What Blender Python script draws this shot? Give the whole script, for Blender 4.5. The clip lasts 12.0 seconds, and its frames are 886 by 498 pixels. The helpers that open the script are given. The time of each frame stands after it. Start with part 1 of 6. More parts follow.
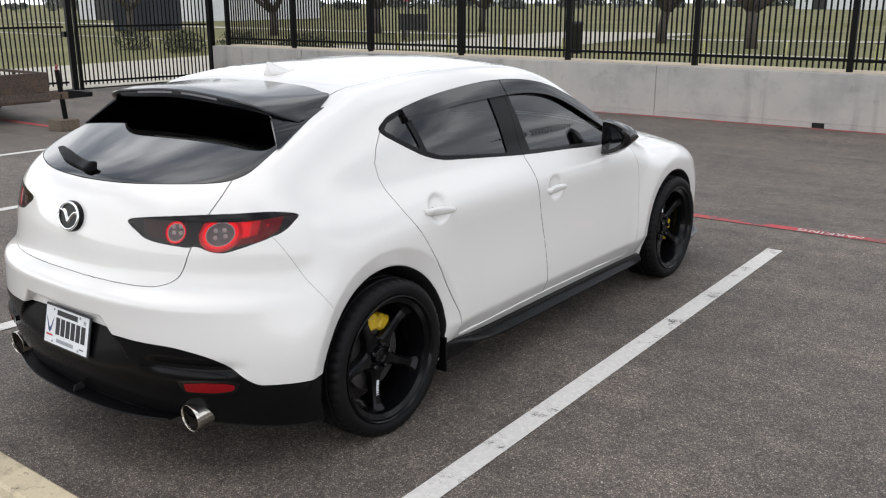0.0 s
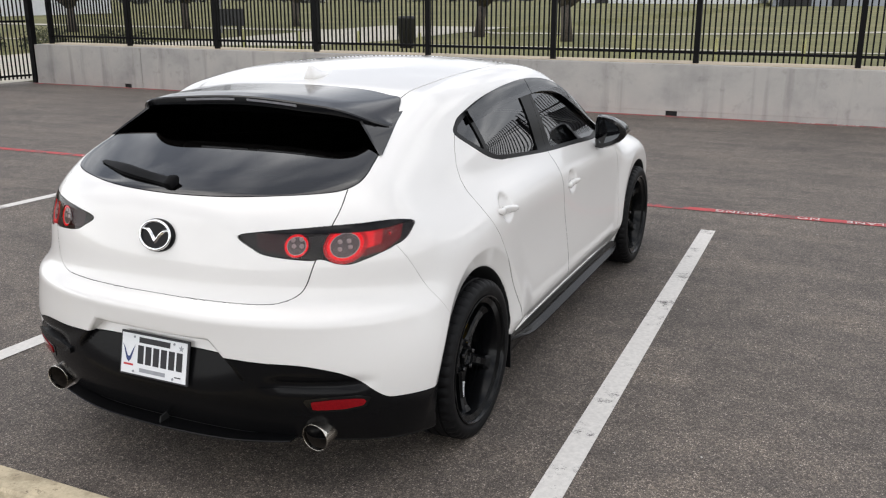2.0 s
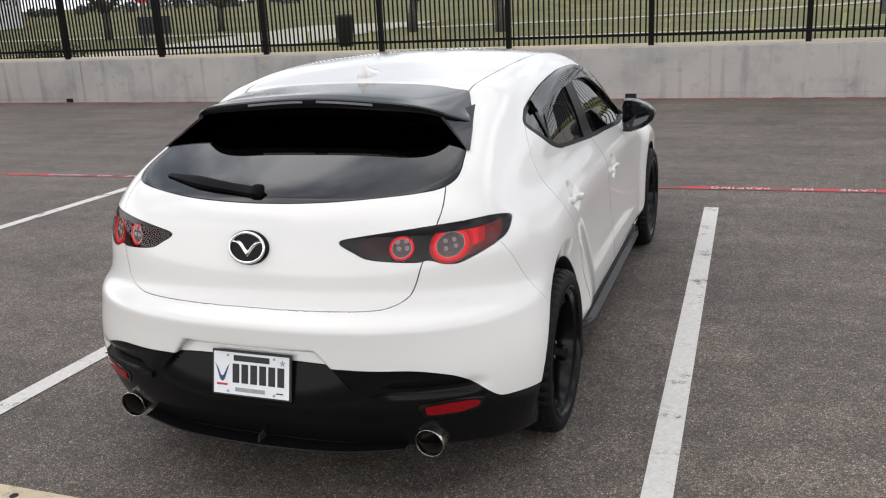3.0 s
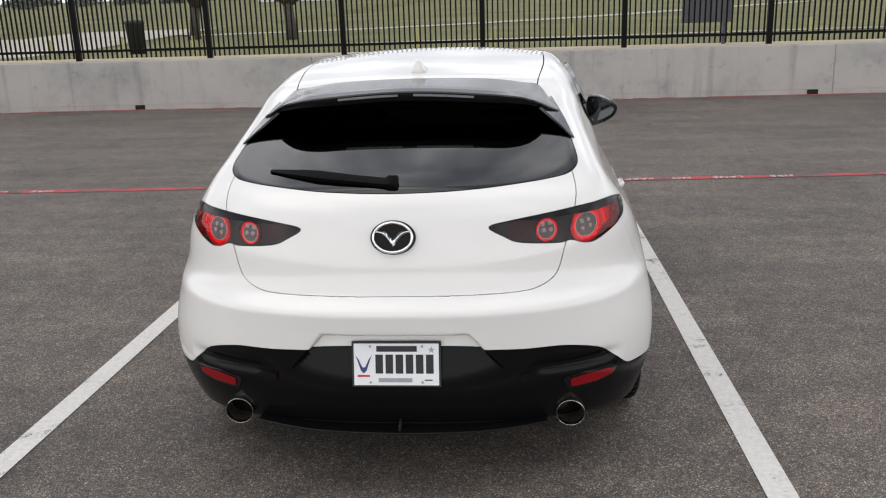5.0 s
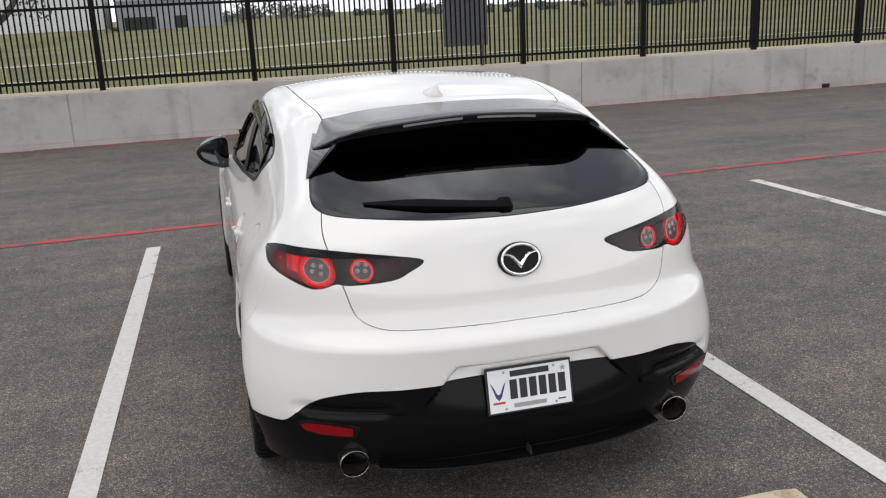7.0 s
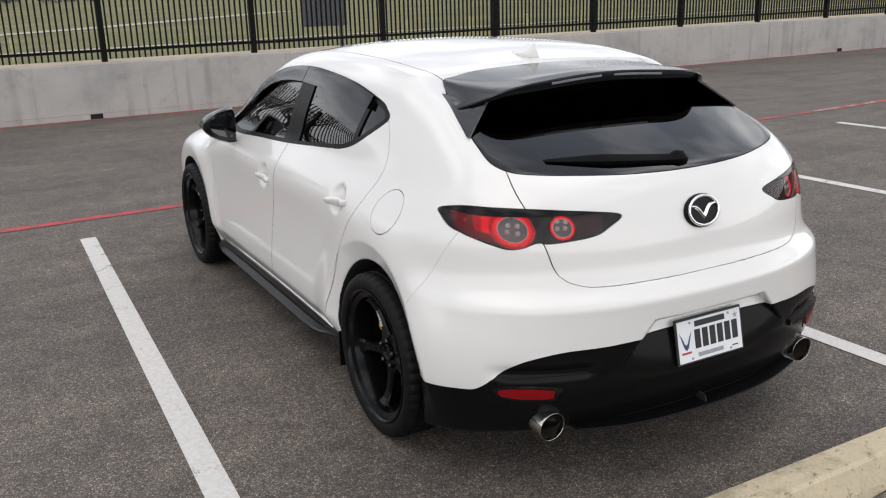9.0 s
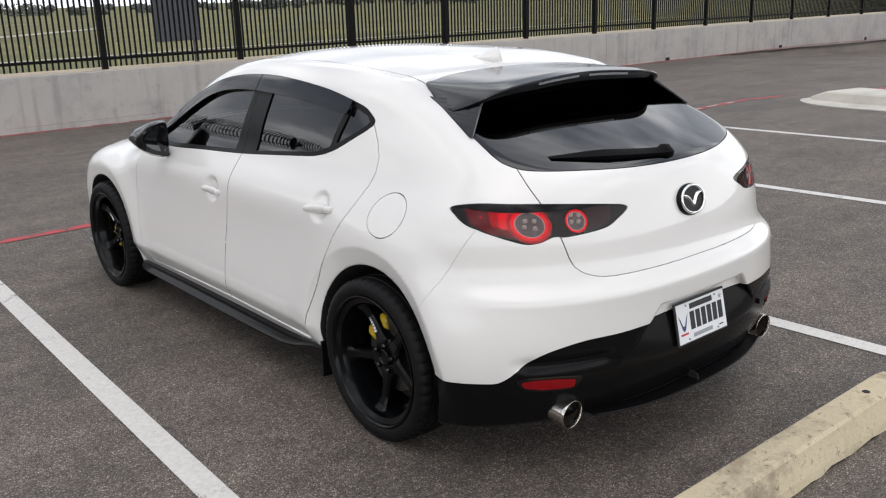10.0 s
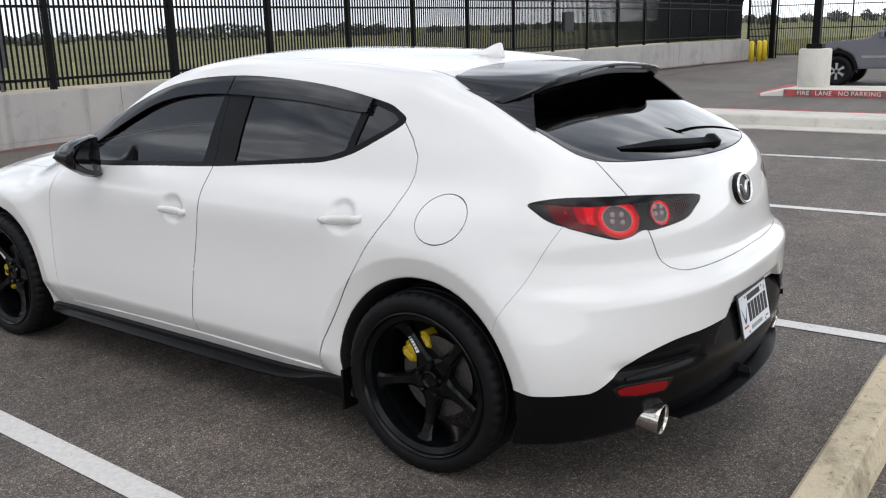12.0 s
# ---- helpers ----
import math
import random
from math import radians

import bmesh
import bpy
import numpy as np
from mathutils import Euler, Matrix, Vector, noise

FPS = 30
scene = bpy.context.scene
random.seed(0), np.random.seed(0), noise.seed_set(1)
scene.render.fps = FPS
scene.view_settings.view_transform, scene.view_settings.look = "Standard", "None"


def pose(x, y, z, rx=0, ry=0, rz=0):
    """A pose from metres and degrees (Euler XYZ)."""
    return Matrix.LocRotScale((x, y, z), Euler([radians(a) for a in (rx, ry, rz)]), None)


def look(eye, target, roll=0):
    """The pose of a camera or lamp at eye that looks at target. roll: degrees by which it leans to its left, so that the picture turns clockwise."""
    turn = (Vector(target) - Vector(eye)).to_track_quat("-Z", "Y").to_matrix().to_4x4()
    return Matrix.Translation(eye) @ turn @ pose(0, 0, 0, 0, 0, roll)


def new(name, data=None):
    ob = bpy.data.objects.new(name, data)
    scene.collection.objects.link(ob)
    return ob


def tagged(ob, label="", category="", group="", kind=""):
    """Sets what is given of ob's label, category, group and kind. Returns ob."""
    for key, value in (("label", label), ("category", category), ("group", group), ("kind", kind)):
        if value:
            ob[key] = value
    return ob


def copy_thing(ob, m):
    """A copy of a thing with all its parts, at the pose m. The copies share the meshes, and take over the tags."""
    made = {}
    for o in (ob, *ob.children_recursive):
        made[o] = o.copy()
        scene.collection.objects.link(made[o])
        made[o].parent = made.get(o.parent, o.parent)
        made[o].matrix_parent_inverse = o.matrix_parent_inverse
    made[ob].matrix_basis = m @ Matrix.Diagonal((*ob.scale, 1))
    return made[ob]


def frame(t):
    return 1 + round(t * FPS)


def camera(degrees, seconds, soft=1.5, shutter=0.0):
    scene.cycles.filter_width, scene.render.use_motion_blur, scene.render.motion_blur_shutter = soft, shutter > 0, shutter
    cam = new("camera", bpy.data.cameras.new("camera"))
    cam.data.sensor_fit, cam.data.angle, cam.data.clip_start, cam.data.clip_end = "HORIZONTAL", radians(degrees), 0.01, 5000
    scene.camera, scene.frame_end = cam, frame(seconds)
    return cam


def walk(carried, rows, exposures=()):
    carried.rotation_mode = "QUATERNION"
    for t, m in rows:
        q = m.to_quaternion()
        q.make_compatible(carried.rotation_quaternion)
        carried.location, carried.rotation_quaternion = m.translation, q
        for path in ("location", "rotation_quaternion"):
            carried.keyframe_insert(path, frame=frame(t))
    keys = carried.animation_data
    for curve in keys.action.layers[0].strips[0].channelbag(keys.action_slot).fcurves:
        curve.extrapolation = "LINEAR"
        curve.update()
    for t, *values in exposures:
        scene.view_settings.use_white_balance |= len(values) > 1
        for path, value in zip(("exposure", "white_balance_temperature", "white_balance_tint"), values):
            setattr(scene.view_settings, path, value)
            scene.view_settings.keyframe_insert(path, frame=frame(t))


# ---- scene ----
cam = camera(52.9, 12.0, 1.15)
PATH = [
    (0, (3.095, -2.493, 1.687), (1.916, -0.967, 1.155), -0.13),
    (0.5, (2.953, -2.633, 1.688), (1.818, -1.101, 1.085), 0.29),
    (1, (2.658, -2.681, 1.709), (1.576, -1.109, 1.108), -0.05),
    (1.5, (2.409, -2.864, 1.702), (1.476, -1.185, 1.144), 0.30),
    (2, (2.171, -3.076, 1.720), (1.362, -1.330, 1.175), -0.08),
    (2.5, (1.889, -3.131, 1.709), (1.131, -1.363, 1.162), -2.01),
    (3, (1.620, -3.236, 1.717), (0.948, -1.437, 1.159), -2.93),
    (3.5, (1.324, -3.465, 1.715), (0.761, -1.628, 1.159), -2.63),
    (5.5, (0.100, -3.652, 1.731), (0.063, -1.730, 1.177), -2.10),
    (6, (-0.253, -3.545, 1.745), (-0.153, -1.620, 1.210), -2.46),
    (6.5, (-0.614, -3.501, 1.751), (-0.317, -1.594, 1.223), -2.64),
    (8.3, (-1.785, -3.206, 1.705), (-0.978, -1.461, 1.155), -1.98),
    (8.5, (-1.894, -3.125, 1.682), (-1.066, -1.391, 1.126), -1.78),
    (9, (-2.176, -2.924, 1.683), (-1.257, -1.242, 1.114), -1.72),
    (9.5, (-2.499, -2.795, 1.676), (-1.405, -1.216, 1.117), -0.97),
    (10, (-2.699, -2.613, 1.659), (-1.469, -1.135, 1.111), -1.77),
    (10.5, (-2.845, -2.356, 1.647), (-1.528, -0.956, 1.094), -2.26),
    (11, (-3.060, -2.194, 1.636), (-1.624, -0.919, 1.075), -1.36),
    (11.5, (-3.120, -2.021, 1.571), (-1.606, -0.832, 1.030), -1.62),
    (12, (-3.130, -1.760, 1.510), (-1.568, -0.610, 1.024), -1.60),
]
walk(cam, [(t, look(eye, target, roll)) for t, eye, target, roll in PATH], [(0, 0.08, 6650, 10), (1.5, 0.12, 6750, 11), (3.5, 0.02, 6760, 11), (6, -0.08, 6760, 11), (9.5, -0.03, 6720, 11), (12, -0.03, 6500, 10)])

# ---- sky and sun: bright overcast with broken cloud ----
world = bpy.data.worlds.new("sky")
scene.world = world
world.use_nodes = True
wt = world.node_tree
wt.nodes.clear()


def wnode(kind, **values):
    n = wt.nodes.new(kind)
    for k, v in values.items():
        n.inputs[k].default_value = v
    return n


SUN_AZIMUTH, SUN_HEIGHT = radians(238), radians(70)
sky = wt.nodes.new("ShaderNodeTexSky")
sky.sky_type, sky.sun_disc = "NISHITA", False
sky.sun_elevation, sky.sun_rotation = SUN_HEIGHT, SUN_AZIMUTH
sky.dust_density, sky.air_density = 3.0, 1.0
place = wt.nodes.new("ShaderNodeTexCoord")
# clouds lie on a level sheet, so they crowd towards the horizon
split = wnode("ShaderNodeSeparateXYZ")
wt.links.new(place.outputs["Generated"], split.inputs["Vector"])
lift = wt.nodes.new("ShaderNodeMath")
lift.operation = "ADD"
lift.inputs[1].default_value = 0.60
wt.links.new(split.outputs["Z"], lift.inputs[0])
keep = wt.nodes.new("ShaderNodeMath")
keep.operation = "MAXIMUM"
keep.inputs[1].default_value = 0.12
wt.links.new(lift.outputs["Value"], keep.inputs[0])
flat = wt.nodes.new("ShaderNodeVectorMath")
flat.operation = "DIVIDE"
wt.links.new(place.outputs["Generated"], flat.inputs[0])
wt.links.new(keep.outputs["Value"], flat.inputs[1])
cloud = wnode("ShaderNodeTexNoise", Scale=4.2, Detail=4.0, Roughness=0.48)
wt.links.new(flat.outputs["Vector"], cloud.inputs["Vector"])
cover = wt.nodes.new("ShaderNodeValToRGB")
cover.color_ramp.elements[0].position, cover.color_ramp.elements[0].color = 0.39, (0.28, 0.31, 0.365, 1)
cover.color_ramp.elements[1].position, cover.color_ramp.elements[1].color = 0.61, (1.15, 1.185, 1.23, 1)
mid = cover.color_ramp.elements.new(0.50)
mid.color = (0.58, 0.615, 0.67, 1)
wt.links.new(cloud.outputs["Fac"], cover.inputs["Fac"])
dim = wt.nodes.new("ShaderNodeVectorMath")
dim.operation = "SCALE"
dim.inputs["Scale"].default_value = 0.10
wt.links.new(sky.outputs["Color"], dim.inputs[0])
mix = wt.nodes.new("ShaderNodeMix")
mix.data_type = "RGBA"
mix.inputs["Factor"].default_value = 0.86
wt.links.new(dim.outputs["Vector"], mix.inputs["A"])
wt.links.new(cover.outputs["Color"], mix.inputs["B"])
# the cloud thins to a pale horizon band, raised to light the car's sides
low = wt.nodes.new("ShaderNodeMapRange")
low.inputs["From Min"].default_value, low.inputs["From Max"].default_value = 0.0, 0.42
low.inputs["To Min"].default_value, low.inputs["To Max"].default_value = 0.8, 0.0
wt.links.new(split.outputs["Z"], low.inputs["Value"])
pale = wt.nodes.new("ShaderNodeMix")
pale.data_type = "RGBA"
# the band is dim towards +y and brighter all round elsewhere
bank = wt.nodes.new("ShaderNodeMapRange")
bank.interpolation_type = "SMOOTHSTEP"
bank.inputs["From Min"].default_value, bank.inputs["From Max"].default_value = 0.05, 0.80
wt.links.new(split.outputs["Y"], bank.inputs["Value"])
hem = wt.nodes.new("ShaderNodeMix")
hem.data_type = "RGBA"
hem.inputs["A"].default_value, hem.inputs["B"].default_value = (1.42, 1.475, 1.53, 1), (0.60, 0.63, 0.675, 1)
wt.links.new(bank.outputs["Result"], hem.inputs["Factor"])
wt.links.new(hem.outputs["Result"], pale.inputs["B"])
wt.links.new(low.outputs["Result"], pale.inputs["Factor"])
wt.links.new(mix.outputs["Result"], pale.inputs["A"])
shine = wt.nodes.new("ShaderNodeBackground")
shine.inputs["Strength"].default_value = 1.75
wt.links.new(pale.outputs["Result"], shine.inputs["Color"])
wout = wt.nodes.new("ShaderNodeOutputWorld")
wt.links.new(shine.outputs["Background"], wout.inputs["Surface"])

sun = new("sun", bpy.data.lights.new("sun", "SUN"))
sun.data.energy, sun.data.angle, sun.data.color = 0.44, radians(60), (1.0, 0.95, 0.89)
sun.matrix_world = look((18 * math.sin(SUN_AZIMUTH), 18 * math.cos(SUN_AZIMUTH), 18 * math.tan(SUN_HEIGHT)), (0, 0, 0))


# ---- materials ----
def shader(name):
    m = bpy.data.materials.new(name)
    m.use_nodes = True
    t = m.node_tree
    return m, t, t.nodes["Principled BSDF"]


def link(t, a, b):
    t.links.new(a, b)


def noise_node(t, scale, detail=4.0, rough=0.6, space="Object"):
    c = t.nodes.new("ShaderNodeTexCoord")
    n = t.nodes.new("ShaderNodeTexNoise")
    n.inputs["Scale"].default_value, n.inputs["Detail"].default_value, n.inputs["Roughness"].default_value = scale, detail, rough
    link(t, c.outputs[space], n.inputs["Vector"])
    return n


def ramp(t, source, *stops):
    r = t.nodes.new("ShaderNodeValToRGB")
    e = r.color_ramp.elements
    while len(e) < len(stops):
        e.new(0.5)
    for s, (p, c) in zip(e, stops):
        s.position, s.color = p, (*c, 1)
    link(t, source, r.inputs["Fac"])
    return r.outputs["Color"]


def blend(t, kind, fac, a, b):
    m = t.nodes.new("ShaderNodeMix")
    m.data_type, m.blend_type = "RGBA", kind
    for socket, v in ((m.inputs["Factor"], fac), (m.inputs["A"], a), (m.inputs["B"], b)):
        if isinstance(v, bpy.types.NodeSocket):
            link(t, v, socket)
        else:
            socket.default_value = v if isinstance(v, (int, float)) else (*v, 1)
    return m.outputs["Result"]


def bump(t, bsdf, height, strength, distance):
    b = t.nodes.new("ShaderNodeBump")
    b.inputs["Strength"].default_value, b.inputs["Distance"].default_value = strength, distance
    link(t, height, b.inputs["Height"])
    link(t, b.outputs["Normal"], bsdf.inputs["Normal"])


def surface(name, colour, rough=0.5, metal=0.0, grain=60.0, vary=0.12, wear=3.0, bumpy=0.0, coat=0.0, dirt=None, space="Object", spec=0.5, dull=0.03):
    """A material with variation at two scales: fine grain and broad wear."""
    m, t, p = shader(name)
    fine, broad = noise_node(t, grain, space=space), noise_node(t, wear, 5, space=space)
    lo, hi = [tuple(min(c * k, 1) for c in colour) for k in (1 - vary, 1 + vary)]
    c = ramp(t, fine.outputs["Fac"], (0.3, lo), (0.7, hi))
    c = blend(t, "MULTIPLY", 1.0, c, ramp(t, broad.outputs["Fac"], (0.3, (1 - vary,) * 3), (0.7, (1, 1, 1))))
    if dirt:
        c = blend(t, "MIX", ramp(t, broad.outputs["Fac"], (0.52, (0, 0, 0)), (0.75, (0.6, 0.6, 0.6))), c, dirt)
    link(t, c, p.inputs["Base Color"])
    r = t.nodes.new("ShaderNodeMapRange")
    r.inputs["To Min"].default_value, r.inputs["To Max"].default_value = max(rough - 0.08, 0.02), min(rough + 0.08, 1)
    link(t, broad.outputs["Fac"], r.inputs["Value"])
    link(t, r.outputs["Result"], p.inputs["Roughness"])
    p.inputs["Metallic"].default_value = metal
    p.inputs["Specular IOR Level"].default_value = spec
    p.inputs["Coat Weight"].default_value = coat
    p.inputs["Coat Roughness"].default_value = dull
    if bumpy:
        bump(t, p, fine.outputs["Fac"], bumpy, 0.004)
    return m


PAINT = surface("white pearl paint", (0.765, 0.746, 0.720), 0.32, grain=900, vary=0.015, wear=1.2, coat=1.0, dull=0.05)
SPOILER = surface("smooth black spoiler paint", (0.007, 0.007, 0.0078), 0.13, grain=300, vary=0.2, wear=2, spec=0.5)
GLOSS = surface("gloss black paint", (0.003, 0.003, 0.0035), 0.12, grain=300, vary=0.2, wear=2, coat=0.3, spec=0.4)
LOWER = surface("satin black bumper", (0.0055, 0.0055, 0.006), 0.22, grain=300, vary=0.2, wear=3, spec=0.13)
PLASTIC = surface("black plastic", (0.0045, 0.0045, 0.005), 0.34, grain=400, vary=0.2, wear=4, bumpy=0.04, spec=0.16)
UNDER = surface("dark underside", (0.006, 0.006, 0.006), 0.8, grain=50, vary=0.3)
LINER = surface("wheel arch felt", (0.008, 0.008, 0.008), 0.95, grain=200, vary=0.3)
RUBBER = surface("tyre rubber", (0.0055, 0.0055, 0.006), 0.55, grain=120, vary=0.25, wear=9, bumpy=0.15, dirt=(0.009, 0.0088, 0.0085), spec=0.16)
RIM = surface("satin black alloy", (0.0028, 0.0032, 0.0036), 0.17, grain=200, vary=0.2, wear=6, spec=0.17, coat=0.03)
BRAKE = surface("brake disc steel", (0.14, 0.135, 0.13), 0.4, metal=1.0, grain=90, vary=0.2)
YELLOW = surface("yellow caliper paint", (0.60, 0.40, 0.015), 0.35, grain=80, vary=0.1, coat=0.4)
STEEL = surface("polished stainless steel", (0.62, 0.59, 0.54), 0.16, metal=1.0, grain=40, vary=0.1, wear=12, dirt=(0.30, 0.22, 0.13))
SOOT = surface("sooty pipe", (0.03, 0.022, 0.016), 0.7, metal=0.3, grain=60, vary=0.4)
CHROME = surface("chrome", (0.80, 0.80, 0.80), 0.07, metal=1.0, grain=40, vary=0.03)
# base colour lowered to stand for the dark view a door mirror reflects
DARKMIRROR = surface("reflection-darkened mirror", (0.16, 0.17, 0.18), 0.05, metal=1.0, grain=40, vary=0.03)
WIPER = surface("matt black wiper", (0.004, 0.004, 0.0045), 0.55, grain=300, vary=0.2, wear=5, spec=0.06)
CLOTH = surface("black seat cloth", (0.02, 0.02, 0.022), 0.9, grain=300, vary=0.3)
WHITE = surface("white plate", (0.78, 0.79, 0.80), 0.35, grain=200, vary=0.03)
INK = surface("black ink", (0.015, 0.015, 0.018), 0.5)
BLUE = surface("navy ink", (0.03, 0.05, 0.16), 0.5)
SLOT_LIGHT = surface("dull grey for light in the slot", (0.24, 0.24, 0.25), 0.5)
GREYINK = surface("grey ink", (0.32, 0.33, 0.35), 0.5)
REDINK = surface("red ink", (0.55, 0.04, 0.05), 0.5)
FENCE = surface("black powder-coated steel", (0.0035, 0.0035, 0.004), 0.5, grain=150, vary=0.3, wear=5, spec=0.12)


def tinted(name, tint, gloss=1.0, ior=1.68):
    """Thin tinted glass: a clear mirror over a dark see-through sheet."""
    m = bpy.data.materials.new(name)
    m.use_nodes = True
    t = m.node_tree
    t.nodes.clear()
    clear, shine_, fres, mixed, out = (t.nodes.new("ShaderNode" + k) for k in ("BsdfTransparent", "BsdfGlossy", "Fresnel", "MixShader", "OutputMaterial"))
    clear.inputs["Color"].default_value = (*tint, 1)
    shine_.inputs["Roughness"].default_value = 0.015
    shine_.inputs["Color"].default_value = (gloss, gloss, gloss, 1)
    fres.inputs["IOR"].default_value = ior
    link(t, fres.outputs[0], mixed.inputs["Fac"])
    link(t, clear.outputs[0], mixed.inputs[1])
    link(t, shine_.outputs[0], mixed.inputs[2])
    link(t, mixed.outputs[0], out.inputs["Surface"])
    return m


GLASS = tinted("privacy glass", (0.07, 0.075, 0.08))
LIGHTGLASS = tinted("front door glass", (0.22, 0.24, 0.25))
SMOKE = tinted("smoked acrylic", (0.10, 0.10, 0.105), 0.9)


def lamp_glass(name, colour, glow, strength, rough=0.12):
    m, t, p = shader(name)
    n = noise_node(t, 220, 2)
    link(t, ramp(t, n.outputs["Fac"], (0.35, tuple(c * 0.7 for c in colour)), (0.65, colour)), p.inputs["Base Color"])
    p.inputs["Roughness"].default_value = rough
    p.inputs["Specular IOR Level"].default_value = 0.18
    p.inputs["Coat Weight"].default_value = 0.15
    p.inputs["Coat Roughness"].default_value = 0.02
    if strength:
        p.inputs["Emission Color"].default_value = (*glow, 1)
        p.inputs["Emission Strength"].default_value = strength
    return m


LENS_DARK = lamp_glass("smoked lamp lens", (0.004, 0.003, 0.0035), (0, 0, 0), 0)
LENS_RED = lamp_glass("red lamp lens", (0.34, 0.003, 0.007), (1.0, 0.008, 0.018), 0.68)
LENS_SOFT = lamp_glass("softly lit red lamp lens", (0.28, 0.003, 0.006), (1.0, 0.008, 0.018), 0.62)
LENS_MID = lamp_glass("half-lit red lamp lens", (0.20, 0.002, 0.005), (1.0, 0.008, 0.018), 0.28)
LENS_DIM = lamp_glass("dim red lamp lens", (0.10, 0.002, 0.004), (1.0, 0.008, 0.018), 0.05)
REFLEX = lamp_glass("red reflector", (0.26, 0.006, 0.010), (0, 0, 0), 0)
LENS_DEEP = lamp_glass("deep red lamp lens", (0.035, 0.002, 0.003), (0, 0, 0), 0)
LAMP_RING = lamp_glass("lit red ring", (0.35, 0.004, 0.006), (1.0, 0.016, 0.026), 0.66)
LAMP_BACK = lamp_glass("black lamp housing", (0.006, 0.004, 0.004), (0, 0, 0), 0, 0.4)
LAMP_CORE = lamp_glass("grey lamp lens", (0.19, 0.185, 0.18), (0, 0, 0), 0)
LAMP_DOT = lamp_glass("frosted lamp facet", (0.60, 0.585, 0.57), (0, 0, 0), 0)
LAMP_LENS = tinted("clear smoked lamp lens", (0.90, 0.84, 0.84), 0.8, 1.32)


# ---- tools for meshes ----
def smooth(ob, on=True):
    ob.data.polygons.foreach_set("use_smooth", [on] * len(ob.data.polygons))
    return ob


def holder(name, label, category, m=None, group="", kind=""):
    ob = new(name)
    ob.empty_display_size = 0.2
    if m is not None:
        ob.matrix_world = m
    return tagged(ob, label, category, group, kind)


def part(name, bm, material, parent=None, label="", soft=False):
    """Links a bmesh as one mesh object under a thing or under a part."""
    me = bpy.data.meshes.new(name)
    bm.to_mesh(me)
    bm.free()
    me.materials.append(material)
    ob = new(name, me)
    if parent is not None:
        ob.parent = parent
    if soft:
        smooth(ob)
    return tagged(ob, label)


def raw(name, verts, faces, material, parent=None, label="", soft=False, normals=None):
    me = bpy.data.meshes.new(name)
    me.from_pydata([tuple(v) for v in np.asarray(verts).tolist()], [], [tuple(f) for f in (faces.tolist() if isinstance(faces, np.ndarray) else faces)])
    me.materials.append(material)
    ob = new(name, me)
    if parent is not None:
        ob.parent = parent
    if soft or normals is not None:
        smooth(ob)
    if normals is not None:
        me.normals_split_custom_set_from_vertices(np.asarray(normals).tolist())
    return tagged(ob, label)


def box_into(bm, lo, hi, bevel=0.0, m=None):
    c, s = [(a + b) / 2 for a, b in zip(lo, hi)], [b - a for a, b in zip(lo, hi)]
    t = Matrix.Translation(c) @ Matrix.Diagonal((*s, 1))
    made = bmesh.ops.create_cube(bm, size=1, matrix=t)
    if bevel:
        edges = list({e for v in made["verts"] for e in v.link_edges})
        made = bmesh.ops.bevel(bm, geom=edges, offset=bevel, segments=2, affect="EDGES", profile=0.5)
    if m is not None:
        bmesh.ops.transform(bm, matrix=m, verts=list({v for v in made["verts"]}))
    return bm


def box(lo, hi, bevel=0.0, m=None):
    return box_into(bmesh.new(), lo, hi, bevel, m)


def lathe(profile, steps=48, m=None, closed=False):
    """A body of revolution round x: profile of (x, radius)."""
    bm = bmesh.new()
    rings = []
    for i in range(steps):
        a = 2 * math.pi * i / steps
        rings.append([bm.verts.new((x, r * math.sin(a), r * math.cos(a))) for x, r in profile])
    n = len(profile)
    for i in range(steps):
        a, b = rings[i], rings[(i + 1) % steps]
        for j in range(n if closed else n - 1):
            k = (j + 1) % n
            bm.faces.new((a[j], a[k], b[k], b[j]))
    if m is not None:
        bm.transform(m)
    bmesh.ops.recalc_face_normals(bm, faces=bm.faces)
    return bm


def loft(rings, closed=True, caps=True):
    """Skin over rings of equally many points."""
    bm = bmesh.new()
    vs = [[bm.verts.new(p) for p in ring] for ring in rings]
    n = len(rings[0])
    for a, b in zip(vs, vs[1:]):
        for j in range(n if closed else n - 1):
            k = (j + 1) % n
            bm.faces.new((a[j], a[k], b[k], b[j]))
    if caps and closed:
        bm.faces.new(vs[0][::-1])
        bm.faces.new(vs[-1])
    bmesh.ops.recalc_face_normals(bm, faces=bm.faces)
    return bm


def tube(points, radius, sides=10, caps=True):
    """A round bar along points; radius may be a list."""
    pts = [Vector(p) for p in points]
    rs = radius if isinstance(radius, (list, tuple)) else [radius] * len(pts)
    rings = []
    for i, p in enumerate(pts):
        d = (pts[min(i + 1, len(pts) - 1)] - pts[max(i - 1, 0)]).normalized()
        q = d.to_track_quat("Z", "Y")
        rings.append([p + q @ Vector((rs[i] * math.cos(2 * math.pi * k / sides), rs[i] * math.sin(2 * math.pi * k / sides), 0)) for k in range(sides)])
    return loft(rings, True, caps)


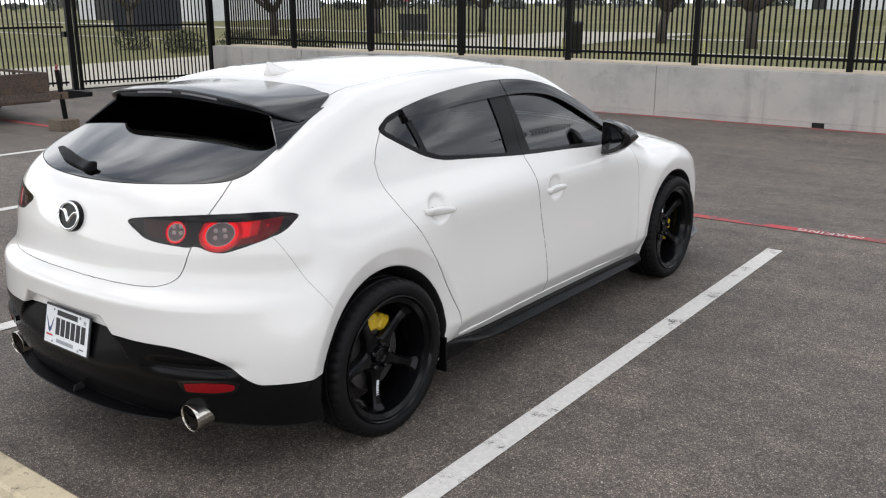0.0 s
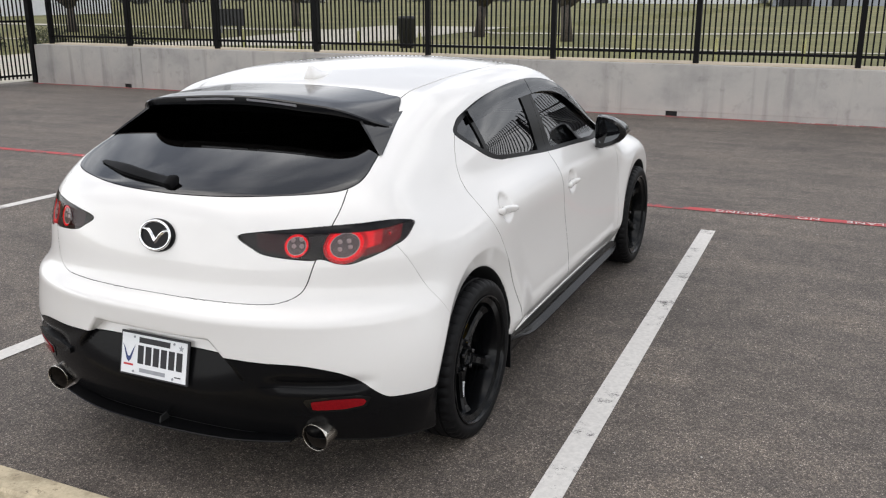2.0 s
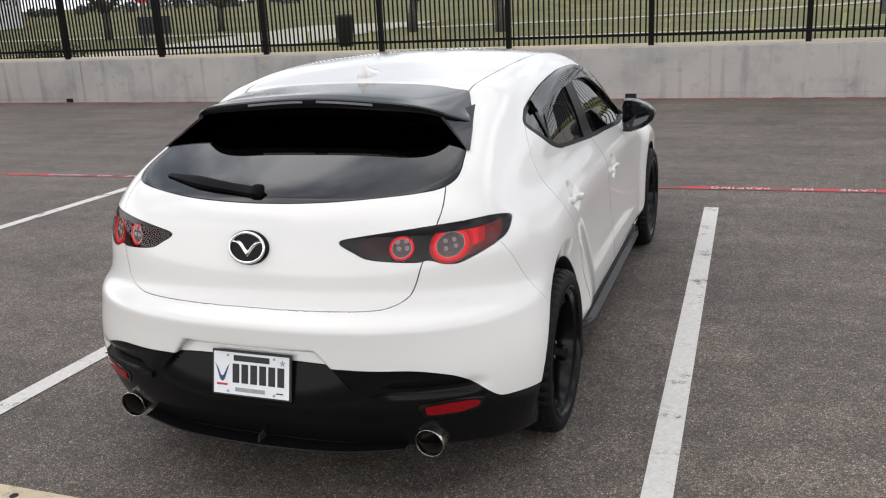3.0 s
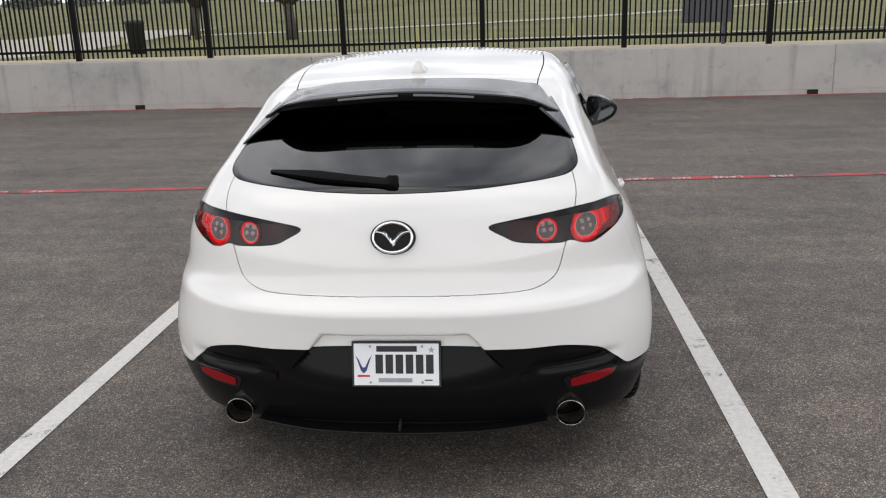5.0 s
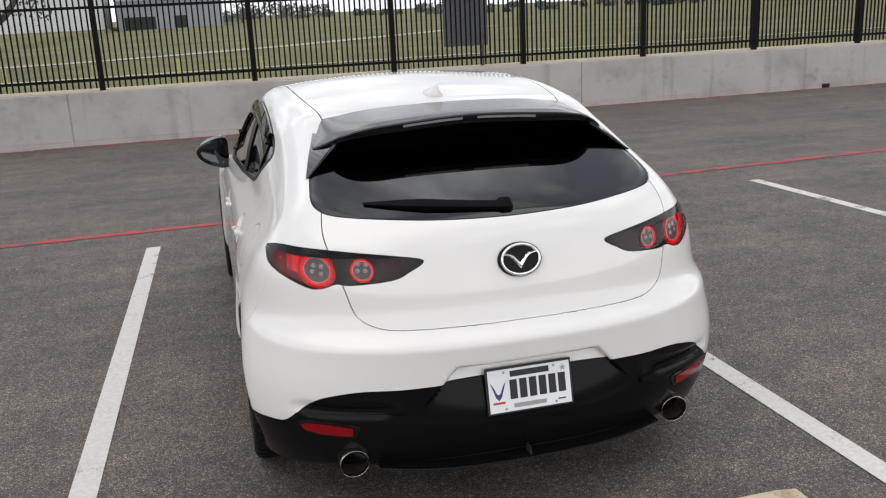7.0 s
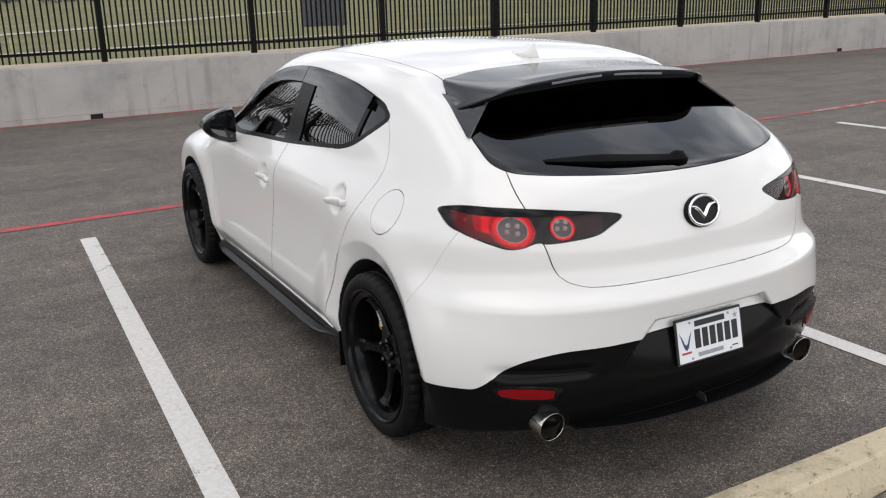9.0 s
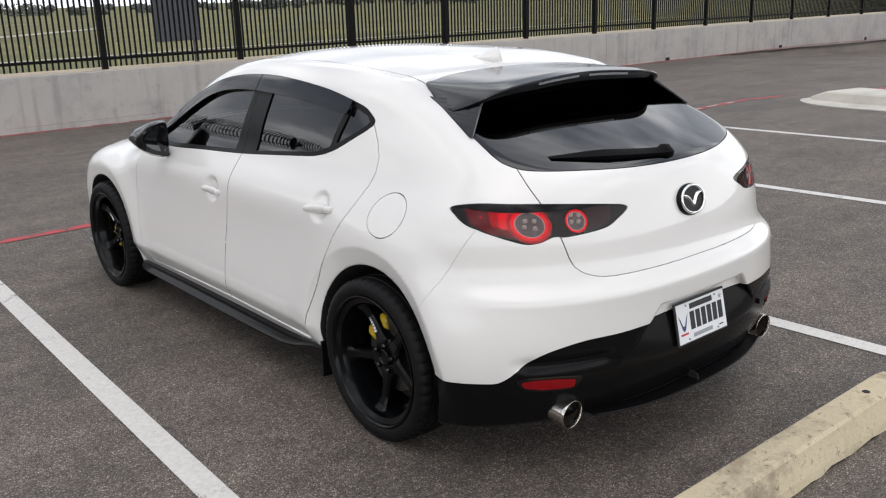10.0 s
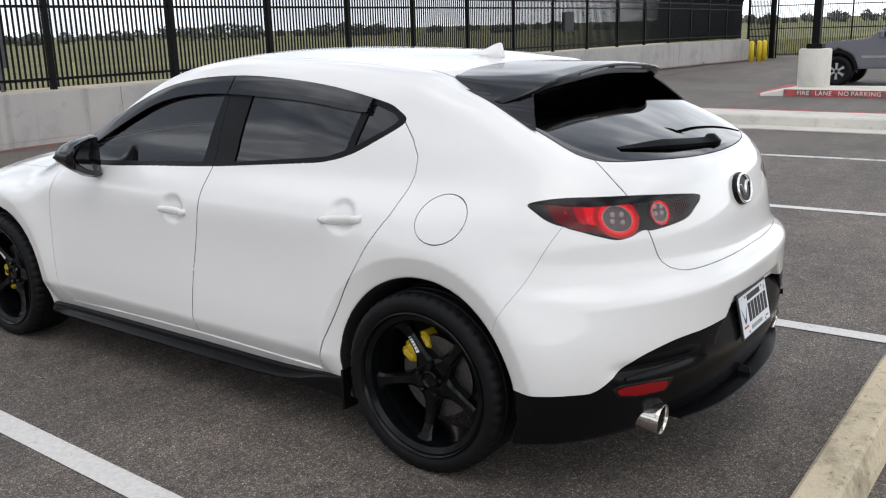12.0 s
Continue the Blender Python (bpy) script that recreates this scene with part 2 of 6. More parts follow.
def outline(points, fine=6):
    """A closed smooth curve through 2D points, as an array of points."""
    p = np.array(points, float)
    out = []
    for i in range(len(p)):
        a, b, c, d = p[i - 1], p[i], p[(i + 1) % len(p)], p[(i + 2) % len(p)]
        for k in range(fine):
            t = k / fine
            out.append(0.5 * (2 * b + (c - a) * t + (2 * a - 5 * b + 4 * c - d) * t * t + (3 * b - a - 3 * c + d) * t**3))
    return np.array(out)


def inside(poly, u, v):
    """Signed distance of (u, v) from a closed polygon, negative inside."""
    poly = np.asarray(poly, float)
    (ua, va), (ub, vb) = poly.min(0), poly.max(0)
    outer = np.hypot(np.maximum(np.maximum(ua - u, u - ub), 0), np.maximum(np.maximum(va - v, v - vb), 0))
    close = outer < 0.05
    if not close.all():
        outer[close] = inside(poly, u[close], v[close])
        return outer
    best, sign = np.full(u.shape, 1e9), np.ones(u.shape)
    for (ax, ay), (bx, by) in zip(poly, np.roll(poly, -1, 0)):
        ex, ey = bx - ax, by - ay
        wx, wy = u - ax, v - ay
        t = np.clip((wx * ex + wy * ey) / (ex * ex + ey * ey + 1e-12), 0, 1)
        best = np.minimum(best, (wx - t * ex) ** 2 + (wy - t * ey) ** 2)
        c1, c2, c3 = v >= ay, v < by, ex * wy > ey * wx
        sign = np.where((c1 & c2 & c3) | (~c1 & ~c2 & ~c3), -sign, sign)
    return sign * np.sqrt(best)


def basis(knots):
    """The natural cubic spline over the knots: a function that gives the weights of the knots' values at each place."""
    xs = np.array(knots, float)
    n, h = len(xs), np.diff(xs)
    a, b = np.eye(n), np.zeros((n, n))
    for i in range(1, n - 1):
        a[i, i - 1 : i + 2] = h[i - 1], 2 * (h[i - 1] + h[i]), h[i]
        b[i, i - 1 : i + 2] = 6 / h[i - 1], -6 / h[i - 1] - 6 / h[i], 6 / h[i]
    m, e = np.linalg.solve(a, b), np.eye(n)

    def at(q):
        q = np.clip(np.asarray(q, float).ravel(), xs[0], xs[-1])
        i = np.clip(np.searchsorted(xs, q) - 1, 0, n - 2)
        t, hi = (q - xs[i])[:, None], h[i][:, None]
        c1 = (e[i + 1] - e[i]) / hi - hi * (2 * m[i] + m[i + 1]) / 6
        return e[i] + t * (c1 + t * (m[i] / 2 + t * (m[i + 1] - m[i]) / (6 * hi)))

    return at


def curve(pairs):
    """A smooth function through (place, value) pairs."""
    b, v = basis([p[0] for p in pairs]), np.array([p[1] for p in pairs], float)
    return lambda q: (b(q) @ v).reshape(np.shape(q))


# half width of the flanks: by height (rows) and along the car (columns)
WY = basis([-0.8, -0.5, -0.2, 0.3, 0.9, 1.6, 2.2, 2.8, 3.5])
WZ = basis([0.20, 0.35, 0.55, 0.75, 0.90, 1.00, 1.10, 1.22, 1.34, 1.44])
WIDE = np.array([
    [0.86, 0.88, 0.89, 0.89, 0.88, 0.88, 0.88, 0.88, 0.84],
    [0.89, 0.905, 0.912, 0.912, 0.905, 0.90, 0.90, 0.895, 0.85],
    [0.90, 0.915, 0.92, 0.905, 0.895, 0.893, 0.897, 0.90, 0.85],
    [0.865, 0.88, 0.892, 0.89, 0.885, 0.882, 0.885, 0.885, 0.82],
    [0.84, 0.848, 0.852, 0.862, 0.862, 0.855, 0.85, 0.83, 0.76],
    [0.77, 0.78, 0.788, 0.797, 0.797, 0.79, 0.78, 0.75, 0.66],
    [0.67, 0.70, 0.73, 0.762, 0.765, 0.755, 0.73, 0.68, 0.58],
    [0.59, 0.625, 0.655, 0.71, 0.725, 0.71, 0.67, 0.60, 0.50],
    [0.53, 0.555, 0.585, 0.645, 0.67, 0.655, 0.61, 0.52, 0.42],
    [0.44, 0.47, 0.50, 0.57, 0.60, 0.585, 0.54, 0.45, 0.35],
])
TOP = curve([(-1.0, 0.90), (-0.74, 1.052), (-0.5, 1.146), (-0.26, 1.225), (-0.08, 1.278), (0.04, 1.325), (0.15, 1.368), (0.25, 1.385), (0.4, 1.402), (0.8, 1.425), (1.15, 1.43), (1.45, 1.405), (1.7, 1.34), (2.0, 1.215), (2.3, 1.07), (2.48, 0.995), (2.7, 0.953), (3.0, 0.902), (3.3, 0.832), (3.5, 0.765), (3.7, 0.65)])
CROWN = curve([(-1.0, 0.07), (-0.7, 0.066), (-0.5, 0.046), (-0.26, 0.028), (-0.08, 0.012), (0.05, 0.022), (0.2, 0.025), (1.0, 0.03), (1.6, 0.06), (2.2, 0.10), (2.7, 0.06), (3.7, 0.10)])
TAIL = curve([(0.12, -0.72), (0.25, -0.80), (0.38, -0.845), (0.5, -0.857), (0.6, -0.861), (0.655, -0.8645), (0.680, -0.8635), (0.690, -0.858), (0.709, -0.837), (0.73, -0.817), (0.765, -0.802), (0.85, -0.787), (0.927, -0.768), (1.0, -0.748), (1.06, -0.728), (1.2, -0.67)])
TAIL_DEEP = curve([(0.15, 0.50), (0.45, 0.50), (0.7, 0.55), (0.85, 0.53), (0.97, 0.44), (1.1, 0.36), (1.3, 0.3)])
NOSE = curve([(0.12, 3.56), (0.3, 3.64), (0.5, 3.67), (0.65, 3.665), (0.8, 3.60), (1.0, 3.48)])
FLOOR = curve([(-0.95, 0.238), (-0.75, 0.228), (-0.5, 0.188), (-0.3, 0.172), (0.2, 0.17), (3.7, 0.17)])
PLATE_Y, PLATE_LEAN = -0.817, 0.215  # the plate's top edge, and how far its foot stands out
HANDLES = ((0.352, 0.872), (1.288, 0.812))
AXLES = ((0.0, 0.322, 0.370), (2.715, 0.322, 0.366))  # place, height, radius of the wheel arch


def smax(a, b, k):
    h = np.maximum(k - np.abs(a - b), 0) / k
    return np.maximum(a, b) + h * h * k / 4


def wide(y, z):
    if np.ndim(y) == 3:
        return (WZ(z) @ WIDE @ WY(y).T).T[None]
    return np.einsum("ni,ij,nj->n", WZ(z), WIDE, WY(y))


def body(x, y, z, arches=True):
    """The body as a signed form in about metres, negative inside."""
    x = np.abs(x)
    w = wide(y, z)
    for ay, az, r in AXLES:
        d = np.hypot(y - ay, z - az)
        near = np.clip((r + 0.26 - d) / 0.185, 0, 1)
        low = np.clip((z - 0.2) / 0.2, 0, 1)
        # a broad swell, then a flat lip that turns in towards the wheel
        w = w + (0.013 * near**2 * (3 - 2 * near) - (0.46 if ay < 1 else 0.20) * smax(r + 0.080 - d, 0 * d, 0.006)) * low
    # the flank turns under at the foot of the doors
    w = w - 0.42 * np.maximum(smax(0.350 - z, 0 * z, 0.014), 0) * np.clip((y - 0.30) / 0.16, 0, 1) * np.clip((2.42 - y) / 0.10, 0, 1)
    for hy, hz in HANDLES:
        w = w - 0.019 * np.exp(-((((y - hy) / 0.060) ** 2 + ((z - hz) / 0.052) ** 2) ** 3))
    deep = TAIL_DEEP(z)
    v = np.maximum(TAIL(z) + deep - y, 0) / deep
    f = np.maximum(y - (NOSE(z) - 0.9), 0) / 0.9
    u = np.maximum(x / w, 1e-6)
    side = ((u**2.6 + v**2.1 + f**2.6) ** (1 / 2.4) - 1) * 0.62
    top = (z - TOP(y) + CROWN(y) * (x / 0.6) ** 2.2) * 0.9
    out = smax(side, top, 0.07)
    out = smax(out, FLOOR(y) - z, 0.03)
    # a groove above the reflectors
    s = x + y + 0.763
    out = out + 0.013 * np.exp(-(((z - 0.465) / 0.024) ** 2)) * np.clip((s - 0.38) / 0.1, 0, 1) * np.clip((0.93 - s) / 0.1, 0, 1) * (y < 0)
    # the pocket behind the number plate
    floor = PLATE_Y - (0.57 - z) * 0.27 + 0.012
    pocket = np.maximum(np.maximum(y - floor, x - 0.30 - (0.545 - z) * 0.9), np.maximum(z - 0.600, 0.405 - z))
    out = smax(out, -pocket, 0.016)
    if arches:
        for ay, az, r in AXLES:
            d = r - np.hypot(y - ay, z - az)
            out = smax(out, np.minimum(d, x - 0.55), 0.012)
    return out


# ---- the body's shell, meshed once and cut into panels ----
def nets(f, low, h):
    """A quad mesh of the zero level of a grid of values."""
    ins = f < 0
    n = np.array(f.shape) - 1
    count = np.zeros(n, np.int8)
    corners = [(i, j, k) for i in (0, 1) for j in (0, 1) for k in (0, 1)]
    for i, j, k in corners:
        count += ins[i : i + n[0], j : j + n[1], k : k + n[2]]
    cells = np.argwhere((count > 0) & (count < 8))
    index = np.full(n, -1, np.int64)
    index[tuple(cells.T)] = np.arange(len(cells))
    total, hits = np.zeros((len(cells), 3)), np.zeros(len(cells))
    for a in corners:
        for axis in range(3):
            if a[axis]:
                continue
            b = np.array(a)
            b[axis] = 1
            fa, fb = f[tuple((cells + a).T)], f[tuple((cells + b).T)]
            cross = (fa < 0) != (fb < 0)
            t = np.where(cross, fa / np.where(cross, fa - fb, 1), 0)
            p = np.repeat(np.array(a, float)[None], len(cells), 0)
            p[:, axis] = t
            total += p * cross[:, None]
            hits += cross
    verts = low + h * (cells + total / hits[:, None])
    quads = []
    for axis in range(3):
        u, v = (axis + 1) % 3, (axis + 2) % 3
        a = [slice(None)] * 3
        b = [slice(None)] * 3
        a[axis], b[axis] = slice(0, -1), slice(1, None)
        flip = np.argwhere(ins[tuple(a)] != ins[tuple(b)])
        flip = flip[(flip[:, u] > 0) & (flip[:, v] > 0) & (flip[:, u] < n[u]) & (flip[:, v] < n[v])]
        q = []
        for du, dv in ((1, 1), (0, 1), (0, 0), (1, 0)):
            c = flip.copy()
            c[:, u] -= du
            c[:, v] -= dv
            q.append(index[tuple(c.T)])
        q = np.stack(q, 1)
        out = ins[tuple(flip.T)]
        q[~out] = q[~out][:, ::-1]
        quads.append(q)
    return verts, np.concatenate(quads)


def slope(p, e=0.0015):
    g = np.empty_like(p)
    for a in range(3):
        d = np.zeros(3)
        d[a] = e
        g[:, a] = body(*(p + d).T) - body(*(p - d).T)
    return g / (2 * e)


def unit(v):
    return v / np.maximum(np.linalg.norm(v, axis=1, keepdims=True), 1e-9)


def cut(mesh, g):
    """Cuts a triangle mesh where g changes sign. Returns what lies below zero, and the rest."""
    v, t = mesh
    g = np.where(np.abs(g) < 1e-5, 1e-5, g)
    s = g < 0
    c = s[t].sum(1)
    low, high = [t[c == 3]], [t[c == 0]]
    points, base = [v], len(v)
    for k, lone in ((1, low), (2, high)):
        m = t[c == k]
        if not len(m):
            continue
        odd = s[m] if k == 1 else ~s[m]
        first = odd.argmax(1)
        m = np.take_along_axis(m, (first[:, None] + np.arange(3)) % 3, 1)
        a, b, d = m.T
        ends = np.sort(np.concatenate([np.stack([a, b], 1), np.stack([a, d], 1)]), 1)
        keys, back = np.unique(ends, axis=0, return_inverse=True)
        back = back.ravel()
        g0, g1 = g[keys[:, 0]], g[keys[:, 1]]
        w = (g0 / (g0 - g1))[:, None]
        points.append(v[keys[:, 0]] * (1 - w) + v[keys[:, 1]] * w)
        ab, ad = base + back[: len(m)], base + back[len(m) :]
        base += len(keys)
        rest = high if k == 1 else low
        lone.append(np.stack([a, ab, ad], 1))
        rest.append(np.stack([ab, b, d], 1))
        rest.append(np.stack([ab, d, ad], 1))
    v = np.concatenate(points)

    def tidy(tris):
        tris = np.concatenate(tris)
        used, back = np.unique(tris, return_inverse=True)
        return v[used], back.reshape(tris.shape)

    # the two passes make the same points on edges that they share: weld them
    def weld(m):
        p, q = m
        _, first, back = np.unique(np.round(p * 1e5).astype(np.int64), axis=0, return_index=True, return_inverse=True)
        q = back.ravel()[q]
        good = (q[:, 0] != q[:, 1]) & (q[:, 1] != q[:, 2]) & (q[:, 0] != q[:, 2])
        return p[first], q[good]

    return weld(tidy(low)), weld(tidy(high))


def sheet(name, mesh, material, parent, label="", gap=0.0019, deep=0.012, lift=0.0):
    """Links a piece of the shell with a small gap round it and a rim that is turned inwards."""
    v, t = mesh
    n = unit(slope(v))
    edges = np.concatenate([t[:, [0, 1]], t[:, [1, 2]], t[:, [2, 0]]])
    third = np.concatenate([t[:, 2], t[:, 0], t[:, 1]])
    key = np.sort(edges, 1)
    _, first, number = np.unique(key[:, 0] * (len(v) + 1) + key[:, 1], return_index=True, return_counts=True)
    rim = first[number == 1]
    e, opp = edges[rim], third[rim]
    away = np.zeros_like(v)
    d = v[e[:, 1]] - v[e[:, 0]]
    long = np.linalg.norm(d, axis=1, keepdims=True)
    d = unit(d)
    w = v[opp] - v[e[:, 0]]
    w = unit(w - d * (w * d).sum(1, keepdims=True)) * long
    for k in (0, 1):
        np.add.at(away, e[:, k], w)
    for _ in range(3):
        soft_ = away.copy()
        for k in (0, 1):
            np.add.at(soft_, e[:, k], away[e[:, 1 - k]])
        away = soft_ / 3
    on = np.unique(e)
    inward = away[on] - n[on] * (away[on] * n[on]).sum(1, keepdims=True)
    inward = unit(inward)
    v = v.copy()
    wide_gap = gap(v[on])[:, None] if callable(gap) else gap
    v[on] += inward * wide_gap
    v += n * lift
    top, low = v[on], v[on] - n[on] * deep + inward * 0.001
    where = np.full(len(v), -1)
    where[on] = np.arange(len(on))
    a, b = where[e[:, 0]], where[e[:, 1]]
    o = len(v)
    k = len(on)
    walls = np.stack([o + b, o + a, o + k + a, o + k + b], 1)
    faces = t.tolist() + walls.tolist()
    return raw(name, np.concatenate([v, top, low]), faces, material, parent, label, normals=np.concatenate([n, -inward, -inward]))


STEP = 0.0125
gx, gy, gz = np.arange(-81, 82) * STEP * 0.99, np.arange(-0.98, 3.75, STEP), np.arange(0.12, 1.50, STEP)
grid = body(gx[:, None, None], gy[None, :, None], gz[None, None, :])
shell_v, shell_q = nets(grid, np.zeros(3), 1.0)
shell_v = np.array([gx[0], gy[0], gz[0]]) + shell_v * np.array([STEP * 0.99, STEP, STEP])
for _ in range(4):
    g = slope(shell_v)
    f = body(*shell_v.T)
    shell_v = shell_v - g * np.clip(f / np.maximum((g * g).sum(1), 0.05), -0.006, 0.006)[:, None]
shell = (shell_v, np.concatenate([shell_q[:, [0, 1, 2]], shell_q[:, [0, 2, 3]]]))


def refine(mesh, near):
    """Halves the edges whose ends both lie near a cut, so that the cut runs clean."""
    v, t = mesh
    edges = np.sort(np.concatenate([t[:, [0, 1]], t[:, [1, 2]], t[:, [2, 0]]]), 1)
    keys, back = np.unique(edges, axis=0, return_inverse=True)
    split = near[keys].all(1)
    number = np.where(split, len(v) + np.cumsum(split) - 1, -1)
    mid = (v[keys[split, 0]] + v[keys[split, 1]]) / 2
    for _ in range(2):
        g = slope(mid)
        mid = mid - g * np.clip(body(*mid.T) / np.maximum((g * g).sum(1), 0.05), -0.004, 0.004)[:, None]
    m = number[back.ravel()].reshape(3, -1).T
    count = (m >= 0).sum(1)
    out = [t[count == 0]]
    for k in (1, 2):
        rows, mm = t[count == k], m[count == k]
        turn = ((mm >= 0) if k == 1 else (mm < 0)).argmax(1)[:, None] + np.arange(3)
        (a, b, c), (p, q, r) = np.take_along_axis(rows, turn % 3, 1).T, np.take_along_axis(mm, turn % 3, 1).T
        pieces = ((a, p, c), (p, b, c)) if k == 1 else ((c, r, q), (a, b, q), (a, q, r))
        out += [np.stack(x, 1) for x in pieces]
    (a, b, c), (p, q, r) = t[count == 3].T, m[count == 3].T
    out += [np.stack(x, 1) for x in ((a, p, r), (p, b, q), (r, q, c), (p, q, r))]
    return np.concatenate([v, mid]), np.concatenate(out)



def around(p):
    """How far a point lies round the rear corner from the middle of the tail."""
    return np.abs(p[:, 0]) + p[:, 1] + 0.763


DLO = outline([(2.12, 0.972), (1.85, 0.950), (1.46, 0.970), (1.10, 0.990), (0.61, 1.033), (0.49, 1.047), (0.375, 1.080), (0.25, 1.143), (0.172, 1.195), (0.208, 1.230), (0.295, 1.262), (0.58, 1.312), (1.0, 1.337), (1.37, 1.309), (1.65, 1.224), (1.98, 1.065)], 5)
HATCH = outline([(-0.4, 0.728), (-0.2, 0.729), (0.214, 0.730), (0.425, 0.732), (0.495, 0.742), (0.54, 0.765), (0.563, 0.80), (0.583, 0.87), (0.605, 0.93), (0.618, 0.988), (0.625, 1.031), (0.621, 1.068), (0.608, 1.10), (0.57, 1.125), (0.45, 1.13), (-0.2, 1.13), (-0.4, 1.13)], 5)
REARGLASS = outline([(-0.4, 1.064), (-0.2, 1.064), (0.0, 1.062), (0.227, 1.066), (0.416, 1.074), (0.53, 1.080), (0.60, 1.088), (0.632, 1.105), (0.638, 1.125), (0.632, 1.15), (0.612, 1.20), (0.57, 1.27), (0.51, 1.325), (0.43, 1.36), (-0.2, 1.38), (-0.4, 1.38)], 4)
LAMP = outline([(0.345, 0.951), (0.45, 0.968), (0.60, 0.980), (0.755, 0.988), (0.90, 0.991), (1.06, 0.990), (1.187, 0.973), (1.172, 0.953), (1.11, 0.922), (0.98, 0.893), (0.90, 0.876), (0.831, 0.864), (0.765, 0.868), (0.70, 0.884), (0.637, 0.880), (0.46, 0.894), (0.396, 0.917)], 4)
FRONT_DOOR = [(2.13, 0.972), (1.85, 0.950), (1.46, 0.970), (1.10, 0.990), (1.128, 0.784), (1.171, 0.566), (1.194, 0.335), (1.196, 0.288), (1.7, 0.284), (2.155, 0.268), (2.185, 0.38), (2.20, 0.53), (2.212, 0.69), (2.205, 0.79), (2.17, 0.89)]
REAR_DOOR = [(1.10, 0.990), (0.61, 1.033), (0.49, 1.047), (0.375, 1.080), (0.25, 1.143), (0.172, 1.195), (0.12, 1.14), (0.085, 1.085), (0.082, 1.03), (0.094, 0.982), (0.135, 0.896), (0.221, 0.779), (0.323, 0.615), (0.428, 0.411), (0.474, 0.285), (0.50, 0.274), (0.8, 0.280), (1.195, 0.288), (1.194, 0.335), (1.171, 0.566), (1.128, 0.784)]
GLASS_FRONT = [(2.03, 0.985), (1.85, 0.968), (1.46, 0.988), (1.175, 1.003), (1.095, 1.300), (1.37, 1.285), (1.62, 1.205), (1.90, 1.085)]
GLASS_REAR = [(0.985, 1.014), (0.61, 1.051), (0.49, 1.065), (0.405, 1.092), (0.358, 1.255), (0.58, 1.293), (0.93, 1.316)]
GLASS_QUARTER = [(0.368, 1.105), (0.25, 1.165), (0.198, 1.198), (0.222, 1.220), (0.325, 1.252)]
DARK_EDGE = curve([(0.0, 0.548), (0.28, 0.543), (0.39, 0.539), (0.56, 0.535), (0.66, 0.522), (0.75, 0.503), (0.84, 0.467), (0.92, 0.422), (0.97, 0.402), (1.02, 0.397), (1.15, 0.392), (1.29, 0.386), (1.45, 0.37)])
SEAM = curve([(0.55, -0.29), (0.63, -0.33), (0.71, -0.382), (0.815, -0.436), (0.90, -0.481), (0.95, -0.51)])

for band in (0.022, 0.011):
    p = shell[0]
    ax, s_ = np.abs(p[:, 0]), around(p)
    far = np.minimum(np.abs(inside(HATCH, ax, p[:, 2])), np.abs(inside(REARGLASS, ax, p[:, 2])))
    far = np.where(p[:, 1] < 0.16, np.minimum(far, np.abs(inside(LAMP, s_, p[:, 2]))), 1)
    far = np.minimum(far, np.where(ax > 0.5, np.abs(inside(DLO, p[:, 1], p[:, 2])), 1))
    far = np.minimum(far, np.where(p[:, 1] < -0.2, np.abs(p[:, 2] - DARK_EDGE(s_)), 1))
    shell = refine(shell, far < band)

car = holder("hatchback_car", "white five-door hatchback with tinted windows, black spoiler and wheels", "car")
v = shell[0]
under, rest = cut(shell, shell[0][:, 2] - FLOOR(shell[0][:, 1]) - 0.016)
wells = []
for ay, az, r in AXLES:
    p = rest[0]
    well, rest = cut(rest, np.maximum(np.hypot(p[:, 1] - ay, p[:, 2] - az) - r - 0.004, 0.5 - np.abs(p[:, 0])))
    wells.append(well)


def side_split(m):
    return cut(m, m[0][:, 0])


p = rest[0]
rear_glass, rest = cut(rest, np.maximum(inside(REARGLASS, np.abs(p[:, 0]), p[:, 2]), p[:, 1] - 0.05))
p = rest[0]
tail, rest = cut(rest, np.maximum(inside(HATCH, np.abs(p[:, 0]), p[:, 2]), p[:, 1] - 0.16))
p = tail[0]
lamp_in, tail = cut(tail, inside(LAMP, around(p), p[:, 2]))
p = rest[0]
lamp_out, rest = cut(rest, np.maximum(inside(LAMP, around(p), p[:, 2]), p[:, 1] + 0.25))
p = rest[0]
dlo, rest = cut(rest, np.maximum(inside(DLO, p[:, 1], p[:, 2]), 0.5 - np.abs(p[:, 0])))
p = rest[0]
bumper, rest = cut(rest, np.maximum(p[:, 2] - 0.93, p[:, 1] - SEAM(np.clip(p[:, 2], 0.55, 0.95))))
p = bumper[0]
dark_bumper, bumper = cut(bumper, p[:, 2] - DARK_EDGE(around(p)))
p = rest[0]
front_door, rest = cut(rest, np.maximum(inside(FRONT_DOOR, p[:, 1], p[:, 2]), 0.5 - np.abs(p[:, 0])))
p = rest[0]
rear_door, rest = cut(rest, np.maximum(inside(REAR_DOOR, p[:, 1], p[:, 2]), 0.5 - np.abs(p[:, 0])))
p = rest[0]
FUEL = [(-0.073 + 0.096 * math.cos(a * math.pi / 16) - 0.012 * math.sin(a * math.pi / 16), 0.901 + 0.078 * math.sin(a * math.pi / 16)) for a in range(32)]
fuel, rest = cut(rest, np.maximum(inside(FUEL, p[:, 1], p[:, 2]), p[:, 0] + 0.5))
p = rest[0]
SCREEN = [(-0.1, 1.50), (0.45, 1.50), (0.53, 1.56), (0.62, 1.95), (0.66, 2.28), (0.45, 2.42), (-0.1, 2.48)]
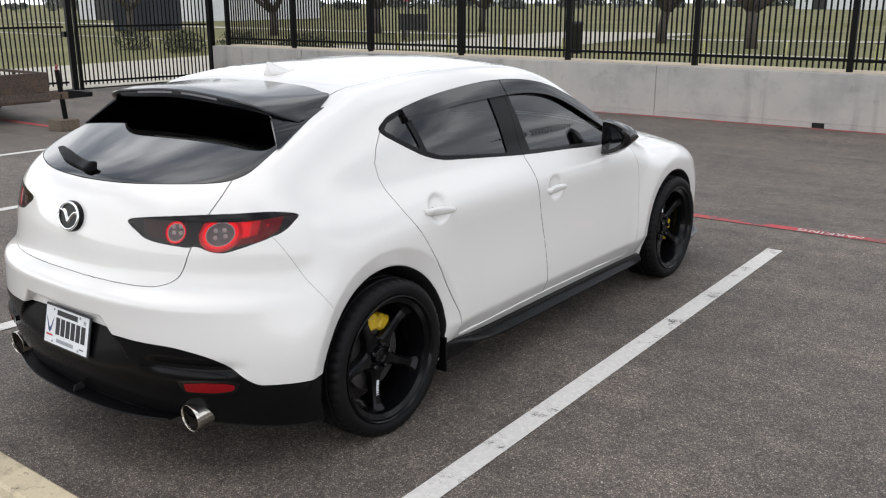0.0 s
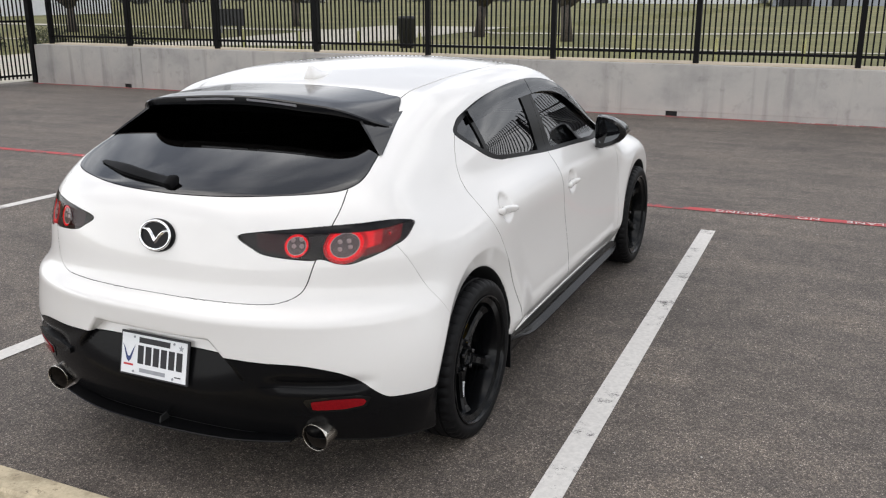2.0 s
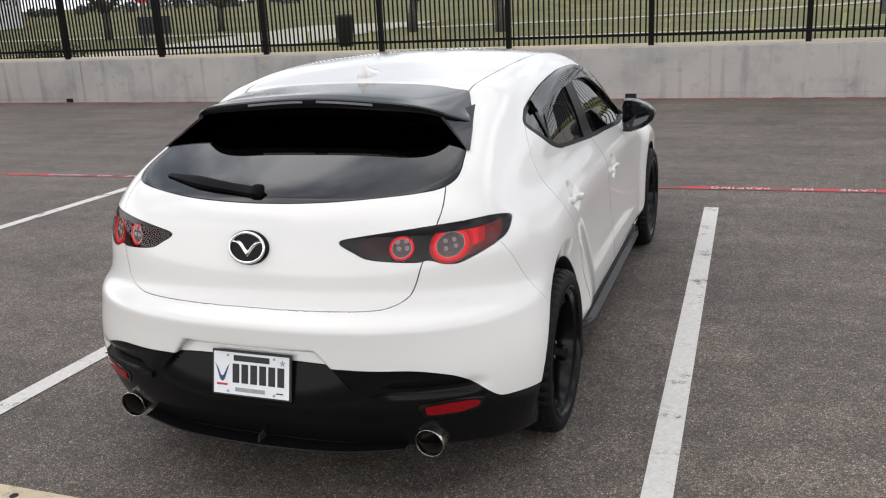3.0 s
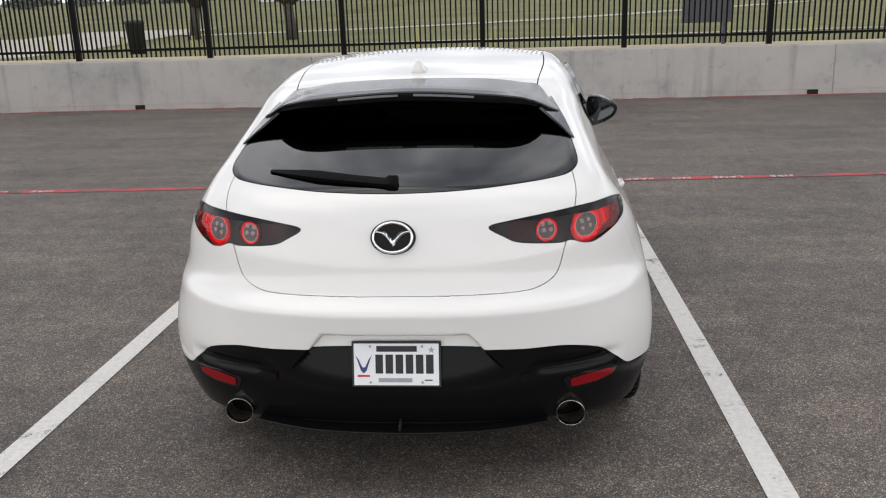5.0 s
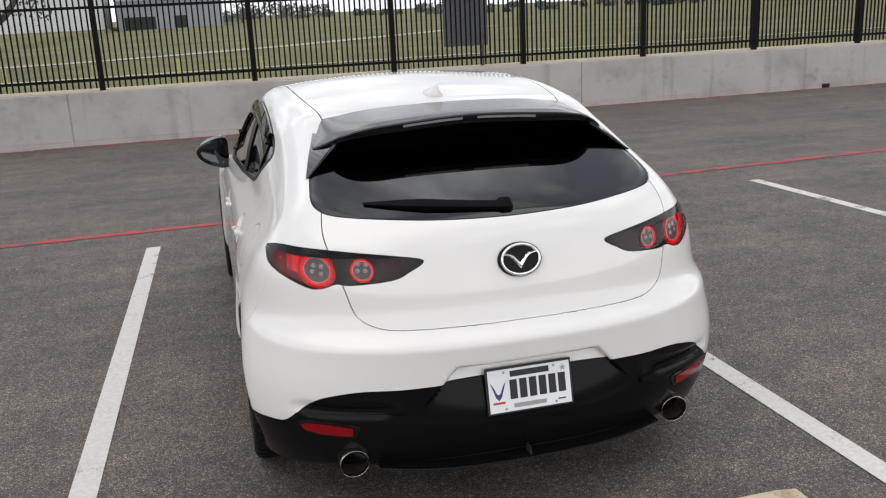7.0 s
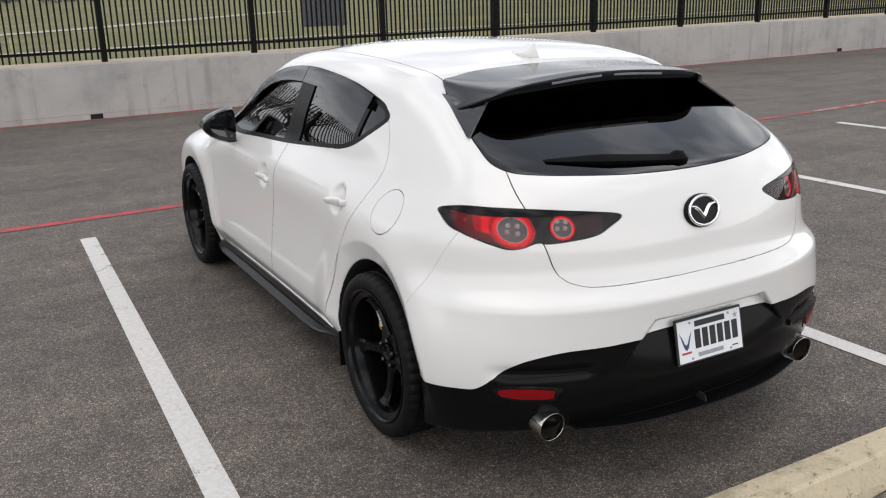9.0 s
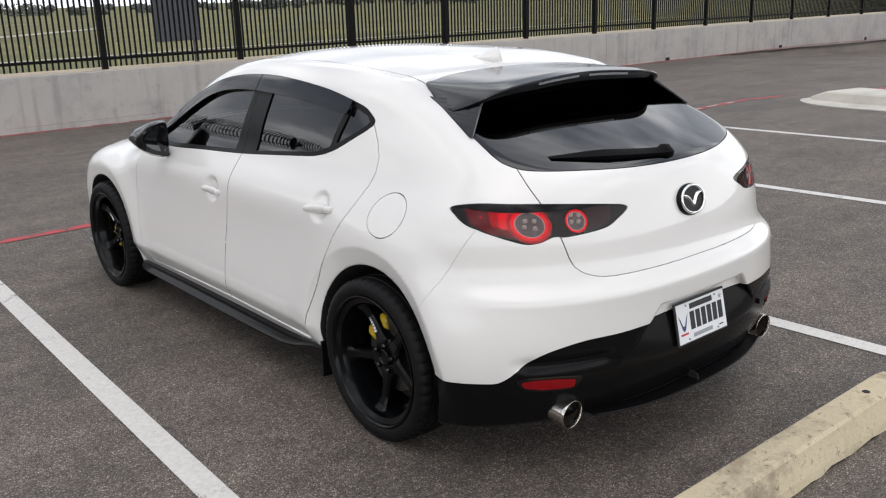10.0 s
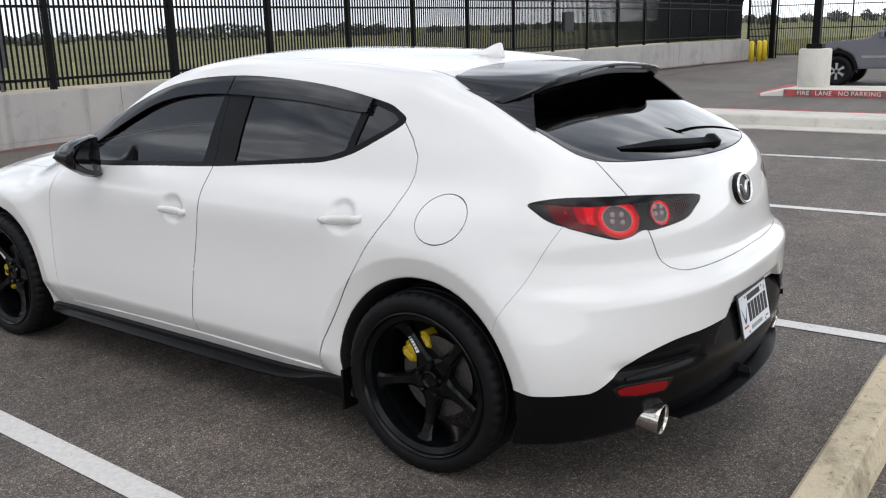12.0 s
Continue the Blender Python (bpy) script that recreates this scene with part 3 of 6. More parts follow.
screen, rest = cut(rest, np.maximum(inside(SCREEN, np.abs(p[:, 0]), p[:, 1]), 0.9 - p[:, 2]))
p = rest[0]
ROOF_EDGE = curve([(0.0, 0.500), (0.15, 0.512), (0.4, 0.538), (0.8, 0.552), (1.2, 0.552), (1.6, 0.54)])
roof, rest = cut(rest, np.maximum(np.abs(p[:, 0]) - ROOF_EDGE(p[:, 1]), np.maximum(p[:, 1] - 1.49, 1.2 - p[:, 2])))
p = rest[0]
HOOD = [(-0.1, 2.50), (0.45, 2.44), (0.66, 2.33), (0.70, 2.5), (0.68, 3.0), (0.58, 3.3), (0.4, 3.42), (-0.1, 3.46)]
hood, rest = cut(rest, np.maximum(inside(HOOD, np.abs(p[:, 0]), p[:, 1]), 0.7 - p[:, 2]))
p = rest[0]
nose, rest = cut(rest, np.maximum(3.18 - p[:, 1], p[:, 2] - 0.70))
p = rest[0]
fender, rest = cut(rest, 2.16 - p[:, 1] + np.where(p[:, 2] > 0.9, (p[:, 2] - 0.9) * 0.3, 0))
p = rest[0]
rocker, rest = cut(rest, np.maximum(p[:, 2] - 0.295, np.abs(p[:, 1] - 1.31) - 0.82))

def hairline(p):
    """The seam of bumper and quarter panel is tighter than the other gaps."""
    near = (np.abs(p[:, 1] - SEAM(np.clip(p[:, 2], 0.55, 0.95))) < 0.012) & (p[:, 2] < 0.94)
    return np.where(near, 0.0006, 0.0019)


sheet("underbody", under, UNDER, car, gap=0, deep=0.002)
for w in wells:
    for m in side_split(w):
        sheet("wheel_arch_liner", m, LINER, car, gap=0, deep=0.002)
tailgate = sheet("tailgate", tail, PAINT, car)
sheet("rear_window", rear_glass, GLASS, tailgate, "dark tinted rear window", deep=0.004)
sheet("rear_bumper", bumper, PAINT, car, gap=hairline)
sheet("lower_bumper", dark_bumper, LOWER, car, "satin black lower bumper and diffuser surround")
sheet("roof", roof, PAINT, car, gap=0.0035)
sheet("hood", hood, PAINT, car)
sheet("front_bumper", nose, PAINT, car)
sheet("windscreen", screen, LIGHTGLASS, car, deep=0.004)
sheet("fuel_flap", fuel, PAINT, car, "round white fuel flap", gap=0.0018)
for m in side_split(rest):
    sheet("quarter_panel", m, PAINT, car, gap=hairline)
for m in side_split(fender):
    sheet("front_fender", m, PAINT, car)
for m in side_split(rocker):
    sheet("rocker_panel", m, PAINT, car)
doors = {}
for name, m in (("front_door", front_door), ("rear_door", rear_door)):
    for s, piece in zip((-1, 1), side_split(m)):
        doors[name, s] = sheet(name, piece, PAINT, car)
for s, piece in zip((-1, 1), side_split(dlo)):
    q = piece[0]
    pane1, piece = cut(piece, inside(GLASS_FRONT, q[:, 1], q[:, 2]))
    q = piece[0]
    pane2, piece = cut(piece, inside(GLASS_REAR, q[:, 1], q[:, 2]))
    q = piece[0]
    pane3, piece = cut(piece, inside(GLASS_QUARTER, q[:, 1], q[:, 2]))
    q = piece[0]
    half1, half2 = cut(piece, q[:, 1] - 1.062 - (1.337 - q[:, 2]) * 0.12)
    sheet("window_frame", half1, PLASTIC, doors["rear_door", s], "black window surround", gap=0.001)
    sheet("window_frame", half2, PLASTIC, doors["front_door", s], "black window surround", gap=0.001)
    sheet("window_pane", pane1, LIGHTGLASS, doors["front_door", s], "tinted side glass", deep=0.004, lift=-0.006, gap=-0.006)
    sheet("window_pane", pane2, GLASS, doors["rear_door", s], "dark privacy glass", deep=0.004, lift=-0.006, gap=-0.006)
    sheet("quarter_window", pane3, GLASS, doors["rear_door", s], "dark privacy glass", deep=0.004, lift=-0.006, gap=-0.006)
# the dark body beneath the panels, coloured for shade in their gaps, open at the windows
core = shell
for test in (
    lambda p: np.maximum(inside(DLO, p[:, 1], p[:, 2]) + 0.004, 0.5 - np.abs(p[:, 0])),
    lambda p: np.maximum(inside(REARGLASS, np.abs(p[:, 0]), p[:, 2]) + 0.03, p[:, 1] - 0.1),
    lambda p: np.maximum(inside(SCREEN, np.abs(p[:, 0]), p[:, 1]) + 0.03, 0.9 - p[:, 2]),
):
    _, core = cut(core, test(core[0]))
core_n = unit(slope(core[0]))
raw("body_core", core[0] - core_n * 0.016, core[1], UNDER, car, "inner body coloured dark for shade in the gaps", soft=True)


# ---- the car's wheels ----
def wheel_meshes():
    """The pieces of one wheel about its own axle, outer face towards +x."""
    made = {}
    prof = [(-0.100, 0.236), (-0.114, 0.262), (-0.116, 0.285), (-0.108, 0.306), (-0.092, 0.3155), (-0.068, 0.3175), (-0.066, 0.311), (-0.056, 0.311), (-0.054, 0.3182), (-0.020, 0.3188), (-0.018, 0.311), (-0.008, 0.311), (-0.006, 0.319), (0.020, 0.3188), (0.022, 0.311), (0.032, 0.311), (0.034, 0.3184), (0.060, 0.3178), (0.062, 0.311), (0.070, 0.311), (0.072, 0.3172), (0.093, 0.3150), (0.107, 0.3065), (0.1135, 0.292), (0.1165, 0.284), (0.1165, 0.272), (0.113, 0.258), (0.1085, 0.252), (0.105, 0.243), (0.098, 0.237), (0.0, 0.232)]
    prof = [(x * 1.03, 0.246 + (r - 0.232) * 0.92) for x, r in prof]
    bm = lathe(prof, 192, closed=True)
    ring = len(prof)
    bm.verts.ensure_lookup_table()
    for i in range(192):
        if i % 4 == 0:
            for j in (3, 4, 5, 20, 21, 22):
                v = bm.verts[i * ring + j]
                r = math.hypot(v.co.y, v.co.z)
                v.co.y *= (r - 0.006) / r
                v.co.z *= (r - 0.006) / r
    made["tyre"] = (bm, RUBBER, True)
    made["rim"] = (lathe([(x, r * 1.06) for x, r in [(-0.100, 0.238), (-0.103, 0.243), (-0.097, 0.236), (-0.085, 0.222), (-0.02, 0.206), (0.035, 0.207), (0.070, 0.214), (0.092, 0.221), (0.100, 0.228), (0.104, 0.236), (0.111, 0.247), (0.116, 0.247), (0.118, 0.242), (0.113, 0.237), (0.104, 0.2345), (0.094, 0.216), (0.070, 0.208), (0.03, 0.201), (-0.03, 0.200), (-0.09, 0.216)]], 72, closed=True), RIM, True)
    made["hub"] = (lathe([(0.0, 0.0), (0.0, 0.070), (0.036, 0.069), (0.044, 0.064), (0.045, 0.057), (0.038, 0.040), (0.038, 0.034), (0.052, 0.033), (0.054, 0.029), (0.047, 0.024), (0.045, 0.0)], 40), RIM, True)
    rings = []
    for r, w, front, thick in ((0.040, 0.100, 0.040, 0.045), (0.062, 0.092, 0.044, 0.045), (0.078, 0.070, 0.043, 0.042), (0.096, 0.054, 0.042, 0.038), (0.13, 0.046, 0.044, 0.034), (0.17, 0.044, 0.050, 0.032), (0.20, 0.052, 0.060, 0.032), (0.213, 0.068, 0.069, 0.034), (0.226, 0.096, 0.078, 0.036)):
        h = w / 2
        rings.append([(front, -h * 0.55, r), (front, h * 0.55, r), (front - 0.008, h * 0.92, r), (front - thick, h, r), (front - thick, -h, r), (front - 0.008, -h * 0.92, r)])
    made["spoke"] = (loft(rings), RIM, False)
    made["lug_nut"] = (lathe([(0.030, 0.0115), (0.056, 0.011), (0.061, 0.008), (0.062, 0.0)], 8), GLOSS, False)
    made["brake_disc"] = (lathe([(-0.02, 0.05), (-0.02, 0.148), (0.004, 0.148), (0.004, 0.05)], 48, closed=True), BRAKE, False)
    cal = []
    for k in range(13):
        a = radians(-30 + 60 * k / 12)
        s = (0.62, 0.95, 1.0, 0.92, 1.0, 0.97, 0.66, 0.97, 1.0, 0.92, 1.0, 0.95, 0.62)[k]
        lo, hi = 0.098 + 0.016 * (1 - s), 0.098 + 0.070 * s
        cal.append([(x, q * math.sin(a), q * math.cos(a)) for x, q in ((-0.045, lo), (0.010 * s, lo), (0.020 * s, lo + 0.012), (0.020 * s, hi - 0.016), (0.008 * s, hi), (-0.045, hi))])
    made["caliper"] = (loft(cal), YELLOW, False)
    bm = bmesh.new()
    for k, (a, b) in enumerate(((0.100, 0.1065), (0.108, 0.115), (0.117, 0.123), (0.1245, 0.131), (0.1325, 0.138), (0.1395, 0.147), (0.153, 0.158))):
        z_ = 0.104 + (a - 0.100) * 1.5
        x_ = 0.044 + 0.10 * max(z_ - 0.13, 0)
        box_into(bm, (x_ - 0.001, -0.0065, z_), (x_ + 0.002, 0.0065, 0.104 + (b - 0.100) * 1.5))
    made["spoke_lettering"] = (bm, WHITE, False)
    out = {}
    for k, (bm, material, soft) in made.items():
        me = bpy.data.meshes.new(k)
        bm.to_mesh(me)
        bm.free()
        me.materials.append(material)
        if soft:
            me.polygons.foreach_set("use_smooth", [True] * len(me.polygons))
            me.set_sharp_from_angle(angle=radians(38))
        out[k] = me
    return out


WHEEL = wheel_meshes()


def put_wheel(side, axle, turn, brake):
    """side -1 or 1; turn: how far its first spoke is rolled from upright; brake: the caliper's angle."""
    ay, az, _ = AXLES[axle]
    flip = pose(side * 0.794, ay, az, 0, 0, 0 if side > 0 else 180)
    wheel = new("wheel", WHEEL["rim"])
    wheel.parent = car
    wheel.matrix_world = flip @ pose(0, 0, 0, turn, 0, 0)
    tagged(wheel, "satin black five-spoke alloy wheel")

    def add(name, m=Matrix(), label=""):
        ob = new(name, WHEEL[name])
        ob.parent = wheel
        ob.matrix_basis = m
        tagged(ob, label)

    add("tyre", label="low-profile black tyre")
    add("hub")
    add("brake_disc", label="bare steel disc")
    add("caliper", pose(0, 0, 0, brake - turn, 0, 0), "yellow brake caliper")
    add("spoke_lettering", label="small white lettering")
    for k in range(5):
        add("spoke", pose(0, 0, 0, 72 * k, 0, 0))
        add("lug_nut", pose(0, 0, 0, 72 * k + 36, 0, 0) @ Matrix.Translation((0, 0, 0.052)))


put_wheel(-1, 0, 30, 42)
put_wheel(1, 0, 172, -14)
put_wheel(-1, 1, 50, 110)
put_wheel(1, 1, 18, -110)


# ---- tail lamps ----
def around_xz(m):
    return np.abs(m[0][:, 0]), m[0][:, 2]


def lamp(mesh, name, cx, cz, big, small, outer):
    """A smoked clear lens over recessed reflectors; a dark brow along its top."""
    for s, piece in zip((-1, 1), side_split(mesh)):
        q = piece[0]
        brow, rest_ = cut(piece, 0.9655 - q[:, 2] + 0.010 * np.clip((around(q) - 0.95) / 0.2, 0, 1))
        lamp_ob = sheet(name, rest_, LAMP_LENS, car, "smoked tail lamp with a lit red ring", gap=0.0008, deep=0.008)
        sheet("lamp_brow", brow, LENS_DARK, lamp_ob, "gloss black strip along the lamp's top", gap=0.0004, lift=0.0012, deep=0.012)
        x, z = around_xz(rest_)
        disc, rest_ = cut(rest_, np.hypot(x - cx, z - cz) - big)
        core_, ring = cut(disc, np.hypot(np.abs(disc[0][:, 0]) - cx, disc[0][:, 2] - cz) - small)
        ring, collar = cut(ring, np.hypot(np.abs(ring[0][:, 0]) - cx, ring[0][:, 2] - cz) - small * 0.50 - big * 0.50)
        glow, ring = cut(ring, np.hypot(np.abs(ring[0][:, 0]) - cx, ring[0][:, 2] - cz) - small * 0.78 - big * 0.22)
        sheet("lamp_ring", glow, LAMP_RING if outer else LENS_RED, lamp_ob, "glowing red ring", gap=0.0, lift=-0.010, deep=0.012)
        sheet("lamp_ring", ring, LENS_RED if outer else LENS_SOFT, lamp_ob, "red ring", gap=0.0, lift=-0.0075, deep=0.006)
        edge_, _ = cut(core_, small - 0.0022 - np.hypot(np.abs(core_[0][:, 0]) - cx, core_[0][:, 2] - cz))
        sheet("lamp_bezel", edge_, LAMP_DOT, lamp_ob, "pale rim inside the ring", gap=0.0, lift=-0.009, deep=0.004)
        sheet("lamp_collar", collar, LENS_MID if outer else LENS_DEEP, lamp_ob, "dark red rim round the ring", gap=0.0, lift=-0.005, deep=0.006)
        sheet("lamp_core", core_, LAMP_CORE, lamp_ob, "clear grey lens", gap=0.0, lift=-0.012, deep=0.004)
        s_, z_ = around(rest_[0]), rest_[0][:, 2]
        if outer:
            band = [(0.76, 0.886), (0.90, 0.884), (0.972, 0.898), (1.000, 0.930), (1.022, 0.990), (0.76, 0.990)]
            lit, rest_ = cut(rest_, inside(band, s_, z_))
            for low_, high_, glass in ((0.0, 0.905, LENS_RED), (0.905, 0.960, LENS_SOFT), (0.960, 2.0, LENS_MID)):
                q = around(lit[0]) - 0.25 * (lit[0][:, 2] - 0.93)
                strip, _ = cut(lit, np.maximum(low_ - q, q - high_))
                upper, lower = cut(strip, 0.903 + 0.14 * (around(strip[0]) - 0.86) - strip[0][:, 2])
                sheet("lamp_panel", upper, glass, lamp_ob, "red lens", gap=0.0, deep=0.004, lift=-0.010)
                if len(lower[1]) > 4:
                    sheet("lamp_panel", lower, LENS_DIM, lamp_ob, "dim red lens", gap=0.0, deep=0.004, lift=-0.008)
            s_, z_ = around(rest_[0]), rest_[0][:, 2]
            tail_, rest_ = cut(rest_, inside([(0.78, 0.880), (1.0, 0.897), (1.10, 0.930), (1.14, 0.990), (0.78, 0.990)], s_, z_))
            sheet("lamp_panel", tail_, LENS_DIM, lamp_ob, "dim red lens", gap=0.0, deep=0.004, lift=-0.008)
            # a small glowing dot is added for the red sparkle in this panel
            side_at = tail_[0][np.argmin((around(tail_[0]) - 1.045) ** 2 + (tail_[0][:, 2] - 0.952) ** 2)]
            n_ = unit(slope(side_at[None]))[0]
            m = Matrix.Translation(side_at - n_ * 0.008) @ Vector(n_).to_track_quat("X", "Z").to_matrix().to_4x4()
            part("lens_sparkle", lathe([(0.0, 0.004), (0.003, 0.003), (0.004, 0.0)], 10, m), LAMP_RING, lamp_ob, "small glowing red sparkle", soft=True)
        else:
            deep_, rest_ = cut(rest_, inside([(0.42, 0.916), (0.46, 0.904), (0.55, 0.897), (0.55, 0.970), (0.42, 0.962)], s_, z_))
            sheet("lamp_panel", deep_, LENS_DEEP, lamp_ob, "dark red lens", gap=0.0, deep=0.004, lift=-0.010)
        sheet("lamp_housing", rest_, LAMP_BACK, lamp_ob, "black lamp housing", gap=0.0, deep=0.004, lift=-0.009)
        for dx, dz in ((-0.013, 0.010), (0.010, 0.012), (-0.010, -0.010), (0.013, -0.008)):
            px, pz = s * (cx + dx), cz + dz + 0.005
            c = core_[0]
            near = c[np.argmin((c[:, 0] - px) ** 2 + (c[:, 2] - pz) ** 2)]
            n_ = unit(slope(near[None]))[0]
            m = Matrix.Translation(near + n_ * -0.0118) @ Vector(n_).to_track_quat("X", "Z").to_matrix().to_4x4()
            part("lamp_facet", lathe([(0.0, 0.0085), (0.003, 0.007), (0.004, 0.0)], 14, m), LAMP_DOT, lamp_ob, soft=True)


lamp(lamp_out, "outer_tail_lamp", 0.664, 0.925, 0.060, 0.041, True)
lamp(lamp_in, "inner_tail_lamp", 0.522, 0.927, 0.045, 0.031, False)

# ---- patches that lie on the shell ----
def patch(name, source, test, material, parent, label, lift, deep=0.006, gap=0.0):
    for piece in side_split(source):
        got = piece
        for one in test if isinstance(test, tuple) else (test,):
            got, _ = cut(got, one(got[0]))
        if len(got[1]):
            sheet(name, got, material, parent, label, gap=gap, deep=deep, lift=lift)


REFLECTOR = [(0.598, 0.404), (0.70, 0.413), (0.80, 0.414), (0.862, 0.407), (0.846, 0.387), (0.76, 0.377), (0.612, 0.374)]
BEZEL = [(0.560, 0.412), (0.70, 0.424), (0.82, 0.424), (0.885, 0.414), (0.858, 0.378), (0.76, 0.366), (0.602, 0.363)]
patch("reflector_bezel", dark_bumper, lambda p: inside(BEZEL, around(p), p[:, 2]), GLOSS, car, "gloss black bezel round the reflector", 0.003)
patch("reflector", dark_bumper, lambda p: inside(REFLECTOR, around(p), p[:, 2]), REFLEX, car, "red bumper reflector", 0.007)
LEDGE = [(0.37, 0.452), (0.50, 0.452), (0.72, 0.449), (0.86, 0.436), (0.885, 0.424), (0.82, 0.430), (0.70, 0.430), (0.56, 0.426), (0.37, 0.428)]
patch("bumper_ledge", dark_bumper, lambda p: inside(LEDGE, around(p), p[:, 2]), LOWER, car, "satin black ledge over the reflector", 0.010, 0.012)
VISOR = curve([(0.2, 1.222), (0.32, 1.226), (0.42, 1.234), (0.6, 1.255), (0.95, 1.273), (1.07, 1.276), (1.35, 1.262), (1.5, 1.232), (1.7, 1.153), (1.9, 1.055), (2.1, 0.95)])


def visor_part(low, high):
    return (lambda p: inside(DLO, p[:, 1], p[:, 2]) + 0.001, lambda p: VISOR(p[:, 1]) - p[:, 2], lambda p: low - p[:, 1] - (p[:, 2] - 1.3) * 0.25, lambda p: p[:, 1] + (p[:, 2] - 1.3) * 0.25 - high)


patch("window_visor", dlo, visor_part(1.066, 1.97), SMOKE, car, "smoked acrylic rain visor", 0.014, 0.014)
patch("window_visor", dlo, visor_part(0.315, 1.060), SMOKE, car, "smoked acrylic rain visor", 0.014, 0.014)


def visor_rim(low, high):
    return (lambda p: VISOR(p[:, 1]) - 0.009 - p[:, 2], lambda p: p[:, 2] - VISOR(p[:, 1]) - 0.007, lambda p: inside(DLO, p[:, 1], p[:, 2]) + 0.002, lambda p: low - p[:, 1] - (p[:, 2] - 1.3) * 0.25, lambda p: p[:, 1] + (p[:, 2] - 1.3) * 0.25 - high)


patch("visor_edge", dlo, visor_rim(0.315, 1.060), GLOSS, car, "", 0.0155, 0.016)
patch("visor_edge", dlo, visor_rim(1.066, 1.97), GLOSS, car, "", 0.0155, 0.016)

# ---- roof spoiler ----
def on_top(x, y):
    """Height of the body over (x, y)."""
    lo, hi = 0.9, 1.5
    for _ in range(30):
        m = (lo + hi) / 2
        lo, hi = (m, hi) if body(np.array([x]), np.array([y]), np.array([m]))[0] < 0 else (lo, m)
    return lo


SPOILER_BACK = curve([(-0.30, -0.262), (0.0, -0.255), (0.30, -0.262), (0.44, -0.256), (0.50, -0.232), (0.545, -0.188), (0.584, -0.135)])
SPOILER_HIGH = curve([(-0.30, 1.347), (0.0, 1.362), (0.30, 1.347), (0.42, 1.334), (0.47, 1.322), (0.52, 1.300), (0.55, 1.283), (0.584, 1.264)])
SPOILER_FRONT = curve([(-0.25, 0.136), (0.0, 0.140), (0.25, 0.136), (0.40, 0.122), (0.48, 0.108), (0.516, 0.088), (0.55, -0.01), (0.584, -0.110)])
CORNER_Z = on_top(0.516, 0.088) + 0.004
rings = []
for k in range(-32, 33):
    x = 0.584 * math.sin(k / 32 * math.pi / 2)
    a = abs(x)
    yf, yb, zb = float(SPOILER_FRONT(a)), float(SPOILER_BACK(a)), float(SPOILER_HIGH(a))
    zf = on_top(x, yf) + 0.004
    ring = []
    # a crease runs from the rear edge out to the front corner; the flank falls away beyond it
    k_ = min(max((a - 0.40) / 0.116, 0.0), 1.0)
    yc = min(yb + 0.05 + (0.088 - yb - 0.05) * k_, yf - 0.012)
    zc = zb + (zf - zb) * (yc - yb) / (yf - yb) + 0.003
    if a > 0.40:
        zc = 1.3430 + (CORNER_Z - 1.3430) * k_ if a < 0.516 else zf - 0.001
    for j in range(5):
        t = j / 5
        ring.append((x, yf + (yc - yf) * t, zf + (zc - zf) * t ))
    for j in range(5):
        t = j / 4
        ring.append((x, yc + (yb + 0.024 - yc) * t, zc + (zb + 0.001 - zc) * t))
    thick = 0.040 * (1 - 0.55 * (a / 0.582) ** 3)
    ring.append((x, yb - 0.004, zb - 0.003))
    ring.append((x, yb - 0.008, zb - 0.008))
    ring.append((x, yb - 0.002, zb - thick * 0.62))
    ring.append((x, yb + 0.010, zb - thick))
    yi = min(yb + 0.10, yf - 0.02)
    zi = min(zb - thick - 0.012, on_top(x, yi) + 0.05)
    ring.append((x, yi, max(zi, on_top(x, yi) - 0.004)))
    yj = max(min(yb + 0.17, yf - 0.01), yi + 0.004)
    ring.append((x, yj, on_top(x, yj) - 0.006))
    ring.append((x, yf, zf - 0.010))
    rings.append(ring)
spoiler = part("roof_spoiler", loft(rings), SPOILER, car, "gloss black roof spoiler", soft=True)
spoiler.data.set_sharp_from_angle(angle=radians(22))
# solid pale strips stand for sky light seen through the spoiler's slots
for s in (-1, 1):
    bm = loft([[(s * x, float(SPOILER_BACK(x)) + dy, float(SPOILER_HIGH(x)) - 0.0335 + dz) for dy, dz in ((-0.0090, 0.0205), (-0.0068, 0.0120), (0.006, 0.0120), (0.006, 0.0205))] for x in (0.030, 0.10, 0.18, 0.26)])
    part("spoiler_slot", bm, SLOT_LIGHT, spoiler, "slot under the spoiler's edge, its sky light a pale strip")
BLADE_X = curve([(1.17, 0.627), (1.20, 0.6115), (1.235, 0.593), (1.27, 0.570), (1.305, 0.545)])


def blade_y(x, z):
    lo, hi = -1.0, 0.3
    for _ in range(30):
        m = (lo + hi) / 2
        lo, hi = (m, hi) if body(np.array([x]), np.array([m]), np.array([z]))[0] > 0 else (lo, m)
    return hi


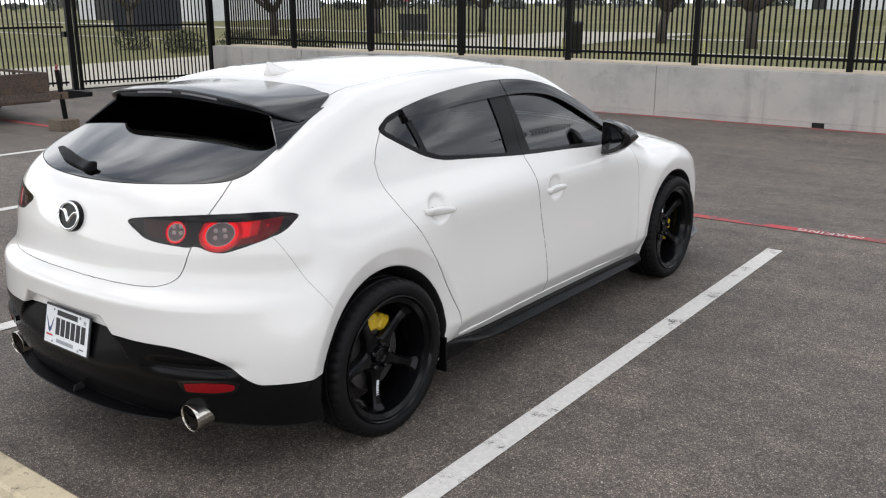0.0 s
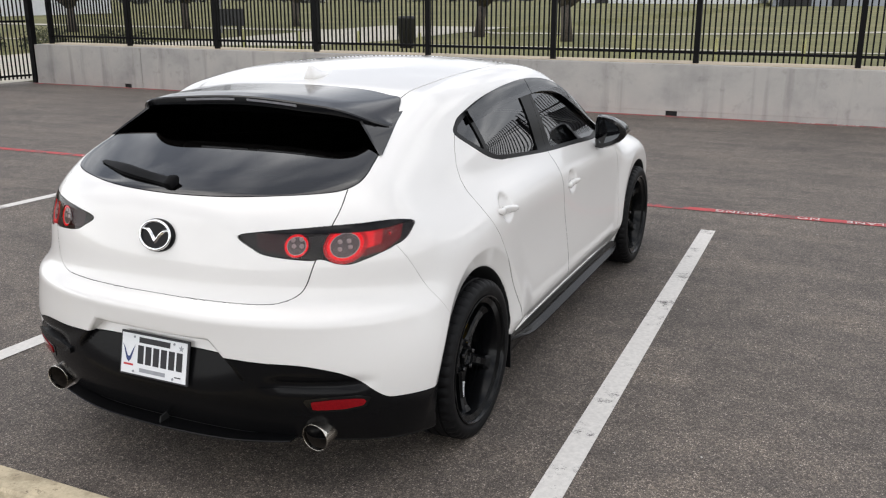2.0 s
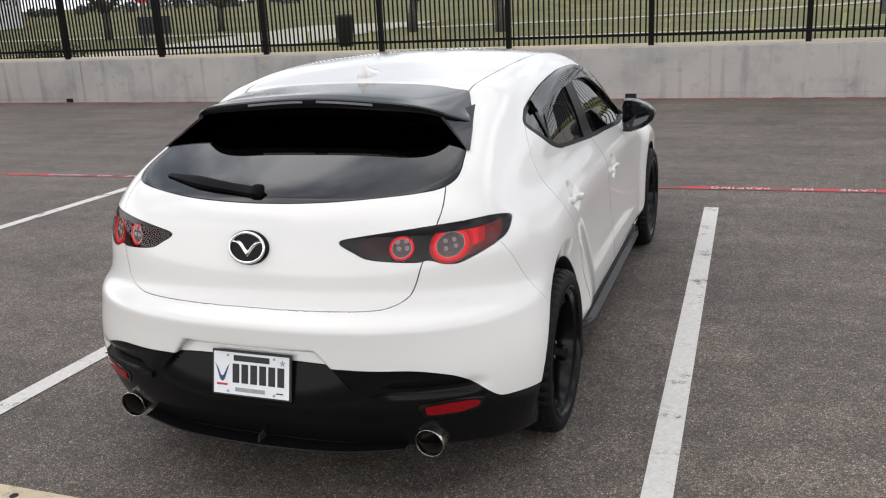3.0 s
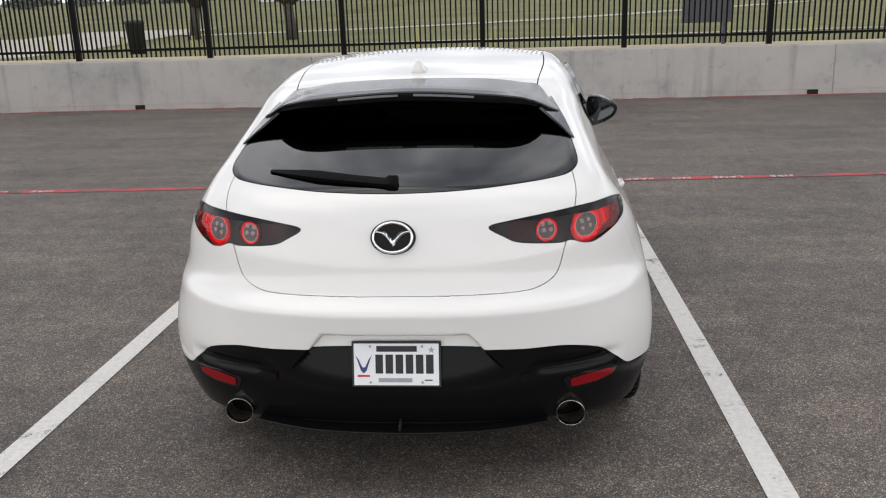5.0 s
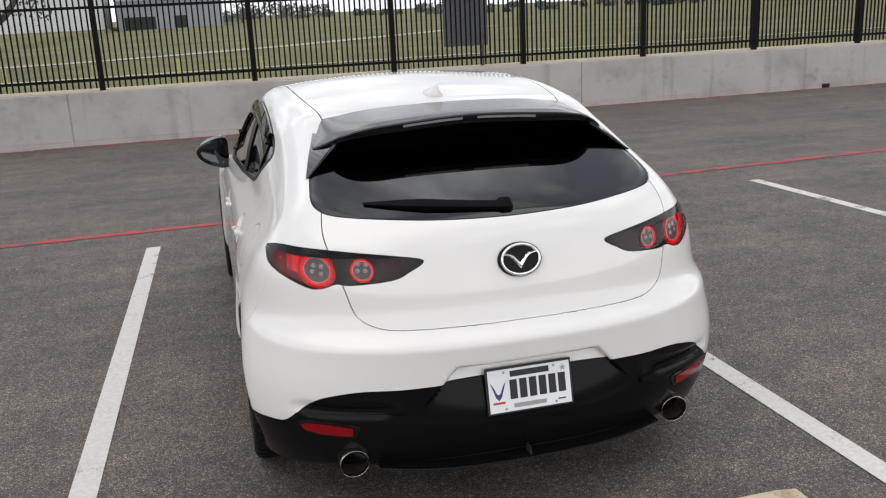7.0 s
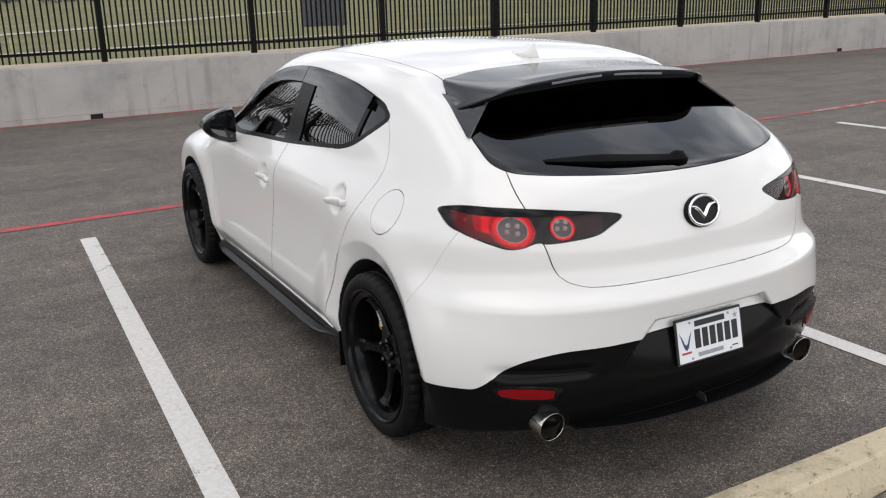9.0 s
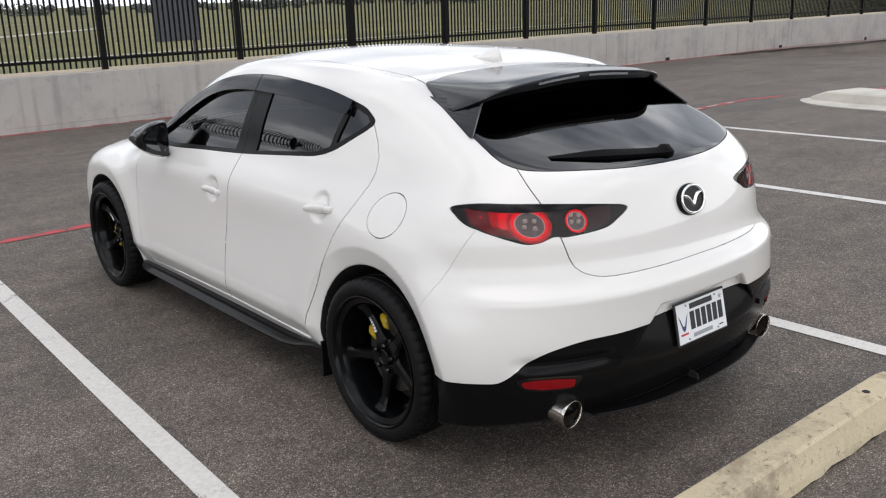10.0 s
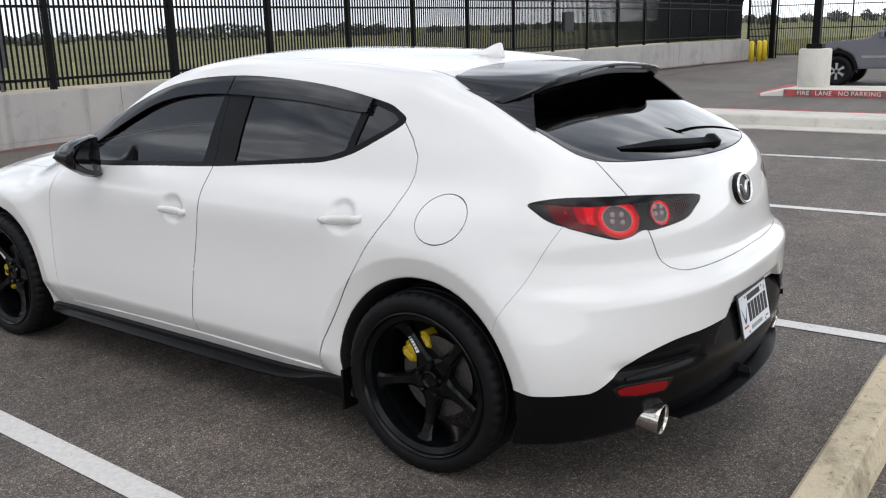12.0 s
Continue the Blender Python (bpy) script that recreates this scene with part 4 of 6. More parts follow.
for s in (-1, 1):
    # the blade that runs from the spoiler's end down beside the glass
    foot_x = float(BLADE_X(1.178)) + 0.010
    foot = Vector((foot_x, blade_y(foot_x - 0.012, 1.178) - 0.008, 1.178))
    head = Vector((0.510, float(SPOILER_BACK(0.510)) + 0.006, float(SPOILER_HIGH(0.510)) - 0.020))
    rings = []
    for k in range(9):
        t = k / 8
        z = 1.298 - 0.120 * t
        xo = float(BLADE_X(z)) + 0.012
        yo = blade_y(xo - 0.012, z)
        rear = head.lerp(foot, t)
        thick = 0.014 * (1 - t) + 0.003
        rings.append([(s * xo, yo + 0.006, z), (s * xo, yo - 0.006, z), (s * (rear.x + 0.003), rear.y, rear.z), (s * (rear.x - thick * 0.6), rear.y + 0.002, rear.z - 0.002), (s * (xo - thick - 0.012), yo + 0.004, z - 0.004)])
    part("spoiler_blade", loft(rings), GLOSS, spoiler, "gloss black blade beside the rear window")
rings = [[(x, -0.10 + dy + 0.05 * (x / 0.3) ** 2 * 0.2, 1.306 + dz - 0.02 * (x / 0.3) ** 2) for dy, dz in ((-0.012, 0.006), (-0.014, -0.006), (0.0, -0.010), (0.0, 0.008))] for x in (-0.17, -0.08, 0.0, 0.08, 0.17)]
part("brake_light", loft(rings), LENS_DEEP, spoiler, "unlit high brake light")

# ---- small parts ----
def on_tail(x, z):
    """Place of the tail's surface at (x, z)."""
    lo, hi = -1.0, 0.2
    for _ in range(30):
        m = (lo + hi) / 2
        lo, hi = (m, hi) if body(np.array([x]), np.array([m]), np.array([z]))[0] > 0 else (lo, m)
    return hi


def on_side(y, z):
    lo, hi = 0.3, 1.1
    for _ in range(30):
        m = (lo + hi) / 2
        lo, hi = (m, hi) if body(np.array([m]), np.array([y]), np.array([z]), False)[0] < 0 else (lo, m)
    return lo


# badge: an oval ring with a plain winged shape
by = on_tail(0, 0.925)
tilt = math.degrees(math.atan2(on_tail(0, 0.96) - on_tail(0, 0.89), 0.07))
bm_place = pose(0, by, 0.925, -tilt)
bm = loft([[(0.074 * k * math.cos(a), y, 0.056 * k * math.sin(a)) for a in [i * math.pi / 24 for i in range(48)]] for k, y in ((1.06, 0.010), (1.04, -0.008), (1.0, -0.013))])
bm.transform(bm_place)
badge = part("badge", bm, LOWER, car, "oval chrome and black badge", soft=False)
oval = [(0.066 * math.cos(i * math.pi / 24), -0.016, 0.050 * math.sin(i * math.pi / 24)) for i in range(49)]
bm = tube(oval, 0.0052, 8, False)
bm.transform(bm_place)
part("badge_ring", bm, CHROME, badge, "chrome ring", soft=True)
wing = ((0.0, -0.020, 0.011), (0.008, -0.012, 0.012), (0.018, 0.002, 0.011), (0.028, 0.012, 0.009), (0.038, 0.0175, 0.0072), (0.050, 0.0195, 0.0058), (0.062, 0.018, 0.004))
wing = [(-x, z, h) for x, z, h in wing[:0:-1]] + list(wing)
bm = loft([[(x, -0.0125, z + h), (x, -0.0195, z + h * 0.15), (x, -0.0195, z - h * 0.15), (x, -0.0125, z - h)] for x, z, h in wing])
bm.transform(bm_place)
part("badge_wing", bm, CHROME, badge, "chrome wing")

# number plate with plain bars for its writing
plate_place = pose(0, PLATE_Y - 0.01, 0.572, math.degrees(-math.atan(PLATE_LEAN)))
def plate_box(lo, hi, bevel=0.0):
    return box((lo[0], lo[2], lo[1]), (hi[0], hi[2], hi[1]), bevel, plate_place)


plate = part("number_plate", plate_box((-0.155, -0.160, 0.0), (0.155, 0.0, 0.007), 0.0025), INK, car, "white number plate in a black frame")
part("plate_face", plate_box((-0.147, -0.153, -0.0022), (0.147, -0.008, -0.0001)), WHITE, plate, "white plate")
bars = [("plate_bar", INK, -0.068, -0.036, 0.072, -0.016)]
for k in range(6):
    bars.append(("plate_bar", INK, -0.072 + k * 0.035, -0.112, -0.046 + k * 0.035, -0.046))
bars += [("plate_bar", GREYINK, -0.062, -0.142, 0.055, -0.128), ("plate_bar", REDINK, -0.135, -0.124, -0.092, -0.117), ("plate_bar", INK, 0.098, -0.137, 0.125, -0.133)]
for name, material, x0, z0, x1, z1 in bars:
    part(name, plate_box((x0, z0, -0.0034), (x1, z1, -0.0021)), material, plate)
for s in (-1, 1):
    bm = bmesh.new()
    ring = [bm.verts.new((-0.113 + s * x, -0.003, z)) for x, z in ((0.0, -0.112), (0.010, -0.102), (0.024, -0.060), (0.030, -0.046), (0.018, -0.062), (0.006, -0.088), (0.0, -0.092))]
    f = bm.faces.new(ring if s < 0 else ring[::-1])
    bm.transform(plate_place)
    part("plate_emblem", bm, BLUE, plate, "navy winged shape")
bm = bmesh.new()
ring = [bm.verts.new((0.122 + (0.013 if i % 2 == 0 else 0.0055) * math.sin(i * math.pi / 5), -0.003, -0.030 + (0.013 if i % 2 == 0 else 0.0055) * math.cos(i * math.pi / 5))) for i in range(10)]
bm.faces.new(ring[::-1])
bm.transform(plate_place)
part("plate_star", bm, GREYINK, plate, "small star")
for x, z in ((-0.090, -0.018), (0.090, -0.018), (-0.090, -0.143), (0.090, -0.143)):
    part("plate_bolt", lathe([(0.002, 0.0045), (0.005, 0.004), (0.0055, 0.0)], 10, plate_place @ Matrix.Translation((x, 0, z)) @ pose(0, 0, 0, 0, 0, -90)), GREYINK, plate)

# exhaust tips
for s in (-1, 1):
    m = pose(s * 0.602, -0.748, 0.268, 0, 4, -90 - s * 2)
    tip = part("exhaust_tip", lathe([(-0.26, 0.042), (-0.12, 0.045), (-0.01, 0.0502), (0.004, 0.0505), (0.0055, 0.0496), (0.004, 0.0486), (-0.012, 0.0480)], 48, m), STEEL, car, "polished round exhaust tip", soft=True)
    part("exhaust_bore", lathe([(-0.012, 0.0481), (-0.06, 0.045), (-0.14, 0.042), (-0.141, 0.0)], 40, m), SOOT, tip, "brown sooty pipe", soft=True)

# diffuser: a thin lip and one upright fin
LIP = curve([(0.0, -0.862), (0.2, -0.853), (0.35, -0.832), (0.52, -0.782)])
rings = []
for k in range(-20, 21):
    x = 0.52 * k / 20
    y = float(LIP(abs(x)))
    z = 0.238 + 0.010 * (abs(x) / 0.5) ** 3
    rings.append([(x, y, z + 0.003), (x, y - 0.003, z), (x, y, z - 0.003), (x, y + 0.22, z - 0.006), (x, y + 0.22, z + 0.006)])
part("diffuser_lip", loft(rings), LOWER, car, "thin gloss black lip")
part("diffuser_fin", loft([[(-0.004, y, 0.24), (0.004, y, 0.24), (0.003, y + d, z), (-0.003, y + d, z)] for y, d, z in ((-0.846, 0.006, 0.262), (-0.80, 0.0, 0.27))]), UNDER, car)
for s in (-1, 1):
    # flaps before the wheels
    part("mud_flap", loft([[(s * x, 0.352 + dy, 0.30), (s * x, 0.352 + dy, 0.145), (s * x, 0.362 + dy, 0.145), (s * x, 0.362 + dy, 0.30)] for x, dy in ((0.72, 0.0), (0.90, 0.006))]), PLASTIC, car)
    # side skirt: a sill with a flared blade that kicks up before the rear wheel
    rings = []
    for y, out, top, tip in ((0.372, 0.006, 0.262, 0.250), (0.44, 0.012, 0.260, 0.248), (0.52, 0.022, 0.250, 0.234), (0.60, 0.030, 0.238, 0.214), (0.70, 0.034, 0.232, 0.200), (0.85, 0.035, 0.230, 0.194), (1.2, 0.035, 0.231, 0.192), (1.8, 0.033, 0.232, 0.193), (2.2, 0.026, 0.231, 0.194), (2.33, 0.012, 0.228, 0.196)):
        e = on_side(y, 0.27)
        rings.append([(s * (e - 0.02), y, top + 0.004), (s * (e + 0.003), y, top), (s * (e + 0.004), y, (top + tip) / 2 + 0.004), (s * (e + out * 0.7), y, tip + 0.010), (s * (e + out), y, tip + 0.003), (s * (e + out), y, tip - 0.003), (s * (e + out * 0.4), y, tip - 0.012), (s * (e - 0.015), y, 0.168), (s * (e - 0.08), y, 0.168)])
    part("side_skirt", loft(rings), LOWER, car, "gloss black side skirt")
    # bright line along the foot of the doors
    line = [(y, z) for y, z in ((0.48, 0.277), (0.65, 0.274), (0.9, 0.279), (1.2, 0.284), (1.5, 0.282), (1.8, 0.278), (2.14, 0.265))]
    part("sill_strip", tube([(s * (on_side(y, z) + 0.001), y, z) for y, z in line], 0.0042, 8), PAINT, car, "thin white sill edge", soft=True)
    # door handles
    for y0, y1, z0, z1 in ((0.252, 0.450, 0.876, 0.855), (1.202, 1.376, 0.806, 0.808)):
        rings = []
        for k in range(11):
            t = k / 10
            y, z = y0 + (y1 - y0) * t, z0 + (z1 - z0) * t
            x = on_side(y, z) + 0.020 * math.sin(math.pi * min(max(t, 0.0), 1.0)) ** 0.45 + 0.004
            h = 0.0225 * (0.30 + 0.70 * math.sin(math.pi * min(t * 0.9 + 0.1, 1.0)) ** 0.6)
            rings.append([(s * (x + 0.000), y, z + h * 0.7), (s * (x + 0.006), y, z + h * 0.15), (s * (x + 0.004), y, z - h * 0.6), (s * (x - 0.004), y, z - h), (s * (x - 0.014), y, z - h * 0.5), (s * (x - 0.012), y, z + h * 0.6)])
        part("door_handle", loft(rings), PAINT, doors["rear_door" if y0 < 1 else "front_door", s], "white door handle", soft=True)
    # mirrors
    rings = []
    for x, k, dy in ((0.842, 0.55, 0.0), (0.852, 1.02, -0.002), (0.866, 1.14, -0.004), (0.90, 1.15, -0.006), (0.945, 1.04, 0.0), (0.985, 0.82, 0.008), (1.010, 0.56, 0.016), (1.022, 0.26, 0.022)):
        rings.append([(s * x, 1.820 + dy + ky * (0.5 + 0.5 * k) - 0.30 * (x - 0.95) * (ky < 0), 1.002 + kz * k - 0.05 * (x - 0.95) * (kz > 0) + 0.16 * (x - 0.95) * (kz < 0)) for ky, kz in ((-0.045, 0.066), (-0.050, 0.0), (-0.045, -0.070), (-0.01, -0.078), (0.05, -0.060), (0.085, 0.0), (0.055, 0.062), (0.0, 0.076))])
    mirror = part("door_mirror", loft(rings), GLOSS, doors["front_door", s], "gloss black door mirror", soft=True)
    mirror.data.set_sharp_from_angle(angle=radians(45))
    rim_ = [(0.872, 0.062), (0.905, 0.064), (0.945, 0.053), (0.980, 0.032), (1.000, 0.004), (0.985, -0.024), (0.950, -0.047), (0.910, -0.063), (0.874, -0.066), (0.864, 0.0)]
    part("mirror_glass", loft([[(s * x, 1.768 - 0.30 * (x - 0.95) - d, 1.002 + z) for x, z in rim_] for d in (0.0, 0.003)]), DARKMIRROR, mirror, "mirror glass with a dark reflection in its colour")
    part("mirror_foot", loft([[(s * (x + dx), 1.835 + dy, z) for dx, dy in ((-0.014, -0.03), (0.014, -0.028), (0.014, 0.035), (-0.014, 0.04))] for x, z in ((0.835, 0.915), (0.880, 0.905), (0.915, 0.945))]), PLASTIC, mirror, "black mirror foot")

# aerial fin, wiper, door-top strips
rings = []
for t, w, h in ((0.0, 0.004, 0.002), (0.12, 0.026, 0.007), (0.35, 0.038, 0.016), (0.6, 0.040, 0.034), (0.8, 0.038, 0.052), (0.95, 0.034, 0.062), (1.0, 0.028, 0.058)):
    y = 0.385 - 0.160 * t
    z = on_top(0, y)
    rings.append([(-w, y, z - 0.004), (-w * 0.7, y, z + h * 0.35), (-w * 0.16, y, z + h * 0.95), (w * 0.16, y, z + h * 0.95), (w * 0.7, y, z + h * 0.35), (w, y, z - 0.004)])
part("aerial_fin", loft(rings), PAINT, car, "white shark-fin aerial", soft=True)
rings = []
for t, w, h in ((0.0, 0.024, 0.018), (0.015, 0.029, 0.024), (0.07, 0.028, 0.028), (0.10, 0.018, 0.022), (0.28, 0.019, 0.020), (0.45, 0.021, 0.022), (0.60, 0.022, 0.024), (0.72, 0.018, 0.020), (0.85, 0.011, 0.015), (1.0, 0.003, 0.009)):
    x = 0.012 - 0.485 * t
    z = 1.086 + 0.026 * t
    y = on_tail(x, z)
    rings.append([(x, y + 0.004, z - w), (x, y - h, z - w * 0.6), (x, y - h - 0.006, z + w * 0.2), (x, y - h * 0.6 + 0.01, z + w), (x, y + 0.012, z + w)])
wiper = part("rear_wiper", loft(rings), WIPER, car, "black rear wiper with a wide arm", soft=True)
wiper.data.set_sharp_from_angle(angle=radians(60))
bm = tube([(0.012 - 0.49 * k / 10, on_tail(0.012 - 0.49 * k / 10, 1.072 + 0.030 * k / 10) - 0.006, 1.072 + 0.030 * k / 10 - 0.012) for k in range(11)], 0.0045, 6)
part("wiper_blade", bm, RUBBER, wiper, "rubber blade")
# front lip, seen past the wheels
rings = []
for k in range(-16, 17):
    a = k / 16 * math.pi / 2
    x, y = 0.86 * math.sin(a), 2.98 + 0.62 * math.cos(a) ** 0.7
    nx, ny = math.sin(a), math.cos(a)
    rings.append([(x - nx * 0.06, y - ny * 0.06, 0.185), (x + nx * 0.02, y + ny * 0.02, 0.20), (x + nx * 0.032, y + ny * 0.032, 0.192), (x + nx * 0.02, y + ny * 0.02, 0.170), (x - nx * 0.06, y - ny * 0.06, 0.165)])
part("front_lip", loft(rings), GLOSS, car, "gloss black front lip")
# headlamps, seen only at their outer corners
for s in (-1, 1):
    rings = []
    for y, z, h in ((3.10, 0.715, 0.012), (3.22, 0.715, 0.030), (3.36, 0.70, 0.040), (3.46, 0.69, 0.035)):
        x0, x1 = on_side(y, z + h), on_side(y, z - h)
        rings.append([(s * (x0 + 0.003), y, z + h), (s * (x1 + 0.003), y, z - h), (s * (x1 - 0.05), y, z - h), (s * (x0 - 0.05), y, z + h)])
    part("headlamp", loft(rings), LAMP_CORE, car, "clear headlamp")

# ---- inside the car ----
floor_in = part("cabin_floor", box((-0.70, -0.35, 0.28), (0.70, 2.2, 0.34), 0.01), UNDER, car)
dash = part("dashboard", loft([[(x, 1.86, 0.55), (x, 1.80, 0.80), (x, 1.86, 0.93), (x, 2.30, 0.97), (x, 2.36, 0.60)] for x in (-0.70, -0.35, 0.35, 0.70)]), PLASTIC, car, "black dashboard")
for x in (-0.36, 0.36):
    seat = part("front_seat", loft([[(x + dx * 0.25, y, z + dz) for dx, dz in ((-1, -0.07), (-0.95, 0.06), (-0.5, 0.03), (0.5, 0.03), (0.95, 0.06), (1, -0.07))] for y, z in ((1.05, 0.50), (1.2, 0.50), (1.45, 0.53), (1.55, 0.52))]), CLOTH, car, "black front seat")
    part("seat_back", loft([[(x + dx * w, y + dy, z) for dx, dy in ((-1, 0.06), (-0.9, -0.05), (0.9, -0.05), (1, 0.06), (0.5, 0.02), (-0.5, 0.02))] for w, y, z in ((0.24, 1.10, 0.52), (0.25, 1.02, 0.75), (0.22, 0.94, 0.98), (0.17, 0.90, 1.06))]), CLOTH, seat)
    part("headrest", box((x - 0.125, 0.85, 1.09), (x + 0.125, 0.94, 1.26), 0.03), CLOTH, seat)
bench = part("rear_seat", loft([[(x, 0.15, 0.50), (x, 0.62, 0.54), (x, 0.62, 0.40), (x, 0.05, 0.40)] for x in (-0.62, 0.0, 0.62)]), CLOTH, car, "black rear bench")
part("seat_back", loft([[(x, 0.20, 0.50), (x, 0.06, 1.00), (x, -0.06, 1.00), (x, 0.06, 0.50)] for x in (-0.60, 0.0, 0.60)]), CLOTH, bench)
for x in (-0.38, 0.0, 0.38):
    part("headrest", box((x - 0.11, -0.06, 1.00), (x + 0.11, 0.02, 1.12), 0.025), CLOTH, bench)
wheel_ring = [(-0.36 + 0.18 * math.cos(a), 1.72 - 0.07 * math.sin(a), 0.83 + 0.165 * math.sin(a)) for a in [i * math.pi / 16 for i in range(33)]]
part("steering_wheel", tube(wheel_ring, 0.014, 8, False), PLASTIC, car, "black steering wheel", soft=True)


car.location = (0.006, 0.0, -0.004)


# ---- the car park's surfaces ----
def asphalt():
    m, t, p = shader("worn asphalt")
    # crushed stone, each chip with a tone of its own, dark binder between
    co = t.nodes.new("ShaderNodeTexCoord")
    stones = t.nodes.new("ShaderNodeTexVoronoi")
    stones.inputs["Scale"].default_value = 210
    link(t, co.outputs["Object"], stones.inputs["Vector"])
    tone = t.nodes.new("ShaderNodeSeparateColor")
    link(t, stones.outputs["Color"], tone.inputs["Color"])
    mottle = noise_node(t, 46, 3, 0.65)
    patchy = noise_node(t, 0.8, 8, 0.72)
    c = ramp(t, tone.outputs["Red"], (0.0, (0.088, 0.0745, 0.0640)), (0.45, (0.135, 0.1150, 0.0985)), (0.75, (0.185, 0.1575, 0.1350)), (0.93, (0.27, 0.233, 0.201)), (1.0, (0.50, 0.44, 0.39)))
    c = blend(t, "MULTIPLY", 1.0, c, ramp(t, stones.outputs["Distance"], (0.30, (1, 1, 1)), (0.75, (0.42, 0.41, 0.40))))
    c = blend(t, "MULTIPLY", 1.0, c, ramp(t, mottle.outputs["Fac"], (0.32, (0.62, 0.62, 0.62)), (0.7, (1.38, 1.37, 1.36))))
    c = blend(t, "MULTIPLY", 1.0, c, ramp(t, patchy.outputs["Fac"], (0.34, (0.78, 0.77, 0.77)), (0.52, (1.10, 1.09, 1.08)), (0.70, (1.36, 1.32, 1.26))))
    blotch = noise_node(t, 7.5, 6, 0.7)
    c = blend(t, "MULTIPLY", 1.0, c, ramp(t, blotch.outputs["Fac"], (0.34, (0.74, 0.735, 0.73)), (0.5, (1.0, 1.0, 1.0)), (0.66, (1.20, 1.19, 1.17))))
    # long faint drag marks along the lane
    mp = t.nodes.new("ShaderNodeMapping")
    mp.inputs["Scale"].default_value = (0.35, 3.2, 1)
    mp.inputs["Rotation"].default_value = (0, 0, 0.12)
    drag = t.nodes.new("ShaderNodeTexNoise")
    drag.inputs["Scale"].default_value, drag.inputs["Detail"].default_value = 1.0, 5
    link(t, co.outputs["Object"], mp.inputs["Vector"])
    link(t, mp.outputs["Vector"], drag.inputs["Vector"])
    c = blend(t, "MULTIPLY", 1.0, c, ramp(t, drag.outputs["Fac"], (0.38, (0.84, 0.84, 0.85)), (0.6, (1.04, 1.035, 1.03))))
    # pale chips and grit
    grit = noise_node(t, 85, 2, 0.5)
    c = blend(t, "MIX", ramp(t, grit.outputs["Fac"], (0.70, (0, 0, 0)), (0.74, (0.85, 0.85, 0.85))), c, (0.46, 0.42, 0.38))
    link(t, c, p.inputs["Base Color"])
    p.inputs["Roughness"].default_value = 0.74
    hollow = t.nodes.new("ShaderNodeMath")
    hollow.operation = "MULTIPLY"
    hollow.inputs[1].default_value = -1.0
    link(t, stones.outputs["Distance"], hollow.inputs[0])
    bump(t, p, hollow.outputs["Value"], 0.55, 0.003)
    return m


def painted(name, colour, worn=0.62, under=(0.085, 0.080, 0.076)):
    """Road paint, worn through to the asphalt in spots."""
    m, t, p = shader(name)
    fine, broad, grit = noise_node(t, 150, 3, 0.7), noise_node(t, 5, 6, 0.7), noise_node(t, 45, 3)
    c = ramp(t, grit.outputs["Fac"], (0.3, tuple(0.82 * k for k in colour)), (0.7, colour))
    mixed = blend(t, "ADD", 0.45, broad.outputs["Fac"], fine.outputs["Fac"])
    c = blend(t, "MIX", ramp(t, mixed, (worn, (0, 0, 0)), (worn + 0.10, (1, 1, 1))), c, under)
    link(t, c, p.inputs["Base Color"])
    p.inputs["Roughness"].default_value = 0.75
    bump(t, p, fine.outputs["Fac"], 0.4, 0.004)
    return m


def concrete(name, colour, streaks=0.0, pits=0.0):
    m, t, p = shader(name)
    fine, broad, stain = noise_node(t, 90, 4, 0.7), noise_node(t, 1.3, 7, 0.65), noise_node(t, 7, 5, 0.6)
    c = ramp(t, fine.outputs["Fac"], (0.25, tuple(0.84 * k for k in colour)), (0.75, tuple(1.08 * k for k in colour)))
    c = blend(t, "MULTIPLY", 1.0, c, ramp(t, broad.outputs["Fac"], (0.30, (0.74, 0.75, 0.76)), (0.5, (0.98, 0.98, 0.98)), (0.72, (1.10, 1.09, 1.07))))
    c = blend(t, "MULTIPLY", 1.0, c, ramp(t, stain.outputs["Fac"], (0.28, (0.82, 0.82, 0.82)), (0.42, (1, 1, 1))))
    if pits:
        hole, smear = noise_node(t, 42, 3, 0.7), noise_node(t, 4.5, 6, 0.75)
        c = blend(t, "MULTIPLY", pits, c, ramp(t, hole.outputs["Fac"], (0.31, (0.30, 0.28, 0.26)), (0.39, (1, 1, 1))))
        c = blend(t, "MULTIPLY", pits, c, ramp(t, smear.outputs["Fac"], (0.36, (0.55, 0.53, 0.50)), (0.50, (1, 1, 1))))
    if streaks:
        co = t.nodes.new("ShaderNodeTexCoord")
        mp = t.nodes.new("ShaderNodeMapping")
        mp.inputs["Scale"].default_value = (5.5, 5.5, 0.35)
        run = t.nodes.new("ShaderNodeTexNoise")
        run.inputs["Scale"].default_value, run.inputs["Detail"].default_value = 1.0, 6
        link(t, co.outputs["Object"], mp.inputs["Vector"])
        link(t, mp.outputs["Vector"], run.inputs["Vector"])
        c = blend(t, "MULTIPLY", streaks, c, ramp(t, run.outputs["Fac"], (0.30, (0.66, 0.66, 0.66)), (0.45, (1, 1, 1))))
    link(t, c, p.inputs["Base Color"])
    p.inputs["Roughness"].default_value = 0.9
    bump(t, p, fine.outputs["Fac"], 0.25, 0.004)
    return m


ASPHALT = asphalt()
LINE_WHITE = painted("white road paint", (0.70, 0.675, 0.64), 0.81)
LINE_RED = painted("red road paint", (0.50, 0.060, 0.065), 0.70)
LINE_RED_OLD = painted("faded red road paint", (0.42, 0.075, 0.075), 0.72)
